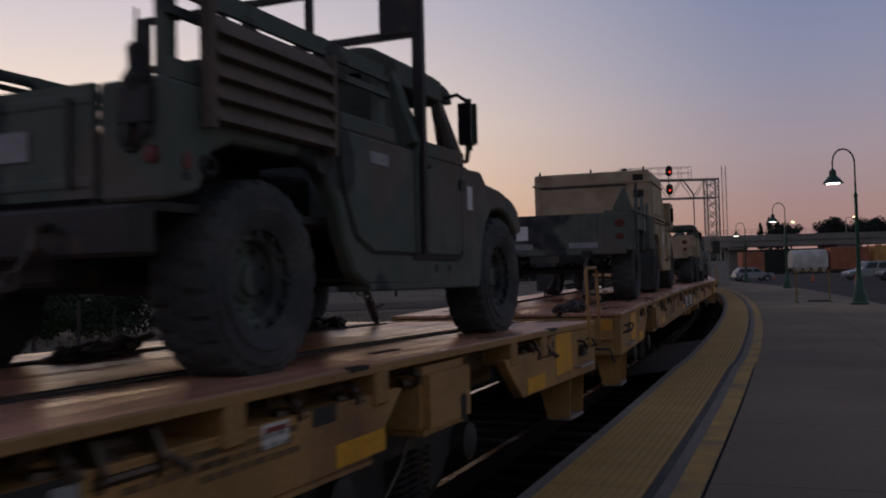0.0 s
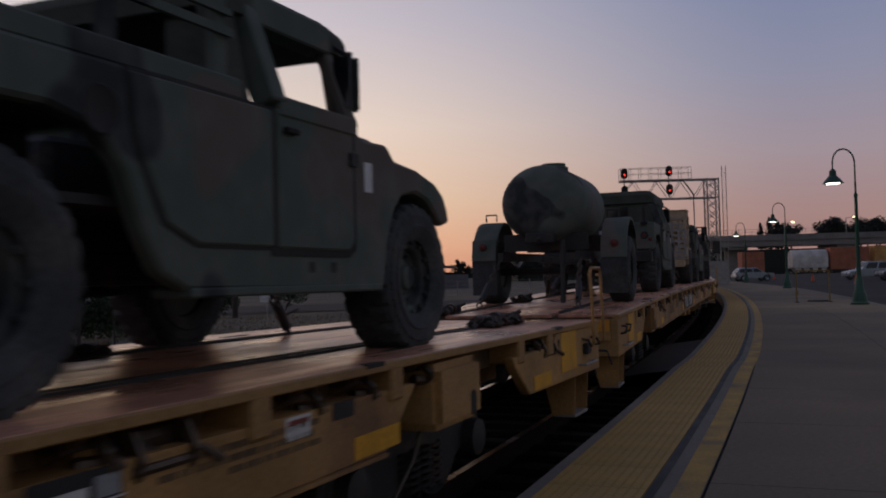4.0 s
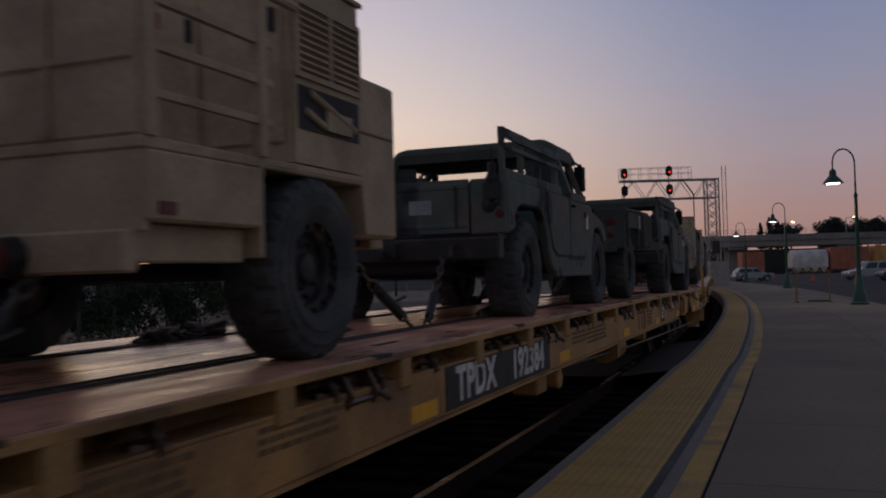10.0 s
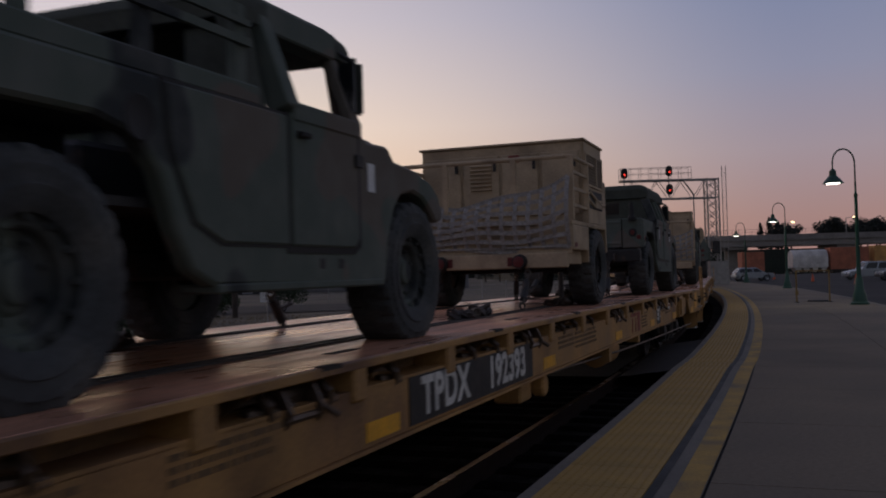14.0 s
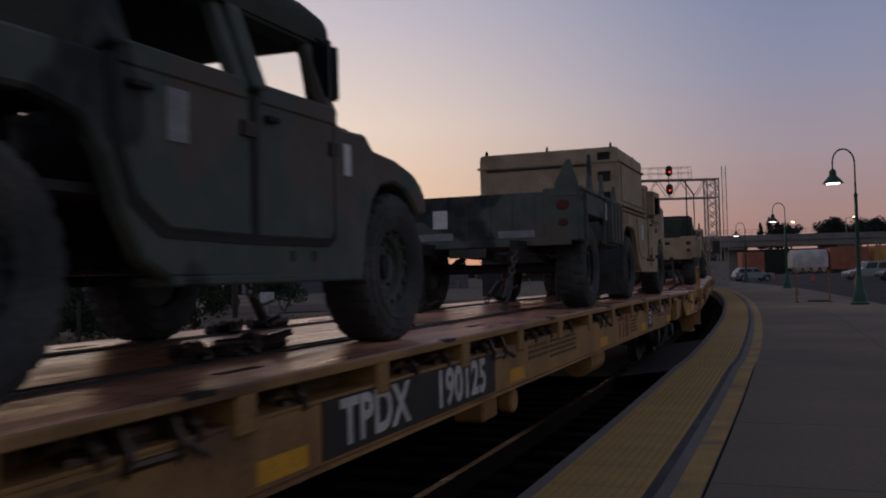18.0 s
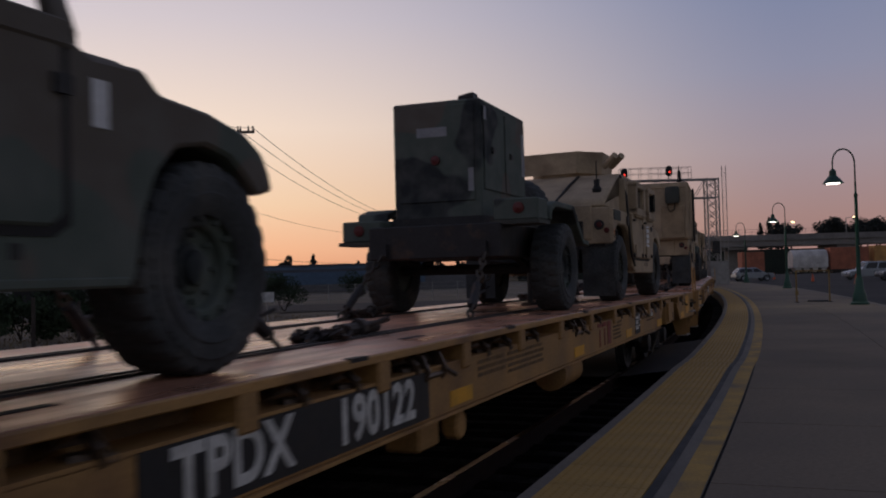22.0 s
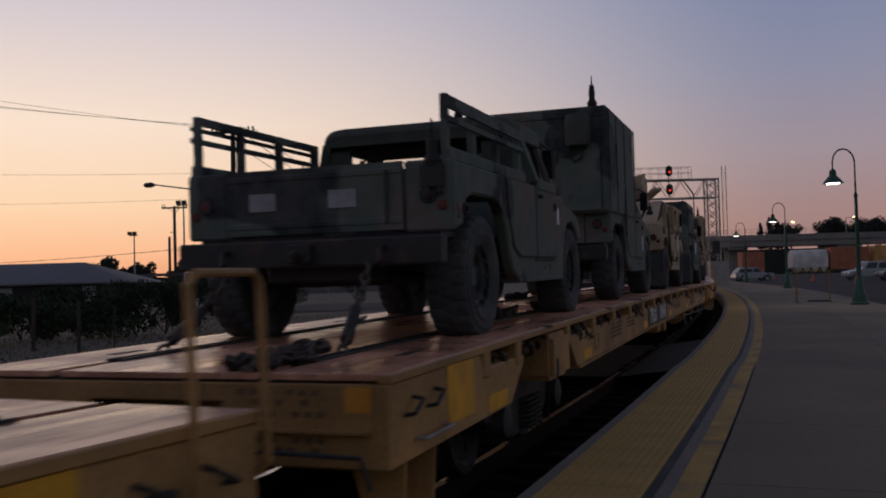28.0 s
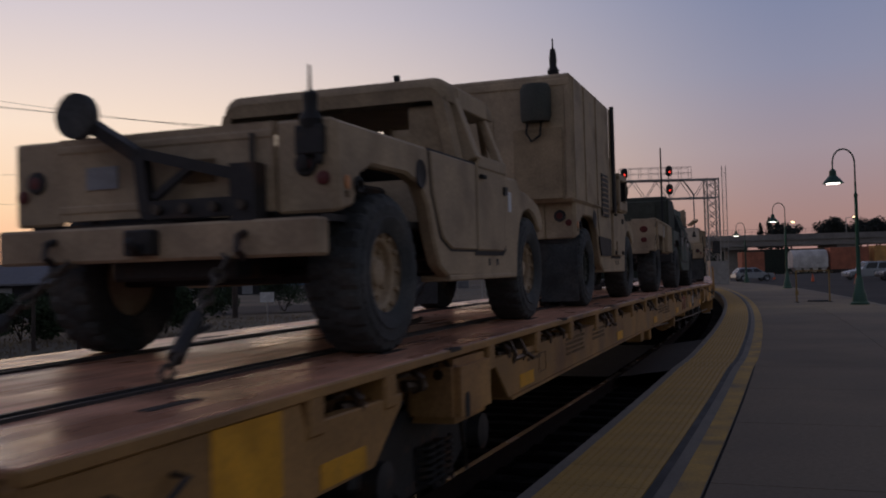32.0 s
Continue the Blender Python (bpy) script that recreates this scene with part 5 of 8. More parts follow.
def rim_build():
    b = Build().lathe([(0.262, 0.135), (0.268, 0.125), (0.262, 0.112), (0.248, 0.10), (0.195, 0.095), (0.186, 0.085), (0.178, 0.045), (0.12, 0.03), (0.105, 0.05), (0.085, 0.058), (0.075, 0.085),
                       (0.06, 0.092), (0.0, 0.092)], 0, n=28, caps=False)
    b.lathe([(0.235, 0.10), (0.235, -0.12)], 0, n=28, caps=False)
    b.lathe([(0.23, -0.10), (0.0, -0.09)], 0, n=20, caps=False)
    for k in range(12):
        a = 2 * math.pi * k / 12
        c, s = 0.222 * math.cos(a), 0.222 * math.sin(a)
        b.rod((0.09, c, s), (0.122, c, s), 0.017, 6)
    for k in range(8):
        a = 2 * math.pi * (k + 0.5) / 8
        c, s = 0.15 * math.cos(a), 0.15 * math.sin(a)
        b.rod((0.035, c, s), (0.062, c, s), 0.014, 6)
    return b


TYRE = mesh_of("tyre", tyre_build(), "rubber", smooth=True, angle=30)
SAG = 0.035
LOADED = mesh_of("tyre", tyre_build(), "rubber", smooth=True, angle=30)
for q in LOADED.vertices:    # squashed flat where it meets the deck
    low = max(0.0, -q.co.z - 0.36)
    q.co.x *= 1.0 + 0.5 * low
    q.co.z = max(q.co.z, -0.47 + SAG)
RIMS = {}


def wheel(parent, x, y, z=0.47, paint="camo", turn=None, name="wheel", sag=False):
    if paint not in RIMS:
        RIMS[paint] = mesh_of("rim", rim_build(), paint, smooth=True, angle=30)
    rz = (0 if x > 0 else 180) if turn is None else turn
    t = part(name, LOADED if sag else TYRE, None, parent, "dusty black off-road tyre", at=pose(x, y, z, 0 if sag else 37 * (y + x), 0, rz))
    part("rim", RIMS[paint], None, t, "painted steel rim with bolts")
    return t


def chain(parent, a, b, n=11):
    """A taut tie-down chain of links with a ratchet grip near its foot."""
    a, b = Vector(a), Vector(b)
    d = (b - a) / n
    u0 = d.normalized()
    s1 = u0.orthogonal().normalized()
    s2 = u0.cross(s1)
    m = Build()
    for k in range(n):
        c = a + d * (k + 0.5)
        w = s1 if k % 2 else s2
        pts = [c + u0 * (d.length * 0.62 * math.cos(q)) + w * (0.032 * math.sin(q)) for q in [math.pi * j / 3 for j in range(7)]]
        m.tube(pts, 0.014, 4)
    part("tie_down_chain", m, "chain_steel", parent, "taut rusty tie-down chain")
    c = a.lerp(b, 0.72)
    part("load_binder", Build().rod(a.lerp(b, 0.56), a.lerp(b, 0.86), 0.042, 8).rod(c, c + Vector((0.05, 0.16, 0.05)), 0.014, 5), "dark_steel", parent)


def side_shape(doorway=False):
    top = [(1.66, 1.29), (1.66, 0.70), (1.71, 0.62), (2.32, 0.62), (2.39, 0.70), (2.41, 1.29)] if doorway else []
    return [(-0.74, 0.80), (-0.74, 1.29)] + top + [(2.50, 1.285), (2.57, 1.25), (2.86, 1.26), (2.97, 1.175), (3.30, 1.15), (3.58, 1.09), (3.71, 1.02), (3.77, 0.93), (3.80, 0.84), (3.66, 0.81),
            (3.57, 0.89), (3.44, 0.97), (3.26, 1.005), (3.06, 0.97), (2.94, 0.86), (2.85, 0.68), (2.79, 0.41), (1.0, 0.43), (0.84, 0.50), (0.73, 0.68), (0.64, 0.90), (0.50, 1.03),
            (0.28, 1.08), (-0.24, 1.08), (-0.40, 1.02), (-0.52, 0.84)]


def humvee_base(v, paint, rim, mudflap=False, tailgate=True, dark="dark_steel", bumper=None, doorway=False, sag=False):
    """Chassis, lower body, hood, wheels, bumpers and lights."""
    part("chassis", Build().box(-0.42, 0.42, -0.7, 3.6, 0.46, 0.62), dark, v, "dark chassis", bevel=0.02)
    for y in (0.0, 3.30):
        part("axle", Build().rod((-0.9, y, 0.47), (0.9, y, 0.47), 0.05), dark, v)
    for sx in (-1, 1):
        part("side_panel", Build().slab(side_shape(doorway), 0, sx * 0.98, sx * 1.08), paint, v, bevel=0.018)
        part("wheel_well", Build().slab([(sx * 0.58, 0.70), (sx * 0.62, 0.70), (sx * 0.62, 1.08), (sx * 0.98, 1.08), (sx * 0.98, 1.12), (sx * 0.58, 1.12)], 1, -0.6, 0.62), dark, v)
        part("rocker", Build().box(*sorted((sx * 0.86, sx * 1.086)), 1.02, 2.76, 0.395, 0.44), paint, v, bevel=0.01)
        for k in range(2 if sx > 0 else 0):
            part("rocker_hole", Build().box(1.08, 1.083, 1.95 + k * 0.22, 2.0 + k * 0.22, 0.50, 0.555), dark, v)
        wheel(v, sx * 0.91, 0.0, paint=rim, sag=sag)
        wheel(v, sx * 0.91, 3.30, paint=rim, sag=sag)
        part("corner_panel", Build().box(*sorted((sx * 0.72, sx * 1.06)), -0.765, -0.70, 0.80, 1.30), paint, v, bevel=0.015)
        tl = part("tail_light", Build().lathe([(0.06, -0.79), (0.07, -0.765)], 1, (sx * 0.90, 0, 1.06), n=16), dark, v)
        part("lens", Build().lathe([(0.0, -0.797), (0.038, -0.793), (0.038, -0.785)], 1, (sx * 0.90, 0, 1.06), n=14), "red_lens", tl, "dull red lens")
        part("marker_light", Build().lathe([(0.0, -0.795), (0.035, -0.79), (0.04, -0.765)], 1, (sx * 1.0, 0, 0.98), n=12), "red_lens", v, "small red marker light")
        part("reflector", Build().lathe([(0.0, sx * 1.089), (0.04, sx * 1.087), (0.04, sx * 1.07)], 0, (0, -0.62, 0.96), n=12), "amber_lens" if paint == "tan" else "red_lens", v)
        part("reflector", Build().box(*sorted((sx * 1.079, sx * 1.084)), -0.66, -0.60, 0.88, 0.915), "stencil" if paint == "tan" else "dark_steel", v)
        part("lashing_eye", Build().tube([(sx * 1.085, -0.455 + 0.055 * math.cos(a), 0.955 + 0.036 * math.sin(a)) for a in [2 * math.pi * k / 12 for k in range(13)]], 0.014, 6), "black", v, "dark oval lashing eye")
        part("tow_hook", Build().tube([(sx * 0.62, -0.97, 0.70), (sx * 0.62, -1.06, 0.68), (sx * 0.62, -1.08, 0.61), (sx * 0.62, -1.0, 0.57)], 0.022, 6), dark, v)
        part("head_light", Build().lathe([(0.0, 3.825), (0.10, 3.82), (0.11, 3.77)], 1, (sx * 0.66, 0, 0.92), n=16), "window_dark", v)
        if mudflap:
            part("mudflap", Build().box(*sorted((sx * 0.64, sx * 1.08)), -0.70, -0.68, 0.08, 0.79), "rubber", v, "black rubber mudflap")
    part("engine_bay", Build().box(-0.72, 0.72, 2.50, 3.70, 0.60, 1.10), dark, v)
    part("hood", Build().slab([(2.46, 1.10), (2.46, 1.29), (2.55, 1.30), (2.86, 1.30), (2.98, 1.215), (3.38, 1.18), (3.60, 1.13), (3.72, 1.06), (3.78, 0.95), (3.76, 0.89), (3.66, 0.96), (3.50, 1.02)], 0, -0.979, 0.979), paint, v, "broad sloping hood", bevel=0.02)
    part("grille", Build().box(-0.45, 0.45, 3.77, 3.795, 0.74, 0.98), dark, v)
    part("front_bumper", Build().box(-0.95, 0.95, 3.76, 3.84, 0.52, 0.66), dark, v, bevel=0.02)
    part("firewall", Build().box(-0.97, 0.97, 2.60, 2.64, 0.6, 1.30), paint, v)
    part("floor", Build().box(-0.97, 0.97, -0.73, 1.38, 0.76, 0.80), dark, v)
    part("cab_floor", Build().box(-0.97, 0.97, 1.38, 2.60, 0.56, 0.60), dark, v)
    for x in (-0.98, 0.88) if doorway else ():
        part("inner_sill", Build().box(x, x + 0.10, 1.42, 2.60, 0.60, 0.66), paint, v)
    part("bed_front", Build().box(-0.97, 0.97, 1.38, 1.42, 0.78, 1.28), paint, v)
    part("tunnel", Build().box(-0.42, 0.42, 0.9, 2.60, 0.60, 1.12), dark, v, bevel=0.03)
    if tailgate:
        part("tailgate", Build().slab([(-0.74, 0.82), (-0.79, 0.82), (-0.79, 0.86), (-0.80, 0.87), (-0.80, 0.90), (-0.79, 0.91), (-0.79, 1.21), (-0.80, 1.22), (-0.80, 1.25), (-0.79, 1.26), (-0.79, 1.30), (-0.74, 1.30)], 0, -0.71, 0.71), paint, v)
    part("rear_bumper", Build().box(*((-0.62, 0.62) if mudflap else (-1.04, 1.04)), -0.98, -0.80, 0.57, 0.77), bumper or (paint if paint == "tan" else dark), v, "heavy rear bumper", bevel=0.015)
    part("pintle", Build().box(-0.09, 0.09, -1.08, -0.96, 0.60, 0.74).rod((0, -1.08, 0.62), (0, -1.18, 0.68), 0.03), dark, v, bevel=0.015)
    for x, y0, xb, yb in ((-0.5, -0.9, -0.72, -1.85), (0.5, -0.9, 0.62, -1.85), (0.5, 3.79, 0.66, 4.5), (-0.5, 3.79, -0.66, 4.5)):
        chain(v, (x, y0, 0.62), (xb, yb, 0.02))


def door(v, sx, y0, y1, paint, dark, front=True, window=True, armored=False, top=1.80):
    lower = [(y0, 0.615), (y1 - 0.08, 0.615), (y1, 0.66), (y1, 1.29), (y0, 1.29)] if front else [(y0 + 0.32, 0.63), (y1, 0.615), (y1, 1.29), (y0, 1.29), (y0 + 0.03, 1.0), (y0 + 0.13, 0.75)]
    d = part("door", Build().slab(lower, 0, sx * 1.075, sx * (1.125 if armored else 1.10)), paint, v, bevel=0.012)
    part("door_gap", Build().slab([(a + (0.03 if a > (y0 + y1) / 2 else -0.035), b + (0.0 if b > 1.2 else -0.035)) for a, b in lower], 0, sx * 1.07, sx * 1.086), "black", d)
    X = 1.125 if armored else 1.10
    part("handle", Build().box(*sorted((sx * X, sx * (X + 0.035))), y0 + 0.06, y0 + 0.20, 1.17, 1.20), "black", d, bevel=0.006)
    part("hinge", Build().box(*sorted((sx * X, sx * (X + 0.02))), y1 - 0.07, y1 + 0.02, 1.08, 1.15), dark, d)
    if not window:
        return d
    yt1 = y1 + 0.02 if front else y1 - 0.02
    if armored:
        f = Build()
        xo = sx * 1.18
        w0, w1 = (y0 + 0.34, y1 + 0.14) if front else (y0 + 0.14, y1 + 0.02)
        for a, b, c, e in ((w0, w0 + 0.12, 1.30, 1.74), (w1 - 0.12, w1, 1.30, 1.74), (w0, w1, 1.26, 1.38), (w0, w1, 1.68, 1.78)):
            f.box(*sorted((sx * 1.0, xo)), a, b, c, e)
        part("window_frame", f, paint, d, "thick armoured window frame", bevel=0.012)
        part("window_sill", Build().box(*sorted((sx * 1.1, sx * 1.17)), w0 + 0.04, w1 - 0.04, 1.235, 1.262), paint, d, bevel=0.01)
        part("quarter_panel", Build().box(*sorted((sx * 0.98, sx * 1.06)), y0 + 0.02, w0, 1.28, 1.78), paint, d, bevel=0.01)
        part("glass", Build().box(*sorted((sx * 1.10, sx * 1.115)), w0 + 0.11, w1 - 0.11, 1.37, 1.69), "armour_glass", d)
        for y in (y0 + 0.1, y1 - 0.1):
            part("bolt", Build().rod((sx * 1.125, y, 0.66), (sx * 1.15, y, 0.66), 0.03), dark, d)
        part("latch_plate", Build().box(*sorted((sx * 1.125, sx * 1.15)), y0 + 0.22, y0 + 0.34, 0.62, 0.82), paint, d, bevel=0.01)
        return d
    a, b, c, e = (sx * 1.06, y0 + 0.02, 1.30), (sx * 0.88, y0 + 0.03, top), (sx * 0.88, yt1, top), (sx * 1.06, y1 + (0.03 if front else -0.02), 1.30)
    part("window_frame", Build().bar(a, b, 0.13).bar(b, c, 0.15).bar(c, e, 0.07).bar(a, e, 0.10), paint if paint == "tan" else "camo", d, bevel=0.01)
    part("window_pane", Build().add([a, e, c, b], [(0, 1, 2, 3)]), "glass", d, "clear plastic window")
    return d


def mirror(v, sx, dark, out=1.07):
    m = part("mirror", Build().box(*sorted((sx * out, sx * (out + 0.13))), 2.55, 2.64, 1.37, 1.74), "olive", v, "tall side mirror", bevel=0.04, segments=2)
    part("arm", Build().tube([(sx * (out - 0.05), 2.66, 1.30), (sx * (out + 0.03), 2.62, 1.30), (sx * (out + 0.06), 2.60, 1.39)], 0.016, 6), dark, m)
    part("arm", Build().tube([(sx * 0.92, 2.60, 1.76), (sx * (out - 0.02), 2.60, 1.78), (sx * (out + 0.06), 2.60, 1.72)], 0.014, 6), dark, m)
    part("mirror_glass", Build().box(*sorted((sx * (out + 0.015), sx * (out + 0.115))), 2.542, 2.548, 1.41, 1.70), "window_dark", m)


def windshield(v, paint):
    f = Build()
    for x in (-0.90, 0.0, 0.90):
        f.bar((x, 2.68, 1.28), (x * 0.95, 2.63, 1.82), 0.06)
    f.bar((-0.93, 2.675, 1.33), (0.93, 2.675, 1.33), 0.08).bar((-0.88, 2.63, 1.81), (0.88, 2.63, 1.81), 0.07)
    part("windshield_frame", f, paint, v)
    for x in (-1, 1):
        part("windshield", Build().add([(x * 0.88, 2.677, 1.33), (x * 0.03, 2.677, 1.33), (x * 0.03, 2.633, 1.78), (x * 0.84, 2.633, 1.78)], [(0, 1, 2, 3)]), "glass", v)


def seats(v):
    for x in (-0.66, 0.66):
        part("seat", Build().box(x - 0.22, x + 0.22, 1.62, 2.10, 0.84, 0.98).box(x - 0.21, x + 0.21, 1.56, 1.68, 0.96, 1.40).box(x - 0.18, x + 0.18, 1.64, 2.02, 0.60, 0.84), "olive", v, bevel=0.035)
    part("steering_wheel", Build().tube([(-0.66 + 0.2 * math.cos(a), 2.36 - 0.06 * math.sin(a), 1.28 + 0.19 * math.sin(a)) for a in [2 * math.pi * k / 14 for k in range(15)]], 0.015, 5), "black", v)
    part("dash", Build().box(-0.9, 0.9, 2.46, 2.60, 1.1, 1.33), "black", v, bevel=0.03)


def rounded_cover(y0, y1, half, z0, z1, r):
    """A canvas cover: an arch section drawn out along y with softened ends."""
    def ring(y, k, dz):
        pts = [(-half, z0)]
        for a in range(6):
            q = math.pi - (math.pi / 2) * a / 5
            pts.append((-half + r + r * math.cos(q) * 1.0, z1 - dz - r + r * math.sin(q)))
        for a in range(6):
            q = math.pi / 2 - (math.pi / 2) * a / 5
            pts.append((half - r + r * math.cos(q), z1 - dz - r + r * math.sin(q)))
        pts.append((half, z0))
        return [(x * k, y, z) for x, z in pts]
    return [ring(y0, 0.99, 0.10), ring(y0 + 0.03, 1.0, 0.03), ring(y0 + 0.14, 1.0, 0.0), ring(y1 - 0.14, 1.0, 0.0), ring(y1, 1.0, 0.03)]


def cab_roof(v, canvas, y0=1.30, high=1.94, half=0.95):
    """Soft top over the cab, with a rear curtain and its clear window."""
    rings = rounded_cover(y0, 2.69, half, 1.74, high, 0.14)
    part("roof", Build().loft(rings, caps=False), canvas, v, "canvas cab roof", angle=60)
    part("roof_end", Build().add([(x, y + 0.004, z) for x, y, z in rings[0]], [tuple(range(len(rings[0])))]), canvas, v)
    yb = y0 + 0.02
    c = Build().pane_frame(-0.95, 0.95, 1.27, 1.76, -0.66, 0.66, 1.49, 1.72, yb, yb + 0.03)
    part("rear_curtain", c, canvas, v, "canvas rear curtain")
    part("rear_window", Build().box(-0.66, 0.66, yb + 0.01, yb + 0.018, 1.49, 1.72), "glass", v, "clear plastic window")
    for sx in (-1, 1):
        part("pillar", Build().bar((sx * 1.0, y0 + 0.06, 1.28), (sx * 0.90, y0 + 0.06, 1.76), 0.08, 0.14), canvas, v)


def bed_rack(v, paint, style):
    """Bed side rails: posts and slats along both sides."""
    for sx in (-1, 1):
        r = part("side_rack", Build().box(*sorted((sx * 0.99, sx * 1.03)), -0.70, 1.28, 1.70, 1.76), paint, v, "steel bed side rack")
        for y in (-0.68, -0.02, 0.62, 1.25):
            part("post", Build().box(*sorted((sx * 0.985, sx * 1.035)), y - 0.035, y + 0.035, 1.28, 1.76), paint, r)
        part("bed_wall", Build().box(*sorted((sx * 1.0, sx * 1.06)), -0.72, 1.36, 1.285, 1.385), paint, r, "raised bed wall", bevel=0.012)
        zs = ((1.655, 1.685), (1.56, 1.60))
        for z0, z1 in zs:
            part("slat", Build().box(*sorted((sx * 1.035, sx * 1.06)), -0.72, 1.30, z0, z1), paint, r)
        if style == "slats":
            p0, p1, z0, z1 = -0.46, 0.54, 1.14, 1.61
            board = part("slat_board", Build().box(*sorted((sx * 1.09, sx * 1.105)), p0, p1, z0, z1), "slat_paint", r, "faded brown slatted side board")
            part("board_frame", Build().box(*sorted((sx * 1.09, sx * 1.145)), p0 - 0.05, p0, z0 - 0.03, z1 + 0.05), "slat_paint", board)
            part("board_frame", Build().box(*sorted((sx * 1.09, sx * 1.145)), p1, p1 + 0.03, z0 - 0.03, z1 + 0.03), "slat_paint", board)
            for k in range(5):
                z = z0 + k * 0.094
                part("slat", Build().slab([(sx * 1.105, z), (sx * 1.155, z + 0.004), (sx * 1.155, z + 0.016), (sx * 1.108, z + 0.084)], 1, p0, p1), "slat_paint", board)
            part("tail_post", Build().bar((sx * 0.98, -0.62, 1.28), (sx * 0.98, -0.62, 2.1), 0.07), "dark_steel", r)
            part("tail_post", Build().bar((sx * 0.98, -0.30, 1.28), (sx * 0.98, -0.30, 2.1), 0.05), "dark_steel", r)
        if style == "high":
            part("side_board", Build().box(*sorted((sx * 1.06, sx * 1.085)), -0.66, 0.30, 1.14, 1.62), "slat_paint", r, "faded brown side board")
        if style == "board":
            part("side_board", Build().box(*sorted((sx * 1.06, sx * 1.085)), -0.70, 0.10, 1.06, 1.58), "olive", r, "plain side board")
    if style == "high":
        f = Build()
        y = 1.66
        for x in (-1.04, 1.04):
            f.bar((x, y, 1.30), (x, y, 2.32), 0.06)
        f.bar((-1.04, y, 2.30), (1.04, y, 2.30), 0.05).bar((-1.04, y, 1.98), (1.04, y, 1.98), 0.05)
        for x in (-0.42, 0.0, 0.42):
            f.bar((x, y, 1.98), (x, y, 2.30), 0.045)
        fr = part("cab_rack", f, "dark_steel", v, "tall rack behind the cab")
        for x in (-0.94, 0.94):
            part("rack_plate", Build().box(x - 0.11, x + 0.11, y - 0.03, y + 0.01, 1.98, 2.32), "dark_steel", fr)
    if style == "slats":
        f = Build()
        for x in (-1.04, 1.04):
            f.bar((x * 1.06, 1.62, 0.62), (x * 1.06, 1.62, 2.42), 0.07)
        f.bar((-1.1, 1.62, 2.40), (1.1, 1.62, 2.40), 0.05).bar((-1.1, 1.62, 2.04), (1.1, 1.62, 2.04), 0.05).bar((-0.4, 1.62, 2.04), (-0.4, 1.62, 2.4), 0.05).bar((0.3, 1.62, 2.04), (0.3, 1.62, 2.4), 0.05)
        fr = part("cab_rack", f, "dark_steel", v, "tall rack behind the cab")
        part("rack_plate", Build().box(0.84, 1.11, 1.58, 1.62, 2.04, 2.42), "dark_steel", fr)


def whip(v, x, y, z, h, dark="black", base=0.3, thick=0.012):
    a = part("antenna", Build().rod((x, y, z + base), (x, y, z + h), thick, 6, thick * 0.6), dark, v, "thin whip antenna")
    part("antenna_base", Build().lathe([(0.06, z), (0.07, z + 0.05), (0.04, z + 0.10), (0.045, z + 0.18), (0.03, z + base), (0.0, z + base)], 2, (x, y, 0), n=10), dark, a)


def paper(v, x, y, z, w, h, mat="paper", facing="side"):
    if facing == "side":
        b = Build().box(x, x + 0.004, y - w / 2, y + w / 2, z - h / 2, z + h / 2)
    else:
        b = Build().box(x - w / 2, x + w / 2, y - 0.004, y, z - h / 2, z + h / 2)
    return part("placard", b, mat, v, "pale paper placard")


def short_tail(v):
    """Set the rear overhang and the cab to their true lengths."""
    done = set()
    for o in v.children_recursive:
        if o.type != "MESH" or o.name.startswith(("wheel", "rim", "spare")) and not o.name.startswith("wheel_well") or o.data.name in done:
            continue
        done.add(o.data.name)
        for q in o.data.vertices:
            if q.co.y < -0.42:
                q.co.y = -0.42 + (q.co.y + 0.42) * 0.80
            elif 0.95 < q.co.y < 2.72 and not o.name.startswith(("side_panel", "hood", "shelter", "side_hatch", "ledge", "rear_panel", "panel_gap", "chassis", "engine", "rocker")):
                a, b, c, d = (0.95, 1.54, 0.95, 1.65) if q.co.y < 1.54 else (1.54, 2.54, 1.65, 2.40) if q.co.y < 2.54 else (2.54, 2.72, 2.40, 2.66)
                q.co.y = c + (q.co.y - a) * (d - c) / (b - a)
    return v


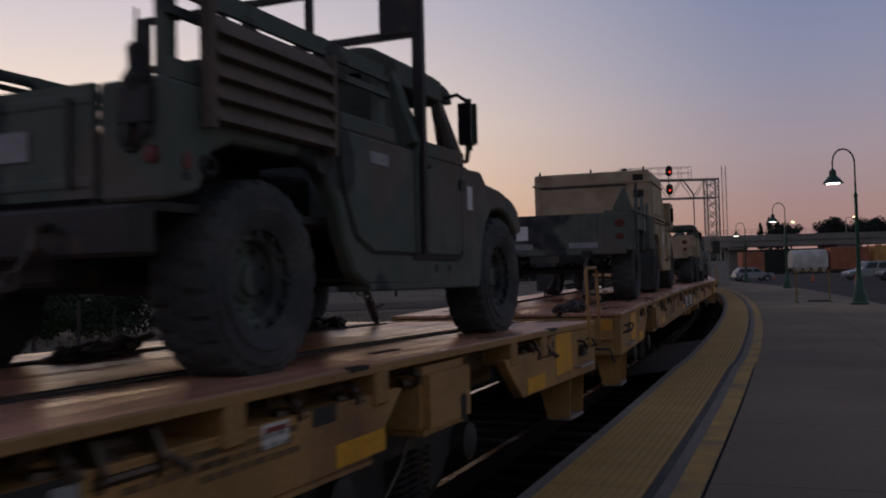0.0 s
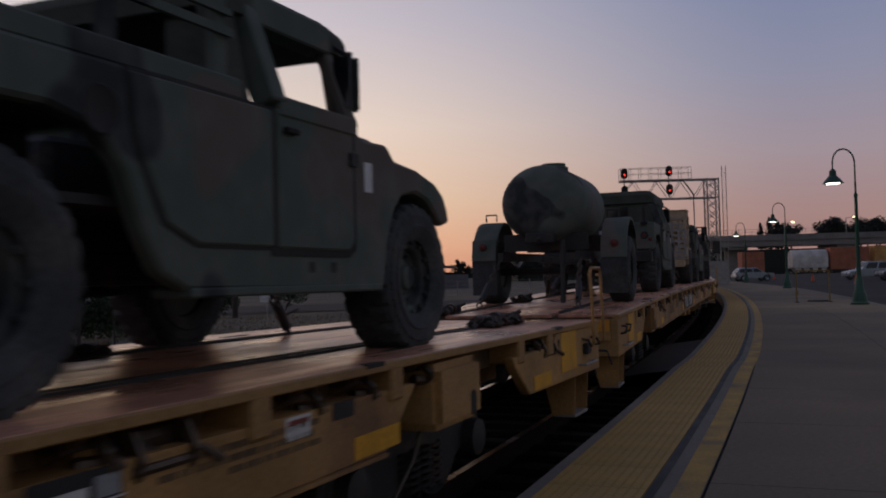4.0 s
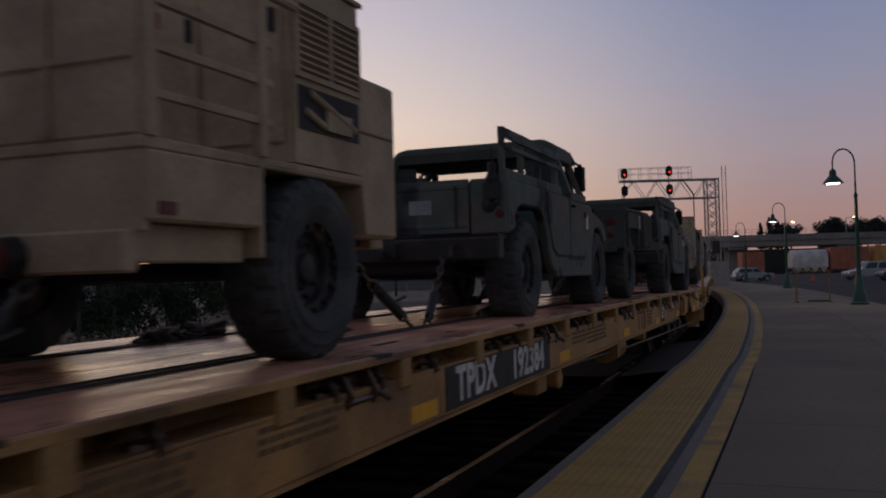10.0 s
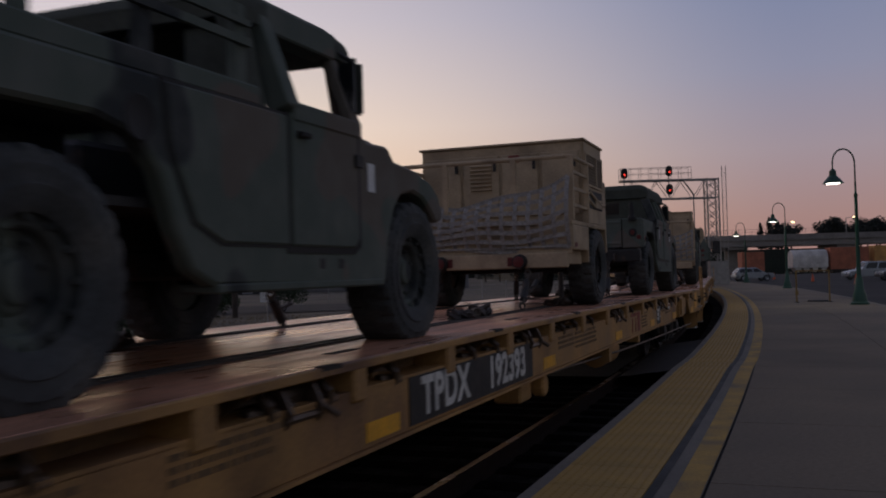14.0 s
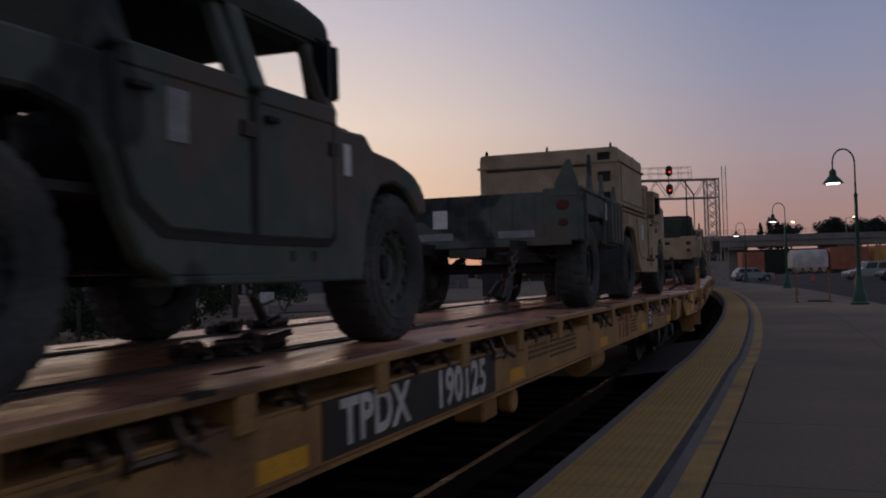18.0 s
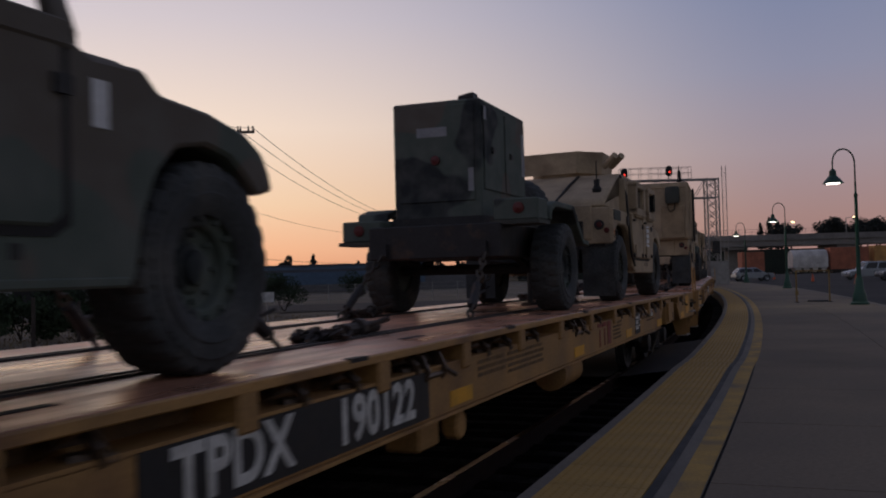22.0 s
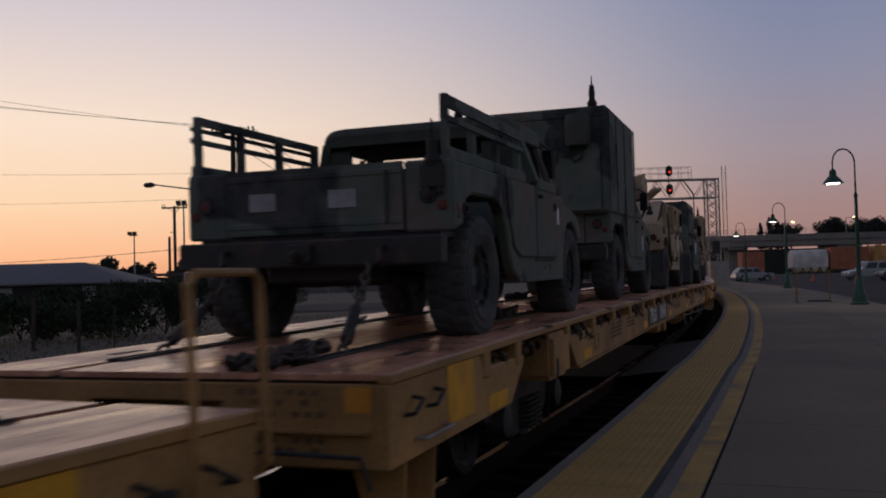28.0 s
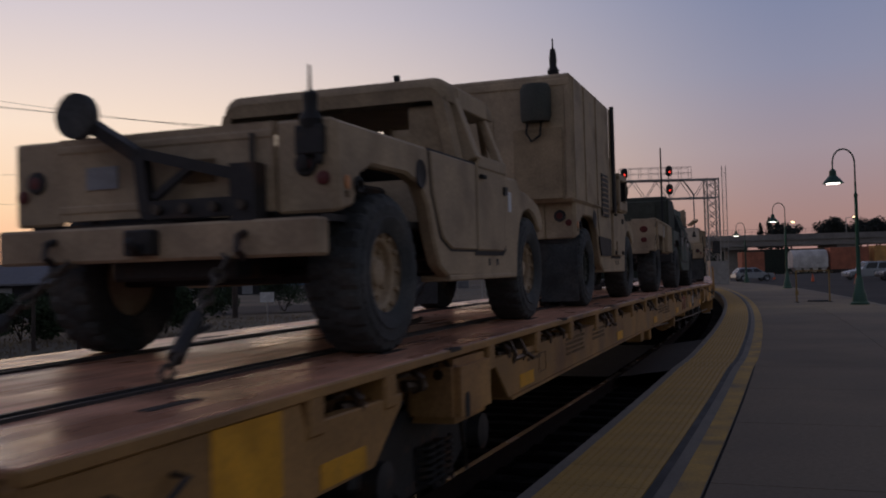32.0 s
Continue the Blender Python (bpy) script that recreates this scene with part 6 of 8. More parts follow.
def cargo_humvee(label, paint="camo", canvas="canvas", rack="", doors=True, rim=None, seed=0):
    v = thing("military_truck", label, "military truck", "vehicles on the train")
    dark = "dark_steel"
    humvee_base(v, paint, rim or paint, doorway=not doors, sag=paint != "tan")
    windshield(v, paint)
    seats(v)
    cab_roof(v, canvas)
    for sx in (-1, 1):
        if doors:
            door(v, sx, 1.54, 2.54, paint, dark)
        part("rear_panel", Build().slab([(0.66, 1.27), (0.70, 1.0), (0.86, 0.70), (1.06, 0.62), (1.62, 0.62), (1.62, 1.27)], 0, sx * 1.076, sx * 1.096), paint, v, "blank side panel", bevel=0.012)
        part("panel_gap", Build().slab([(0.64, 1.285), (0.68, 1.0), (0.84, 0.69), (1.05, 0.605), (1.635, 0.605), (1.635, 1.285)], 0, sx * 1.07, sx * 1.0835), "black", v)
        part("fuel_recess", Build().lathe([(0.0, sx * 1.0815), (0.075, sx * 1.0815), (0.09, sx * 1.086), (0.10, sx * 1.078)], 0, (0, 0.52, 1.10), n=16), "black", v, "dark round filler recess")
        if rack:
            mirror(v, sx, dark, 0.97 if rack == "low" else 1.07)
    if rack:
        bed_rack(v, paint, rack)
    rng = random.Random(seed)
    if rack == "slats":
        paper(v, 1.098, 1.10, 1.16, 0.20, 0.07, "grey_paint")
    paper(v, 1.081, 2.68, 1.04, 0.065, 0.17)
    for x in (-0.4, 0.25):
        paper(v, x, -0.80, 1.06, 0.22, 0.13, rng.choice(["grey_paint", "stencil"]), "rear")
    whip(v, 0.94, -0.78, 1.24, 0.34, base=0.20)
    part("antenna_bracket", Build().box(0.86, 1.02, -0.83, -0.76, 1.10, 1.26).rod((0.90, -0.80, 1.02), (0.90, -0.80, 1.12), 0.03, 8).rod((0.99, -0.80, 1.05), (0.99, -0.80, 1.12), 0.025, 8), dark, v, "dark antenna bracket", bevel=0.015)
    part("tail_rod", Build().rod((0.60, -0.82, 0.86), (0.60, -0.82, 1.24), 0.014, 6), dark, v)
    short_tail(v)
    for o in v.children if paint != "tan" else ():
        o.location.z -= SAG
    return v


def troop_humvee(label, paint="camo", canvas="canvas", tarp=False):
    """Four doors under a full canvas, or a taller cargo cover behind."""
    v = thing("military_truck", label, "military truck", "vehicles on the train")
    dark = "dark_steel"
    humvee_base(v, paint, paint)
    windshield(v, paint)
    seats(v)
    for sx in (-1, 1):
        door(v, sx, 1.54, 2.54, paint, dark)
        door(v, sx, 0.66, 1.48, paint, dark, front=False)
        if not tarp:
            mirror(v, sx, dark, 0.97)
    if not tarp:
        rings = rounded_cover(0.60, 2.69, 0.97, 1.74, 1.99, 0.16)
        part("roof", Build().loft(rings, caps=False), canvas, v, "long canvas roof", angle=60)
        part("roof_end", Build().add([(x, y + 0.004, z) for x, y, z in rings[0]], [tuple(range(len(rings[0])))]), canvas, v)
        b = Build()
        for sx in (-1, 1):
            b.box(*sorted((sx * 0.93, sx * 0.96)), 0.63, 0.72, 1.27, 1.80)
        part("side_curtain", b, canvas, v)
        yb = 0.64
        c = Build().pane_frame(-0.95, 0.95, 1.27, 1.80, -0.45, 0.45, 1.46, 1.68, yb, yb + 0.03)
        part("rear_curtain", c, canvas, v, "canvas rear curtain")
        part("rear_window", Build().box(-0.45, 0.45, yb + 0.01, yb + 0.018, 1.46, 1.68), "window_dark", v, "dark plastic window")
    else:
        part("roof", Build().loft(rounded_cover(0.4, 2.69, 0.93, 1.74, 1.86, 0.14), caps=False), canvas, v, "canvas cab roof", angle=60)
        prof = [(-0.74, 1.27), (-0.72, 2.00), (-0.62, 2.06), (0.30, 2.05), (0.62, 1.94), (0.66, 1.27)]
        part("cargo_cover", Build().slab(prof, 0, -0.98, 0.98), canvas, v, "taut dark canvas cargo cover", bevel=0.07, segments=2)
        flap = [(-0.79, 0.9), (-0.79, 1.95), (-0.75, 1.95), (-0.75, 0.9)]
        part("rear_flap", Build().slab(flap, 0, -0.93, 0.70), canvas, v, bevel=0.015)
        for y in (-0.5, -0.1, 0.3):
            part("tie", Build().box(0.982, 0.995, y, y + 0.03, 1.26, 1.38), "black", v)
    paper(v, 1.102, 1.02, 1.10, 0.12, 0.22, "grey_paint")
    paper(v, 1.081, 2.68, 1.08, 0.06, 0.18)
    for x in (-0.5, 0.2):
        paper(v, x, -0.80, 1.10, 0.24, 0.13, "grey_paint", "rear")
    if tarp:
        whip(v, 0.86, -0.86, 1.22, 1.9, thick=0.026)
    else:
        whip(v, 0.9, -0.82, 1.25, 0.35)
    return short_tail(v)


def shelter_humvee(label, paint="tan", tall=False, vents=True, mudflap=True):
    """A cab with a box body behind."""
    v = thing("shelter_truck", label, "military truck", "vehicles on the train")
    dark = "dark_steel"
    humvee_base(v, paint, paint if paint != "tan" else "olive", mudflap=mudflap, tailgate=not tall, bumper=None if tall else dark)
    windshield(v, paint)
    seats(v)
    part("roof", Build().box(-0.90, 0.90, 1.28, 2.68, 1.78, 1.86), paint, v, "hard cab roof", bevel=0.04)
    for sx in (-1, 1):
        door(v, sx, 1.54, 2.54, paint, dark, armored=paint == "tan")
        mirror(v, sx, dark)
        part("rear_panel", Build().slab([(0.66, 1.27), (0.70, 1.0), (0.86, 0.70), (1.06, 0.62), (1.62, 0.62), (1.62, 1.27)], 0, sx * 1.076, sx * 1.096), paint, v, bevel=0.012)
    if not tall:
        part("shelter_body", Build().slab([(-1.06, 1.28), (-1.06, 2.18), (-1.03, 2.23), (1.03, 2.23), (1.06, 2.18), (1.06, 1.28)], 1, -0.74, 1.44), paint, v, "boxy equipment shelter", bevel=0.02)
        part("shelter_rim", Build().box(-1.09, 1.09, -0.77, 1.47, 2.01, 2.04), paint, v)
        for sx in (-1, 1):
            part("side_hatch", Build().box(*sorted((sx * 1.06, sx * 1.078)), -0.55, 1.32, 1.44, 1.98), paint, v, bevel=0.01)
            part("ledge", Build().box(*sorted((sx * 1.05, sx * 1.12)), -0.74, 1.44, 1.36, 1.40).box(*sorted((sx * 1.05, sx * 1.10)), -0.74, 1.44, 1.30, 1.33), paint, v, bevel=0.008)
            part("side_grille", Build().box(*sorted((sx * 1.08, sx * 1.09)), -0.66, -0.12, 1.12, 1.26), dark if paint != "tan" else "tan_canvas", v)
        if vents:
            for z in (2.08, 1.80, 1.50):
                part("vent", Build().box(0.76, 0.94, -0.768, -0.755, z - 0.07, z + 0.07), "black", v, "dark louvred vent")
                part("vent_hood", Build().box(0.75, 0.95, -0.80, -0.755, z + 0.07, z + 0.085), paint, v)
        part("rear_hatch", Build().box(-0.92, 0.62, -0.782, -0.755, 1.34, 1.96), paint, v, bevel=0.01)
        part("hatch_bar", Build().box(-0.94, 0.64, -0.80, -0.78, 1.96, 1.99).box(-0.94, 0.64, -0.80, -0.78, 1.40, 1.43), dark, v)
        for x, y in ((-0.95, -0.7), (0.95, -0.7), (0.0, -0.7), (0.95, 1.2)):
            part("lifting_eye", Build().tube([(x, y - 0.05, 2.22), (x, y - 0.04, 2.27), (x, y, 2.29), (x, y + 0.04, 2.27), (x, y + 0.05, 2.22)], 0.012, 5), dark, v)
        part("air_intake", Build().lathe([(0.06, 1.30), (0.06, 1.84), (0.12, 1.85), (0.13, 1.90), (0.10, 1.95), (0.0, 1.96)], 2, (0.84, 2.74, 0), n=14), paint, v, "upright air intake with a round cap")
    else:
        part("shelter_body", Build().box(-1.11, 1.11, -1.00, 1.54, 1.21, 2.66), paint, v, "tall boxy equipment shelter", bevel=0.03)
        part("shelter_foot", Build().box(-0.72, 0.72, -0.80, 1.30, 0.80, 1.22), paint, v, bevel=0.01)
        part("rear_door", Build().box(-0.46, 0.20, -1.026, -1.00, 0.92, 2.22), paint, v, "closed rear door", bevel=0.012)
        for z in (1.1, 1.6, 2.1):
            part("hinge", Build().box(-0.50, -0.42, -1.038, -1.02, z, z + 0.09), dark, v)
        part("door_handle", Build().bar((-0.18, -1.04, 1.36), (-0.10, -1.04, 1.48), 0.03).box(-0.04, 0.22, -1.034, -1.024, 1.52, 1.58), dark, v)
        part("rear_frame", Build().box(-1.10, 1.10, -1.02, -0.99, 2.52, 2.60).box(-1.10, -1.03, -1.02, -0.99, 1.24, 2.52).box(1.03, 1.10, -1.02, -0.99, 1.24, 2.52), paint, v, bevel=0.008)
        unit = part("cooling_unit", Build().lathe([(0.16, 2.12), (0.18, 2.18), (0.18, 2.48), (0.15, 2.54), (0.0, 2.55)], 2, (0.72, -1.10, 0), n=12), "olive", v, "dark green equipment drum")
        part("cable", Build().tube([(0.62, -1.1, 2.12), (0.60, -1.1, 2.0), (0.66, -1.1, 1.9), (0.76, -1.1, 1.96), (0.78, -1.1, 2.12)], 0.014, 5), "black", unit)
        part("rear_flap", Build().box(0.44, 1.0, -1.05, -1.00, 1.24, 2.05), "tan_canvas" if paint == "tan" else "camo", v, "faded rear panel", bevel=0.01)
        part("rear_flap", Build().box(-1.0, -0.60, -1.05, -1.00, 1.28, 1.78), "tan_canvas" if paint == "tan" else "camo", v, bevel=0.01)
        paper(v, -0.70, -1.00, 2.22, 0.16, 0.16, "grey_paint", "rear")
        paper(v, -0.70, -1.00, 2.02, 0.14, 0.14, "black", "rear")
        part("connector_box", Build().box(-1.08, -0.94, -1.10, -1.00, 2.30, 2.48), dark, v, bevel=0.01)
        for sx in (-1, 1):
            for y in (-0.92, -0.2, 0.55, 1.44):
                part("side_rib", Build().box(*sorted((sx * 1.11, sx * 1.125)), y, y + 0.06, 1.25, 2.62), paint, v)
            if paint != "tan":
                continue
            louvre = part("side_grille", Build().box(*sorted((sx * 1.11, sx * 1.12)), 0.85, 1.27, 1.13, 1.68), "black", v, "black louvred vent panel")
            for k in range(8):
                part("louvre", Build().box(*sorted((sx * 1.12, sx * 1.132)), 0.86, 1.26, 1.165 + k * 0.066, 1.18 + k * 0.066), paint, louvre)
            part("step_cavity", Build().slab([(0.70, 0.86), (0.74, 0.72), (0.84, 0.61), (1.47, 0.61), (1.47, 0.84)], 0, sx * 1.08, sx * 1.099), "black", v, "dark recessed step")
            part("fuel_recess", Build().lathe([(0.0, sx * 1.088), (0.10, sx * 1.088), (0.12, sx * 1.082)], 0, (0, 0.48, 1.07), n=16), "black", v, "dark round filler recess")
            part("side_pipe", Build().rod((sx * 1.15, 1.50, 1.2), (sx * 1.15, 1.50, 2.66), 0.03), dark, v)
        whip(v, 0.90, -0.90, 2.66, 0.42)
        whip(v, -1.02, -0.92, 2.66, 0.16, base=0.12)
        f = Build().bar((1.0, 1.34, 2.0), (1.0, 2.2, 1.84), 0.03).bar((1.0, 1.34, 2.45), (1.0, 2.3, 1.88), 0.04).bar((0.2, 1.34, 2.45), (0.2, 2.3, 1.88), 0.04)
        if paint == "tan":
            part("cab_frame", f, paint, v)
            g = Build().bar((0.20, 2.50, 1.86), (0.20, 2.50, 2.36), 0.03).bar((0.95, 2.50, 1.86), (0.95, 2.50, 2.36), 0.03).bar((0.20, 2.50, 2.35), (0.95, 2.50, 2.35), 0.03).bar((0.20, 2.50, 1.98), (0.95, 2.50, 1.98), 0.03)
            for k in range(7):
                g.bar((0.29 + k * 0.09, 2.50, 1.98), (0.29 + k * 0.09, 2.50, 2.35), 0.012)
            part("roof_guard", g, paint, v, "wire guard on the cab roof")
    if not tall and paint == "tan":
        paper(v, 1.098, 1.08, 1.04, 0.12, 0.24)
    elif not tall:
        for k in range(5):
            paper(v, 1.098, 1.30, 0.89 + k * 0.065, 0.32, 0.054)
    paper(v, 1.081, 2.63, 0.86, 0.10, 0.24)
    if paint != "tan":
        paper(v, 0.45, -0.80, 0.70 + 0.1, 0.3, 0.10, "stencil", "rear")
    return short_tail(v)


def armored_humvee(label, paint="tan", turret="shield"):
    v = thing("armored_truck", label, "armored truck", "vehicles on the train")
    dark = "dark_steel"
    humvee_base(v, paint, "olive", mudflap=True, tailgate=False, bumper=dark)
    windshield(v, paint)
    seats(v)
    roofp = [(2.58, 1.34), (2.52, 1.84), (2.42, 1.90), (0.74, 1.90), (0.62, 1.87), (-0.66, 1.44), (-0.75, 1.36), (-0.75, 1.30), (0.5, 1.30), (0.5, 1.80), (2.42, 1.80), (2.46, 1.34)]
    part("roof", Build().slab(roofp, 0, -0.97, 0.97), paint, v, "sloping hard roof", bevel=0.03)
    part("rear_hatch", Build().box(-0.80, 0.80, -0.79, -0.74, 0.86, 1.34), paint, v, bevel=0.015)
    part("hatch_strap", Build().tube([(0.30, -0.80, 1.2), (0.30, -0.72, 1.42), (0.32, 0.0, 1.68), (0.34, 0.6, 1.88)], 0.02, 6), "black", v)
    for sx in (-1, 1):
        door(v, sx, 1.54, 2.56, paint, dark, armored=True)
        door(v, sx, 0.60, 1.48, paint, dark, front=False, armored=True)
        mirror(v, sx, dark)
        part("pillar", Build().box(*sorted((sx * 0.95, sx * 1.06)), 1.45, 1.56, 1.28, 1.84), paint, v, bevel=0.01)
        part("pillar", Build().box(*sorted((sx * 0.95, sx * 1.06)), 0.48, 0.60, 1.28, 1.80), paint, v, bevel=0.01)
        part("side_grille", Build().box(*sorted((sx * 1.08, sx * 1.092)), -0.64, -0.10, 1.13, 1.27), "olive", v, "dark vent panel")
        part("fuel_cap", Build().lathe([(0.08, sx * 1.10), (0.08, sx * 1.07)], 0, (0, 0.46, 1.16), n=12), dark, v)
        part("weather_strip", Build().tube([(sx * 0.98, 0.52, 1.86), (sx * 1.07, 0.50, 1.55), (sx * 1.09, 0.52, 1.15), (sx * 1.09, 0.66, 0.70), (sx * 1.09, 0.95, 0.50)], 0.018, 5), dark, v)
    t = part("turret_ring", Build().lathe([(0.55, 1.90), (0.55, 1.98), (0.48, 1.99), (0.48, 1.90)], 2, (0, 1.25, 0), n=28), dark if turret == "gun" else paint, v, "round turret ring")
    if turret == "shield":
        pts = [(-0.62, 0.72), (0.30, 0.62), (0.62, 0.95), (0.62, 1.65), (-0.5, 1.75)]
        for (a, b), (c, d) in zip(pts, pts[1:]):
            part("shield_plate", Build().loft([[(a, b, 1.94), (c, d, 1.94), (c * 1.06, (d - 1.25) * 1.06 + 1.25, 2.27), (a * 1.06, (b - 1.25) * 1.06 + 1.25, 2.27)],
                                               [(a * 0.95, (b - 1.25) * 0.95 + 1.25, 1.98), (c * 0.95, (d - 1.25) * 0.95 + 1.25, 1.98), (c, d, 2.27), (a, b, 2.27)]]), paint, t, "flat tan armour plate")
        for dx, dy in ((0.0, 0.0), (0.08, 0.11)):
            part("smoke_tube", Build().rod((0.72 + dx, 0.70 + dy, 2.02), (0.92 + dx, 0.52 + dy, 2.16), 0.05, 10), paint, t)
    else:
        for sx in (-1, 1):
            part("shield_plate", Build().slab([(0.85, 1.98), (1.70, 1.98), (1.70, 2.46), (1.30, 2.52), (0.95, 2.30)], 0, sx * 0.48, sx * 0.52), paint, t, "flat tan armour plate")
            part("shield_plate", Build().slab([(sx * 0.18, 2.0), (sx * 0.48, 2.0), (sx * 0.48, 2.62), (sx * 0.18, 2.55)], 1, 1.66, 1.70), paint, t, "upright tan gun shield plate")
        part("gun_mount", Build().rod((0, 1.6, 1.98), (0, 1.6, 2.3), 0.06, 8).box(-0.07, 0.07, 1.0, 2.0, 2.28, 2.42).rod((0, 2.0, 2.36), (0, 2.5, 2.38), 0.03, 8).box(-0.25, -0.08, 1.4, 1.75, 2.2, 2.42)
             .rod((-0.05, 1.0, 2.34), (-0.16, 0.82, 2.44), 0.025, 6).rod((0.05, 1.0, 2.34), (0.16, 0.82, 2.50), 0.025, 6), dark, t, "dark weapon mount")
        for dx, dy in ((0.0, 0.0), (0.08, 0.11)):
            part("smoke_tube", Build().rod((0.60 + dx, 0.78 + dy, 2.0), (0.84 + dx, 0.60 + dy, 2.16), 0.05, 10), paint, t)
    whip(v, 0.80, -0.30, 1.54, 0.45, base=0.12)
    whip(v, -0.80, 0.2, 1.7, 0.4, base=0.12)
    paper(v, 1.128, 2.05, 0.98, 0.34, 0.34)
    for k in range(4):
        part("placard_line", Build().box(1.132, 1.135, 1.90, 2.20, 0.85 + k * 0.085, 0.87 + k * 0.085), paint, v)
    paper(v, 1.081, 2.63, 0.90, 0.10, 0.24)
    part("roof_light", Build().lathe([(0.09, 1.90), (0.09, 1.95), (0.0, 1.97)], 2, (0.7, 1.9, 0), n=12), paint, v)
    part("spare_arm", Build().bar((0.7, -0.98, 0.72), (0.7, -0.98, 1.1), 0.07).bar((0.7, -1.0, 1.05), (-0.1, -0.95, 1.40), 0.07), dark, v, "dark spare wheel carrier")
    short_tail(v)
    wheel(v, -0.16, -1.10, 1.24, "olive", turn=-105, name="spare_wheel")
    return v


# ---- trailers ----
def trailer_base(v, paint, rim, tongue=2.7, wheel_x=0.96, rails="dark_steel"):
    for sx in (-1, 1):
        wheel(v, sx * wheel_x, 0.0, paint=rim)
        part("frame_rail", Build().box(*sorted((sx * 0.50, sx * 0.58)), -1.2, 1.4, 0.62, 0.74), rails, v)
        part("tongue", Build().bar((sx * 0.54, 1.3, 0.66), (0, tongue, 0.58), 0.10), rails, v)
        part("spring", Build().slab([(-0.5, 0.60), (0, 0.47), (0.5, 0.60), (0.5, 0.64), (0, 0.52), (-0.5, 0.64)], 0, sx * 0.60, sx * 0.67), "dark_steel", v)
    part("axle", Build().rod((-0.85, 0, 0.47), (0.85, 0, 0.47), 0.055), "dark_steel", v)
    part("landing_leg", Build().rod((0.12, tongue - 0.35, 0.62), (0.12, tongue - 0.35, 0.02), 0.04).box(0.02, 0.22, tongue - 0.45, tongue - 0.25, 0.0, 0.03), "dark_steel", v)
    part("lunette", Build().tube([(0.06 * math.cos(a), tongue + 0.08 + 0.06 * math.sin(a), 0.58) for a in [2 * math.pi * k / 10 for k in range(11)]], 0.02, 6), "dark_steel", v)
    for x, y0, xb, yb in ((-0.55, -1.1, -0.66, -1.95), (0.55, -1.1, 0.66, -1.95), (0.4, 1.5, 0.66, 2.3), (-0.4, 1.5, -0.66, 2.3)):
        chain(v, (x, y0, 0.68), (xb, yb, 0.02))


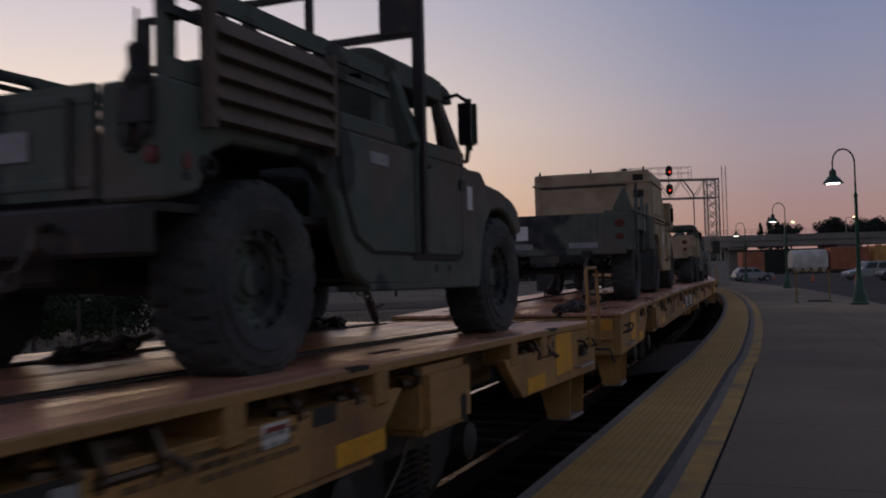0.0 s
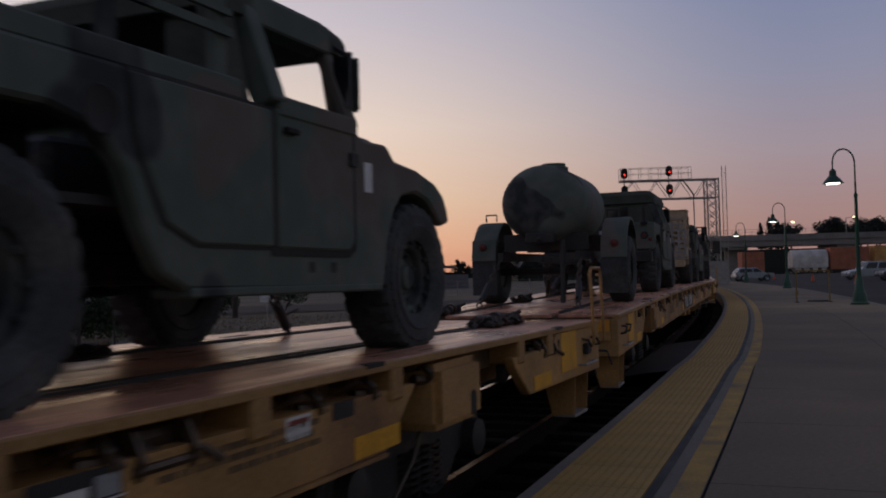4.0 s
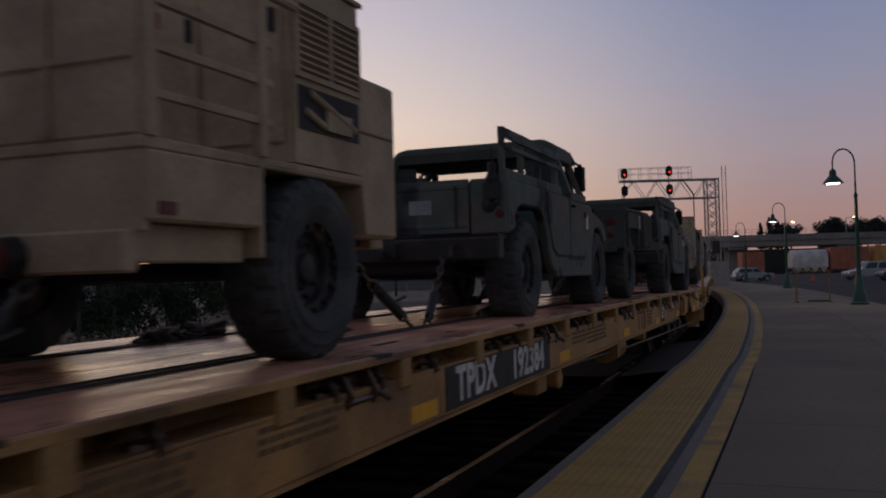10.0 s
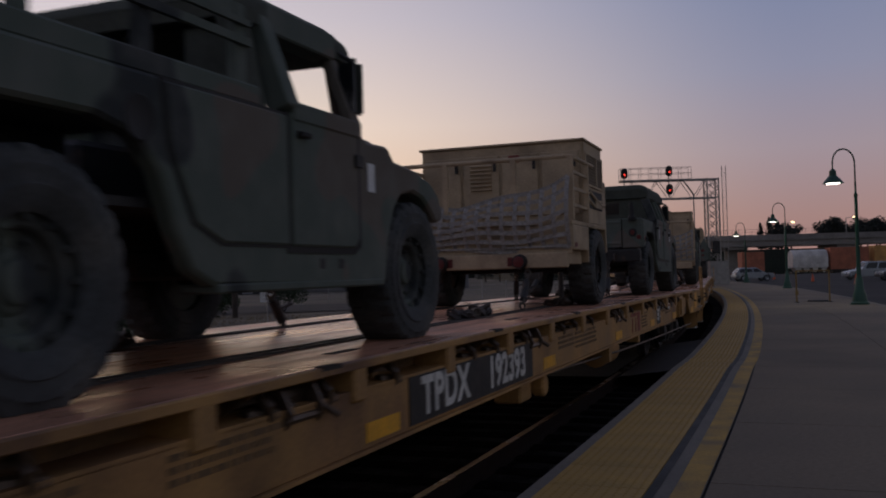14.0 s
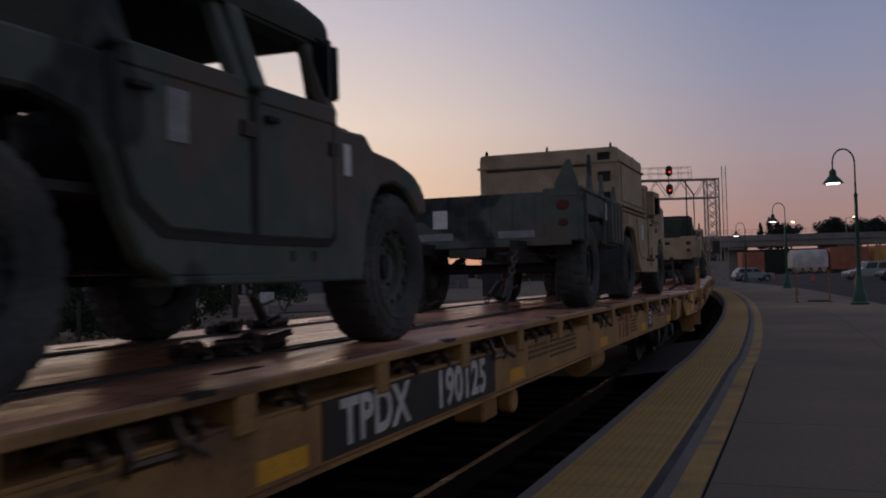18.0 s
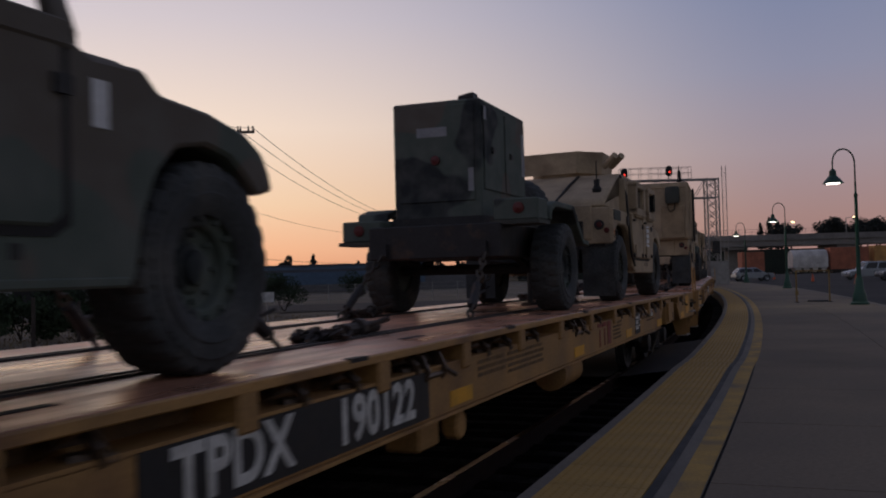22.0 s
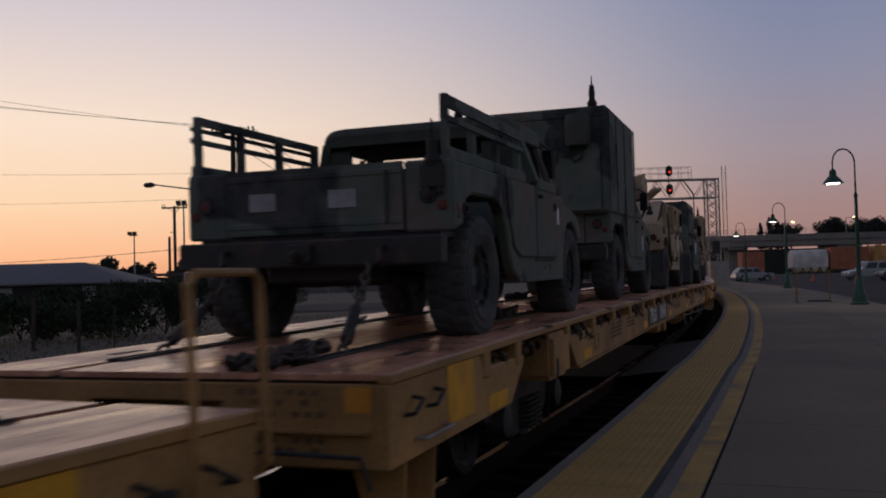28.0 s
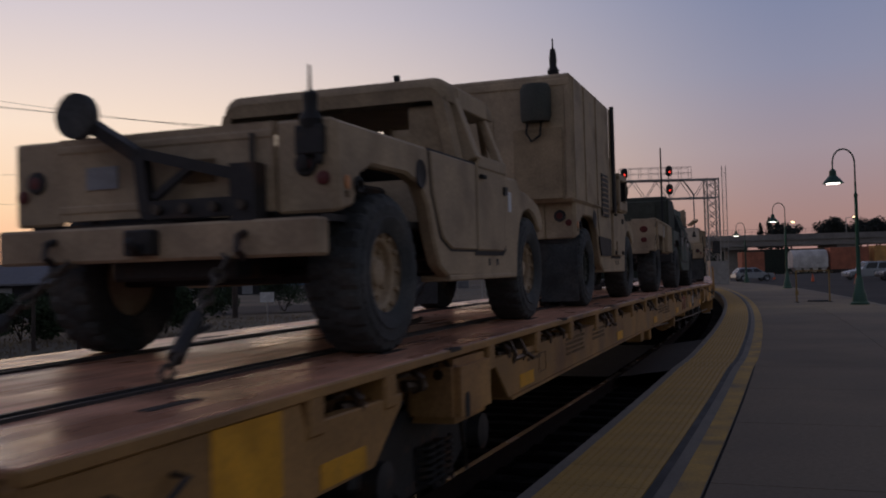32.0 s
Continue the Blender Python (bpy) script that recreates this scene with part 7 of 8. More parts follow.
def cargo_trailer(label, paint="camo", extra=""):
    v = thing("cargo_trailer", label, "trailer", "trailers on the train")
    rim = paint if paint != "tan" else "dark_steel"
    trailer_base(v, paint, rim)
    shape = [(-1.14, 0.78), (-1.14, 1.42), (1.28, 1.42), (1.28, 0.78), (0.54, 0.78), (0.54, 1.04), (0.44, 1.12), (-0.44, 1.12), (-0.54, 1.04), (-0.54, 0.78)]
    for sx in (-1, 1):
        part("side_panel", Build().slab(shape, 0, sx * 1.02, sx * 1.08), paint, v, bevel=0.014)
        part("top_rail", Build().box(*sorted((sx * 1.0, sx * 1.10)), -1.16, 1.30, 1.40, 1.45), paint, v, bevel=0.01)
        for k in range(4):
            part("side_rib", Build().box(*sorted((sx * 1.08, sx * 1.15)), 0.60 + k * 0.17, 0.68 + k * 0.17, 0.80, 1.39), paint, v, bevel=0.01)
        part("side_rib", Build().box(*sorted((sx * 1.08, sx * 1.115)), -0.76, -0.66, 0.80, 1.39), paint, v, bevel=0.01)
        part("wheel_well", Build().slab([(sx * 0.60, 0.74), (sx * 0.63, 0.74), (sx * 0.63, 1.10), (sx * 1.02, 1.10), (sx * 1.02, 1.13), (sx * 0.60, 1.13)], 1, -0.53, 0.53), "dark_steel", v)
        part("corner_panel", Build().box(*sorted((sx * 0.70, sx * 1.06)), -1.17, -1.13, 0.78, 1.44), paint, v, bevel=0.012)
        for z, r in ((1.22, 0.06), (1.0, 0.045)):
            part("tail_light", Build().lathe([(0.0, -1.20), (r, -1.195), (r + 0.01, -1.165)], 1, (sx * 0.90, 0, z), n=14), "red_lens", v, "dull red tail light")
        part("reflector", Build().lathe([(0.0, sx * 1.09), (0.04, sx * 1.088), (0.045, sx * 1.075)], 0, (0, 1.16, 1.28), n=12), "amber_lens", v)
        part("reflector", Build().lathe([(0.0, sx * 1.09), (0.04, sx * 1.088), (0.045, sx * 1.075)], 0, (0, -1.0, 1.30), n=12), "dark_steel", v)
        part("marker_plate", Build().box(*sorted((sx * 1.08, sx * 1.086)), -1.02, -0.94, 0.90, 1.08), "dark_steel", v)
    part("tailgate", Build().box(-0.70, 0.70, -1.18, -1.14, 0.80, 1.40), paint, v, bevel=0.01)
    for k in range(6):
        part("tailgate_rib", Build().box(-0.62 + k * 0.23, -0.54 + k * 0.23, -1.205, -1.18, 0.84, 1.36), paint, v, bevel=0.008)
    part("front_panel", Build().box(-1.03, 1.03, 1.22, 1.28, 0.80, 1.42), paint, v, bevel=0.01)
    part("floor", Build().box(-1.02, 1.02, -1.14, 1.24, 0.78, 0.83), "dark_steel", v)
    part("rear_beam", Build().box(-0.98, 0.98, -1.24, -1.12, 0.73, 0.81), paint, v, bevel=0.01)
    part("number_strip", Build().box(-0.30, 0.10, -1.26, -1.24, 0.62, 0.72), "tan_canvas" if paint == "tan" else "olive", v, "small plain plate under the tailgate")
    paper(v, -0.40, -1.206, 1.10, 0.16, 0.24, "paper", "rear")
    if paint == "tan":
        for x in (-0.44, -0.28, 0.21, 0.40):
            part("lashing_slot", Build().box(x - 0.06, x + 0.06, -1.215, -1.18, 1.18, 1.27), "black", v, "dark lashing slot in the tailgate", bevel=0.01)
            part("slot_bar", Build().rod((x, -1.225, 1.17), (x, -1.225, 1.28), 0.018, 6), "ratchet_steel", v)
        part("tailgate_lip", Build().box(-0.68, 0.68, -1.27, -1.18, 0.83, 0.87), paint, v, bevel=0.01)
        for k in range(4):
            paper(v, -0.22 + k * 0.09, -1.262, 0.67, 0.05, 0.05, "red_paint", "rear")
    else:
        for x in (-0.45, 0.42):
            paper(v, x, -1.206, 0.87, 0.38, 0.09, "grey_paint", "rear")
    paper(v, 1.086, 0.60, 1.24, 0.12, 0.24)
    for o in v.children:
        if not o.name.startswith(("wheel", "tyre", "axle", "spring", "tongue", "frame_rail", "landing", "lunette", "tie_down", "load_binder")) or o.name.startswith("wheel_well"):
            for q in o.data.vertices:
                q.co.z -= 0.04
                if q.co.y < -0.54:
                    q.co.y = -0.54 + (q.co.y + 0.54) * 0.40
                elif q.co.y > 0.54:
                    q.co.y = 0.54 + (q.co.y - 0.54) * 1.24
    spread(v, 1.095, 0.8, 0.86)
    if extra == "stakes":
        for x0, x1, tip, h in ((0.90, 1.16, 1.06, 0.36), (-1.18, -1.02, -1.17, 0.36)):
            part("stake", Build().slab([(x0, 1.22), (x0, 1.36), (tip - 0.02, 1.26 + h), (tip + 0.02, 1.26 + h), (x1, 1.36), (x1, 1.22)], 1, -0.80, -0.765), paint, v, "pointed upright stake board", bevel=0.006)
        for sx in (-1, 1):
            for y, w, h in ((-0.20, 0.20, 0.46), (0.47, 0.16, 0.30), (1.25, 0.20, 0.24)) if sx > 0 else ((0.40, 0.16, 0.20),):
                part("stake", Build().slab([(y - w / 2, 1.22), (y - w / 2, 1.30), (y - 0.02, 1.28 + h), (y + 0.02, 1.28 + h), (y + w / 2, 1.30), (y + w / 2, 1.22)], 0, sx * 1.14, sx * 1.18), paint, v, "pointed upright stake board", bevel=0.006)
    if extra in ("box", "low_box"):
        b = part("equipment_box", Build().slab([(-0.72, 0.78), (-0.72, 2.23), (0.20, 2.23), (0.24, 2.17), (0.24, 0.78)], 1, -0.48, 1.11), paint, v, "boxy equipment housing", bevel=0.015)
        for x in (-0.69, 0.05):
            part("vent", Build().box(x, x + 0.16, -0.49, -0.478, 1.80, 2.19), "black", b, "dark louvred vent")
        part("hatch", Build().box(-0.46, 0.0, -0.495, -0.478, 1.88, 2.16), paint, b, bevel=0.008)
        part("hatch_bead", Build().tube([(-0.60, -0.485, 1.34), (-0.58, -0.485, 1.52), (0.06, -0.485, 1.52), (0.12, -0.485, 1.34)], 0.010, 5), "dark_steel", b)
        part("side_panel", Build().box(0.24, 0.25, -0.30, 0.20, 1.82, 2.17), "grey_paint", b)
        paper(b, 0.245, 0.50, 1.66, 0.16, 0.26)
        part("brace", Build().bar((-0.02, -0.51, 2.17), (0.24, -0.51, 1.40), 0.05), paint, b)
        if extra == "low_box":
            for o in [b] + list(b.children):
                for q in o.data.vertices:
                    q.co.x = 0.05 + (q.co.x + 0.24) * 0.85
                    q.co.y = -0.49 + (q.co.y + 0.49) * 0.80
                    if q.co.z > 1.30:
                        q.co.z = 1.30 + (q.co.z - 1.30) * 0.62
    return v


def net(parent, cols, rows, fn, mat="webbing", w=0.035):
    """A cargo net of flat webbing over the surface fn(u, v)."""
    def strap(pts, across):
        b = Build()
        vs, fs = [], []
        for p in pts:
            p = Vector(p)
            vs += [p - across * (w / 2), p + across * (w / 2)]
        fs = [(2 * k, 2 * k + 1, 2 * k + 3, 2 * k + 2) for k in range(len(pts) - 1)]
        return b.add(vs, fs)
    for i in range(cols + 1):
        u = i / cols
        part("net_strap", strap([fn(u, k / 12) for k in range(13)], Vector((1, 0, 0))), mat, parent)
    for j in range(rows + 1):
        q = j / rows
        part("net_strap", strap([fn(k / 24, q) for k in range(25)], Vector((0, 0, 1))), mat, parent)


def generator_trailer(label, style="low_net", louvred=False):
    """Tan generator set on a trailer with a railed platform behind it."""
    v = thing("generator_trailer", label, "generator trailer", "trailers on the train")
    p = "tan"
    trailer_base(v, p, "dark_steel", tongue=2.4, wheel_x=0.97, rails=p)
    part("platform", Build().box(-1.10, 1.10, -1.36, 0.62, 0.945, 0.995), p, v, "railed steel platform", bevel=0.008)
    part("rear_skirt", Build().box(-1.09, 1.09, -1.35, -1.31, 0.62, 0.945), p, v, bevel=0.006)
    part("rear_beam", Build().box(-1.05, 1.05, -1.42, -1.33, 0.46, 0.63), p, v, bevel=0.012)
    part("underframe", Build().box(-0.72, 0.72, -1.31, 1.35, 0.62, 0.94), "dark_steel", v)
    part("tongue_step", Build().box(-0.80, 0.80, 1.30, 1.50, 0.60, 0.70), p, v, bevel=0.01)
    for x in (-0.46, 0.50):
        tl = part("tail_light", Build().lathe([(0.075, -1.50), (0.09, -1.41)], 1, (x, 0, 0.535), n=18), "dark_steel", v)
        part("lens", Build().lathe([(0.0, -1.515), (0.062, -1.508), (0.062, -1.495)], 1, (x, 0, 0.535), n=16), "red_lens", tl, "dull red lens")
        part("reflector", Build().box(x * 0.76 - 0.03, x * 0.76 + 0.03, -1.428, -1.418, 0.49, 0.59), "red_lens", v, "small red reflector")
    for sx in (-1, 1):
        part("side_locker", Build().box(*sorted((sx * 0.84, sx * 1.11)), -1.345, -0.53, 0.66, 0.943), p, v, "closed side locker", bevel=0.012)
        part("locker_rail", Build().box(*sorted((sx * 0.90, sx * 1.02)), -1.33, -0.55, 0.50, 0.66), p, v, bevel=0.008)
        part("fender", Build().slab([(-0.53, 0.52), (-0.53, 0.995), (0.60, 0.995), (0.64, 0.66), (0.60, 0.66), (0.565, 0.96), (-0.495, 0.96), (-0.50, 0.52)], 0, sx * 0.74, sx * 1.105), p, v, bevel=0.006)
        part("side_marker", Build().box(*sorted((sx * 1.11, sx * 1.122)), -1.28, -1.18, 0.69, 0.74), "red_lens", v)
    top = 1.91 if style == "mid_net" else 2.03
    body = part("generator", Build().box(-1.08, 1.05, -0.12, 0.68, 0.997, top), p, v, "boxy tan generator housing", bevel=0.022, segments=2)
    hood = part("hood", Build().box(-0.96, 0.96, 0.69, 1.38, 0.66, 1.66), p, v, "lower front radiator housing", bevel=0.02)
    for x in (-0.964, 0.958):
        # seam drawn as a strip in the shaded tan
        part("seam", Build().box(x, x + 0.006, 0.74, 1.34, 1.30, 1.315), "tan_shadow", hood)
    part("roof_lip", Build().box(-1.10, 1.07, -0.14, 0.70, top - 0.015, top + 0.015), p, body, bevel=0.006)
    part("exhaust_cap", Build().slab([(0.30, top + 0.01), (0.31, top + 0.05), (0.46, top + 0.07), (0.50, top + 0.01)], 1, 0.10, 0.25), "dark_steel", body)
    for k in range(4):
        x = -0.765 + k * 0.51
        d = part("rear_door", Build().box(x - 0.235, x + 0.235, -0.138, -0.12, 1.12, 1.90), p, body, "closed access door", bevel=0.008)
        part("door_latch", Build().box(x + 0.17, x + 0.20, -0.16, -0.136, 1.70, 1.82), "dark_steel", d)
        if k == 1:
            for j in range(7):
                part("louvre", Build().slab([(-0.136, 1.46 + j * 0.05), (-0.158, 1.47 + j * 0.05), (-0.136, 1.495 + j * 0.05)], 0, x - 0.14, x + 0.14), p, d)
    paper(body, 0.18, -0.139, 1.84, 0.14, 0.09, "red_paint", "rear")
    for sx in (-1, 1):
        out = lambda a, b: sorted((sx * a, sx * b))
        for y0, y1 in ((-0.06, 0.27), (0.31, 0.63)):
            # shade inside the grille is painted as a darker tan plate
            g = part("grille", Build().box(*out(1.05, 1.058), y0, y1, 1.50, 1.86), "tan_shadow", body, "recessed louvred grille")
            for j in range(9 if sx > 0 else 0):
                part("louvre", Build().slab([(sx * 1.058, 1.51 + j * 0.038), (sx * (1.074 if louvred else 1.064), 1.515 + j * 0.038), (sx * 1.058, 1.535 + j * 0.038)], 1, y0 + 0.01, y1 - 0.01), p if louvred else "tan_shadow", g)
        part("grille_rim", Build().box(*out(1.05, 1.068), -0.09, -0.06, 1.47, 1.89).box(*out(1.05, 1.068), 0.27, 0.31, 1.47, 1.89).box(*out(1.05, 1.068), 0.63, 0.66, 1.47, 1.89)
             .box(*out(1.05, 1.067), -0.06, 0.63, 1.47, 1.50).box(*out(1.05, 1.067), -0.06, 0.63, 1.86, 1.89), p, body)
        part("control_recess", Build().box(*out(1.05, 1.057), -0.06, 0.64, 1.20, 1.43), "black", body, "dark open control recess")
        part("control_bar", Build().rod((sx * 1.06, 0.05, 1.40), (sx * 1.06, 0.58, 1.26), 0.022).box(*out(1.057, 1.075), 0.22, 0.52, 1.22, 1.33).rod((sx * 1.06, 0.0, 1.30), (sx * 1.06, 0.2, 1.24), 0.02), p, body)
    for o in [body] + list(body.children_recursive) if style in ("low_net", "mid_net") else ():
        for q in o.data.vertices:
            if q.co.y < 0.30:
                q.co.y -= (0.32 if style == "low_net" else 0.08) * (0.30 - q.co.y) / 0.42
    # rails round the platform
    high = {"bare": 1.80, "low_net": 1.72}.get(style, 1.71)
    rail = part("guard_rail", Build().tube([(-1.09, -0.14, high), (-1.09, -1.26, high), (-1.03, -1.32, high), (1.03, -1.32, high), (1.09, -1.26, high), (1.09, -0.14, high)], 0.026, 8), p, v, "tan steel guard rail")
    for x in (-1.09, 1.09):
        for y in (-1.315, -0.50):
            part("post", Build().box(x - 0.03, x + 0.03, y - 0.03, y + 0.03, 0.995, high), p, rail)
        for z in (1.17, 1.36, 1.55):
            part("rung", Build().bar((x, -1.30, z), (x, -0.40, z), 0.035), p, rail)
    if style != "bare":
        for x in (-0.42, 0.42):
            part("post", Build().box(x - 0.032, x + 0.032, -1.345, -1.295, 0.995, high), p, rail)
    if style == "bare":
        part("rear_panel", Build().box(-1.08, 1.08, -1.36, -1.33, 1.0, 1.80), p, v, "flat tan panel closing the rear", bevel=0.008)
        for z in (1.30, 1.64):
            part("panel_rib", Build().box(-1.06, 1.06, -1.375, -1.36, z, z + 0.03), p, v)
        for x in (-0.5, 0.1, 0.62):
            part("panel_rib", Build().box(x, x + 0.03, -1.373, -1.36, 1.02, 1.78), p, v)
        paper(v, 0.18, -1.374, 1.70, 0.16, 0.10, "red_paint", "rear")
    if style in ("low_net", "mid_net"):
        n = part("cargo_net", Build().bar((-1.05, -1.38, 0.70), (1.05, -1.38, 0.70), 0.02), "webbing", v, "sagging pale cargo net")

        def drape(u, q):
            if style == "mid_net":
                edge = 0.98 + 0.62 * max(0.0, 1 - abs(u - 0.50) / 0.26) ** 0.8 + 0.50 * max(0.0, (u - 0.62) / 0.38) ** 0.7 - 0.06 * math.sin(9 * u)
            else:
                edge = 1.17 + 0.36 * max(0.0, (u - 0.42) / 0.58) ** 1.6 + 0.20 * max(0.0, (0.38 - u) / 0.38) - 0.05 * math.sin(9 * u)
            return (-1.07 + 2.14 * u, -1.36 - 0.12 * math.sin(math.pi * q) - 0.02 * math.sin(14 * u), 0.68 + (edge - 0.68) * (1 - q) + 0.02 * math.sin(11 * u + 4 * q))
        net(n, 14, 6, drape, w=0.05)
    if style == "full_net":
        n = part("cargo_net", Build().bar((-1.05, -1.37, 1.74), (1.05, -1.37, 1.74), 0.02), "webbing", v, "cargo net hung over the whole rail")

        def hang(u, q):
            return (-1.09 + 2.18 * u, -1.37 - 0.05 * math.sin(5 * u + 3 * q), 1.75 - 1.02 * q - 0.03 * math.sin(8 * u))
        net(n, 13, 7, hang, w=0.055)
        part("packed_load", Build().box(-1.0, 0.95, -1.25, -0.47, 0.997, 1.62), "tan_canvas", v, "canvas-wrapped load behind the net", bevel=0.12, segments=3)
    return v


def spread(v, wide, z0, high):
    """True the body's width and height up, leaving the running gear."""
    seen = set()
    for o in v.children_recursive:
        if o.name.startswith(("wheel", "tyre", "rim", "axle", "spring", "tongue", "frame_rail", "landing", "lunette", "tie_down", "load_binder")) and not o.name.startswith("wheel_well"):
            continue
        if o.data.name in seen:
            continue
        seen.add(o.data.name)
        for q in o.data.vertices:
            q.co.x *= wide
            if q.co.z > z0:
                q.co.z = z0 + (q.co.z - z0) * high


def dark_generator(label):
    """Tall generator box on a camouflaged trailer."""
    v = thing("generator_trailer", label, "generator trailer", "trailers on the train")
    p = "camo"
    trailer_base(v, p, p, tongue=2.3, wheel_x=0.96)
    part("bed", Build().box(-0.72, 0.72, -1.15, 0.62, 0.58, 0.92), "dark_steel", v, bevel=0.012)
    part("front_frame", Build().box(-0.72, 0.72, 0.62, 1.2, 0.46, 0.53), "dark_steel", v)
    box = part("generator", Build().box(-0.57, 0.42, -0.80, 0.82, 0.96, 2.25), p, v, "tall camouflaged generator housing", bevel=0.02)
    part("skid", Build().box(-0.59, 0.44, -0.82, 0.84, 0.92, 1.02), "dark_steel", v)
    part("exhaust_cap", Build().slab([(0.10, 2.24), (0.12, 2.32), (0.28, 2.35), (0.30, 2.24)], 1, -0.62, -0.46), "dark_steel", box)
    part("rear_door", Build().box(-0.50, 0.35, -0.815, -0.80, 1.18, 2.20), p, box, bevel=0.008)
    paper(box, -0.12, -0.815, 1.92, 0.34, 0.10, "grey_paint", "rear")
    paper(box, 0.31, -0.815, 1.40, 0.06, 0.24, "grey_paint", "rear")
    part("knob", Build().lathe([(0.0, -0.85), (0.05, -0.84), (0.05, -0.81)], 1, (-0.08, 0, 1.62), n=12), "red_lens", box)
    for y0, y1, z0, z1 in ((-0.72, -0.04, 1.30, 2.18), (0.02, 0.74, 1.30, 2.18)):
        part("side_door", Build().box(0.42, 0.435, y0, y1, z0, z1), p, box, bevel=0.008)
    paper(box, 0.436, -0.70, 2.10, 0.08, 0.14, "grey_paint")
    paper(box, 0.436, 0.68, 1.80, 0.12, 0.50, "grey_paint")
    for y in (-0.5, 0.15):
        part("latch", Build().box(0.435, 0.46, y, y + 0.06, 1.70, 1.76), "dark_steel", box)
    for sx in (-1, 1):
        drop = 0.16 if sx < 0 else 0.0
        part("fender", Build().slab([(-0.66, 0.96), (-0.62, 1.10), (-0.40, 1.16), (0.42, 1.16), (0.60, 1.02), (0.86, 0.80), (1.15, 0.78), (1.15, 0.72), (0.84, 0.74), (0.56, 0.96), (0.38, 1.10), (-0.38, 1.10), (-0.56, 1.04), (-0.60, 0.94)], 0, sx * 0.74, sx * 1.10), p, v, "angular fender", bevel=0.01)
        part("step_box", Build().box(*sorted((sx * 0.62, sx * 1.08)), -1.05, -0.68, 0.94 - drop, 1.16 - drop), p, v, bevel=0.015)
        part("tail_light", Build().lathe([(0.0, -1.08), (0.055, -1.07), (0.06, -1.05)], 1, (sx * 0.88, 0, 1.06 - drop), n=12), "red_lens", v)
        part("step_lip", Build().box(*sorted((sx * 0.60, sx * 1.10)), -1.10, -0.66, 0.90 - drop, 0.94 - drop), "olive", v)
    spread(v, 1.0, 0.98, 1.0)
    return v


def tank_trailer(label):
    v = thing("tank_trailer", label, "tank trailer", "trailers on the train")
    p = "camo"
    trailer_base(v, p, p, tongue=2.5, wheel_x=0.96)
    rings = []
    for y, k in ((-1.02, 0.55), (-0.98, 0.80), (-0.90, 0.93), (-0.80, 1.0), (0.9, 1.0), (1.0, 0.93), (1.08, 0.80), (1.12, 0.55)):
        rings.append([(0.60 * k * math.cos(a), y, 1.42 + 0.55 * k * math.sin(a)) for a in [2 * math.pi * i / 32 for i in range(32)]])
    tank = part("tank", Build().loft(rings), p, v, "dark oval water tank", angle=40)
    part("manhole", Build().lathe([(0.22, 1.92), (0.22, 2.0), (0.18, 2.02), (0.18, 2.06), (0.0, 2.08)], 2, (0, 0.0, 0), n=18), p, tank)
    part("cradle", Build().box(-0.6, 0.6, -0.75, -0.65, 0.76, 1.0).box(-0.6, 0.6, 0.65, 0.75, 0.76, 1.0), "dark_steel", v)
    part("outlet", Build().box(-0.2, 0.2, -1.12, -0.9, 0.86, 1.0).rod((0, -1.0, 0.95), (0, -1.18, 0.90), 0.035), "dark_steel", v, bevel=0.02)
    for sx in (-1, 1):
        arc = [(0.62 * math.cos(a), 0.62 + 0.60 * math.sin(a)) for a in [math.pi * (0.06 + 0.88 * k / 10) for k in range(11)]]
        inn = [(0.58 * math.cos(a), 0.62 + 0.56 * math.sin(a)) for a in [math.pi * (0.06 + 0.88 * k / 10) for k in range(11)]]
        part("fender", Build().slab(arc + inn[::-1], 0, sx * 0.76, sx * 1.12), p, v, "rounded fender")
        part("tail_light", Build().lathe([(0.0, -0.68), (0.05, -0.67), (0.055, -0.64)], 1, (sx * 0.95, 0, 0.84), n=12), "red_lens", v)
        part("hand_rail", Build().tube([(sx * 0.82, -0.3, 1.22), (sx * 0.82, -0.3, 1.32), (sx * 0.98, -0.3, 1.32), (sx * 0.98, -0.3, 1.22)], 0.014, 5), "dark_steel", v)
    for sx in (-1, 1):
        part("mudflap", Build().box(*sorted((sx * 0.76, sx * 1.12)), -0.64, -0.62, 0.14, 0.66), "rubber", v, "black rubber mudflap")
        part("fender_plate", Build().slab([(-0.66, 0.64), (-0.60, 0.94), (-0.56, 0.94), (-0.62, 0.64)], 0, sx * 0.76, sx * 1.12), p, v)
    part("rear_leg", Build().rod((0.3, -1.0, 0.9), (0.3, -1.1, 0.03), 0.035), "dark_steel", v)
    return v


# ---- set the loads on the cars ----
slat_truck = cargo_humvee("dark camouflaged pickup with slatted bed sides on the flatcar", rack="slats", seed=1)
rack_truck = cargo_humvee("dark camouflaged pickup with low bed racks on the flatcar", rack="low", seed=2)
open_truck = cargo_humvee("camouflaged pickup with an open doorway and side boards", rack="board", doors=False, seed=3)
high_truck = cargo_humvee("camouflaged pickup with a tall rack behind its cab", rack="high", doors=False, seed=4)
tan_open = cargo_humvee("sand-coloured pickup with an open doorway on the flatcar", "tan", "tan_canvas", doors=False, rim="olive", seed=5)
tan_pickup = cargo_humvee("sand-coloured pickup with a swing arm on its tailgate", "tan", "tan_canvas", rim="tan", seed=6)
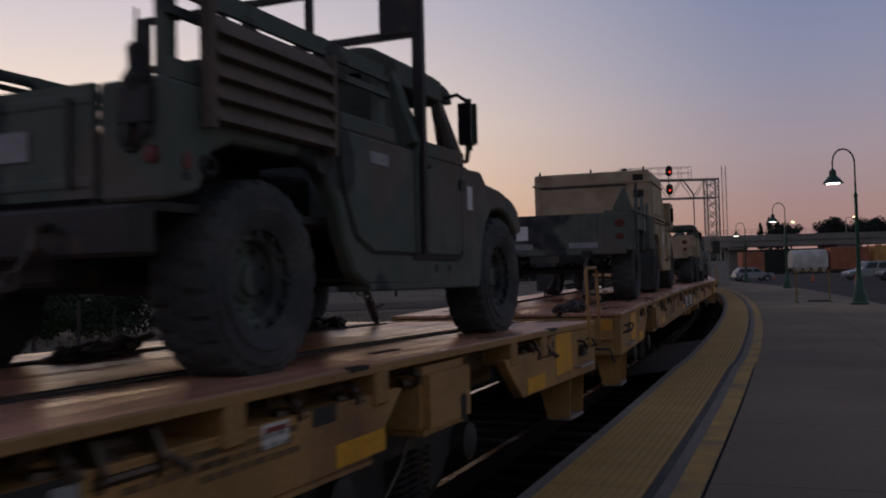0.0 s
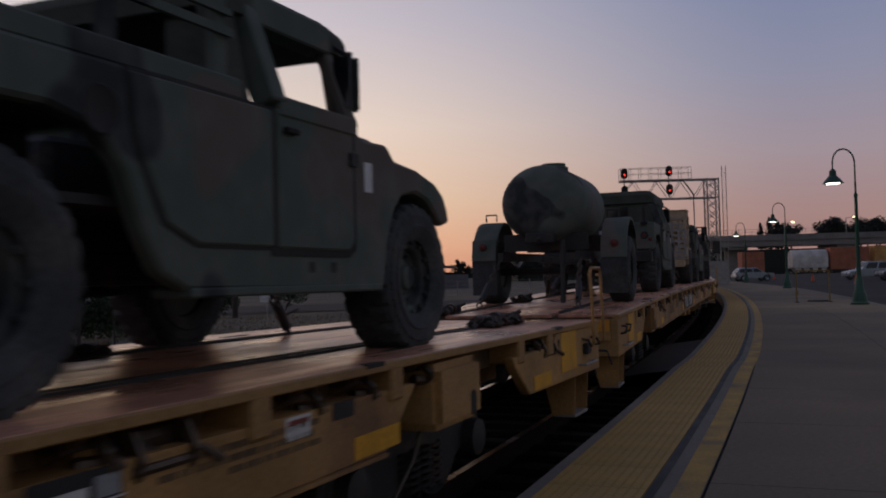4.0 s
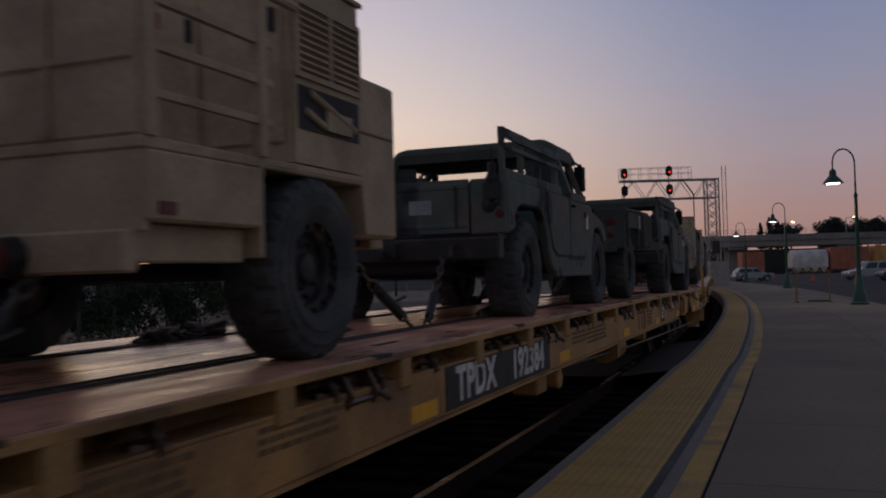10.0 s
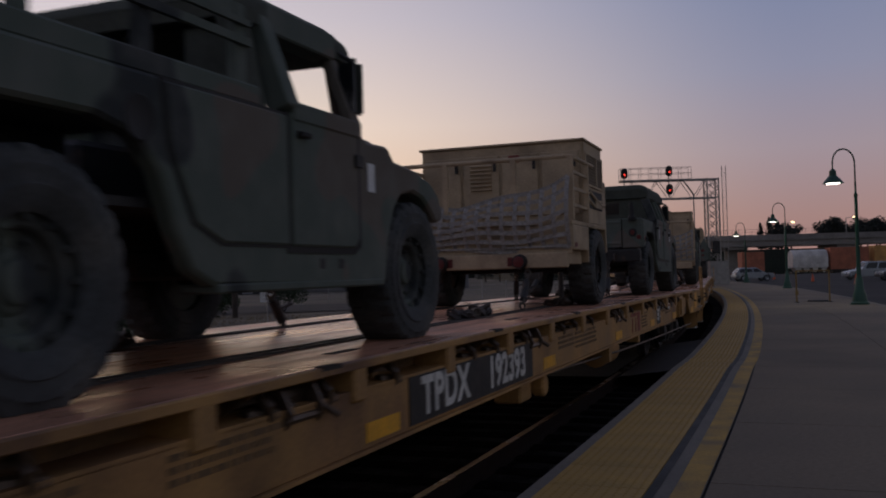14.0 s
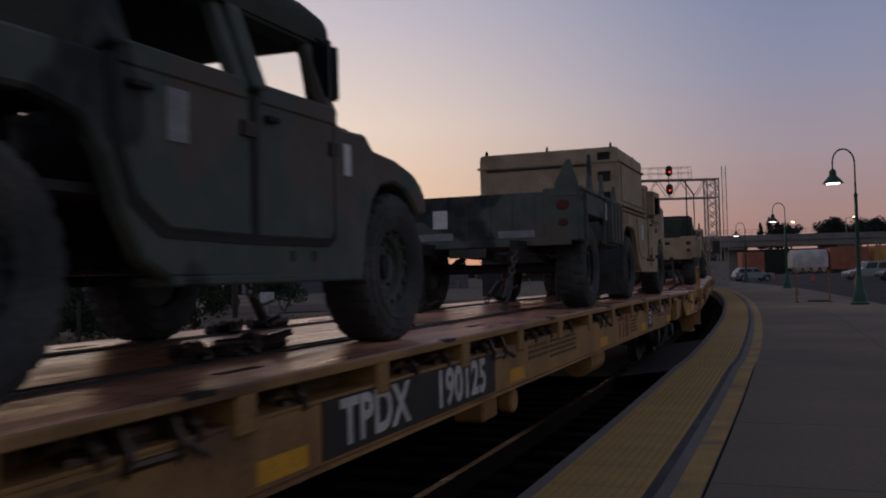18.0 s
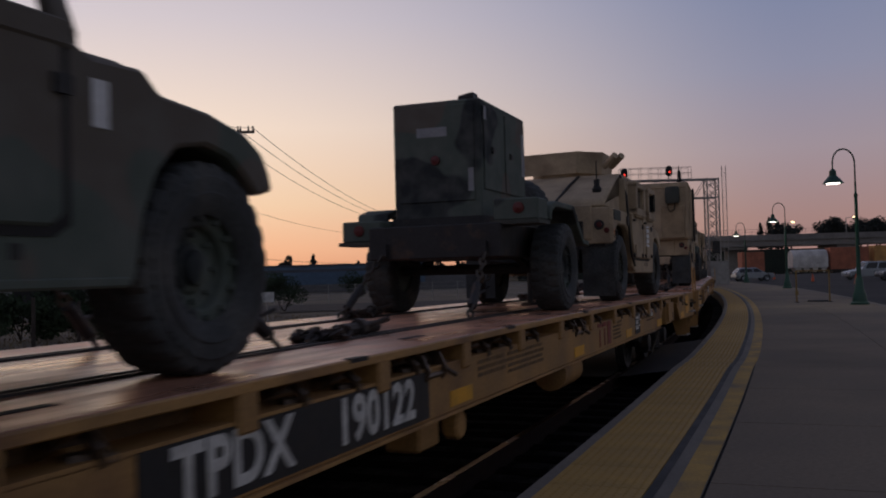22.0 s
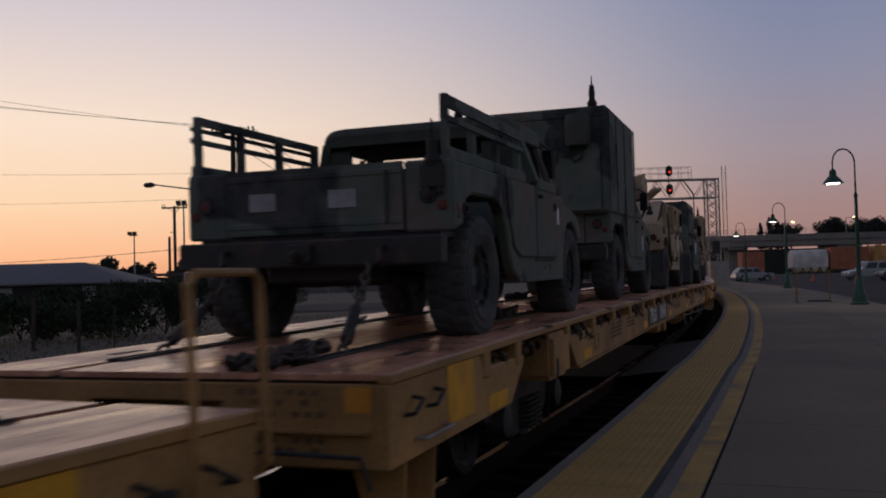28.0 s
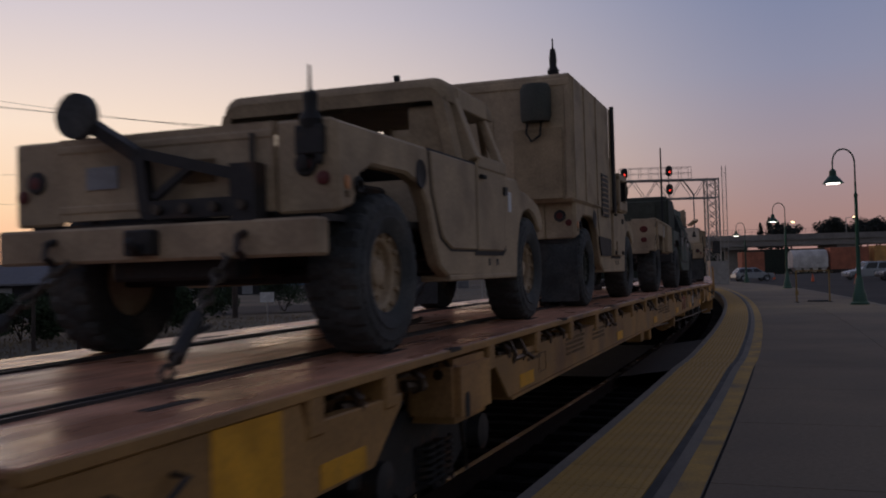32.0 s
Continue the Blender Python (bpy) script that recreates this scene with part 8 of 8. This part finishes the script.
arm = part("swing_arm", Build().bar((-0.07, -0.80, 1.15), (-0.44, -0.84, 1.39), 0.07).bar((-0.07, -0.80, 1.17), (0.53, -0.80, 1.02), 0.06).bar((-0.07, -0.80, 1.17), (-0.03, -0.80, 0.84), 0.07)
           .bar((0.02, -0.80, 0.92), (0.26, -0.80, 1.08), 0.04).box(-0.06, 0.58, -0.83, -0.77, 0.80, 0.90).box(0.53, 0.68, -0.86, -0.74, 0.76, 1.07), "dark_steel", tan_pickup, "dark swing-out carrier arm")
for x in (0.06, 0.24, 0.42, 0.605):
    part("arm_bolt", Build().rod((x, -0.83, 0.85), (x, -0.865 if x < 0.5 else -0.885, 0.85), 0.028, 8), "chain_steel", arm)
part("arm_disc", Build().lathe([(0.0, -0.90), (0.13, -0.89), (0.13, -0.83), (0.0, -0.82)], 1, (-0.45, 0, 1.40), n=16), "rubber", arm, "round black pad")
four_truck = troop_humvee("dark camouflaged four-door truck under a full canvas top")
tarp_truck = troop_humvee("dark four-door truck with a high canvas cargo cover", tarp=True)
tan_shelter = shelter_humvee("sand-coloured truck carrying a low equipment shelter")
tan_tall = shelter_humvee("sand-coloured truck carrying a tall equipment shelter", tall=True)
dark_tall = shelter_humvee("camouflaged truck carrying a tall equipment shelter", "camo", tall=True, mudflap=False)
dark_shelter = shelter_humvee("dark camouflaged truck carrying a low equipment shelter", "camo", vents=False)
shield_truck = armored_humvee("sand-coloured armored truck with a shielded roof turret")
gun_truck = armored_humvee("sand-coloured armored truck with a weapon mount on its roof", turret="gun")
stake_trailer = cargo_trailer("dark camouflaged trailer with pointed upright stakes", "camo", "stakes")
box_trailer = cargo_trailer("sand-coloured trailer with a tall boxy unit inside", "tan", "box")
low_box_trailer = cargo_trailer("sand-coloured trailer with a low boxy unit inside", "tan", "low_box")
plain_trailer = cargo_trailer("dark green empty cargo trailer on the flatcar", "olive")
net_generator = generator_trailer("tan generator trailer with a sagging cargo net")
mid_generator = generator_trailer("tan generator trailer with posts and a loose net", "mid_net")
full_generator = generator_trailer("tan generator trailer wrapped in a cargo net", "full_net")
bare_generator = generator_trailer("tan generator trailer with a closed rear panel", "bare", louvred=True)
camo_generator = dark_generator("camouflaged trailer carrying a tall boxy generator")
tank = tank_trailer("camouflaged water tank trailer with rounded fenders")
window = part("rear_window", Build().pane_frame(-0.35, -0.04, 1.88, 2.24, -0.31, -0.08, 1.92, 2.20, -0.835, -0.80), "safety_yellow", dark_tall, "small window in a bright yellow frame", bevel=0.004)
part("pane", Build().box(-0.31, -0.08, -0.822, -0.805, 1.92, 2.20), "paper", window, "pale window pane")
for z in (2.22, 1.95):
    paper(dark_tall, -1.04, -0.815, z, 0.10, 0.13, "paper", "rear")
paper(dark_tall, -0.14, -0.815, 1.34, 0.24, 0.06, "grey_paint", "rear")

USED = set()


def put(master_ob, i, y, x=0.0, pitch=0.0):
    ob = master_ob
    if master_ob.name in USED:
        ob = copy_thing(master_ob, Matrix())
    USED.add(master_ob.name)
    return load(ob, i, y, x, 0.0, pitch)


put(slat_truck, 0, 21.88)
put(stake_trailer, 1, 3.73)
put(tan_shelter, 1, 7.22)
put(low_box_trailer, 1, 16.63, pitch=-1)
put(rack_truck, 1, 20.12)
put(tank, 2, 3.43)
put(four_truck, 2, 7.72)
put(full_generator, 2, 16.18)
put(open_truck, 2, 20.36)
put(high_truck, 3, 2.56, x=0.1)
put(bare_generator, 3, 8.88)
put(rack_truck, 3, 13.14)
put(plain_trailer, 3, 18.57, pitch=1)
put(rack_truck, 3, 21.92, x=0.16)
put(mid_generator, 4, 3.22)
put(rack_truck, 4, 7.60)
put(net_generator, 4, 16.76)
put(four_truck, 4, 21.42)
put(net_generator, 5, 3.82)
put(four_truck, 5, 8.32)
put(stake_trailer, 5, 16.80, x=0.10, pitch=-1)
put(tan_shelter, 5, 20.27)
put(box_trailer, 6, 4.33, pitch=-1)
put(tarp_truck, 6, 7.62)
put(camo_generator, 6, 17.33)
put(shield_truck, 6, 20.76)
put(tan_tall, 7, 3.83)
put(camo_generator, 7, 11.59)
put(gun_truck, 7, 15.12)
put(tan_open, 7, 21.50)
put(rack_truck, 8, 2.58)
put(dark_tall, 8, 9.20)
put(gun_truck, 8, 15.54)
put(dark_shelter, 8, 21.85)
put(tan_pickup, 9, 3.16)
put(tan_tall, 9, 9.22)
put(box_trailer, 9, 15.72, pitch=-1)
put(tarp_truck, 9, 19.82)
put(gun_truck, 10, 2.92)
put(four_truck, 10, 9.42)
for i, car in enumerate(CARS):
    rngC = random.Random(40 + i)
    for k in range(9):
        loose_chain(car, rngC.choice((-0.72, -0.60, 0.58, 0.70)), 1.1 + k * 3.05 + rngC.uniform(-0.6, 0.6), 900 + 10 * i + k, rngC.uniform(0.20, 0.36))


# ---- what moves: the train rolls past, cars and loads along the curve of the track ----
def motions():
    for car, s0 in zip(CARS, CAR_START):
        walk(car, [(t, car_pose(s0 - run(t))) for t in TIMES])
    for load, i, local in LOADS:
        walk(load, [(t, car_pose(CAR_START[i] - run(t)) @ local) for t in TIMES])
    spin = [k / 15 for k in range(481)]
    for car in CARS:
        for b in [o for o in car.children if o.name.startswith("bogie")]:
            for w in [o for o in b.children if o.name.startswith("wheelset")]:
                at = w.matrix_basis.translation.copy()
                walk(w, [(t, pose(at.x, at.y, at.z, math.degrees(run(t) / 0.42), 0, 0)) for t in spin])


motions()
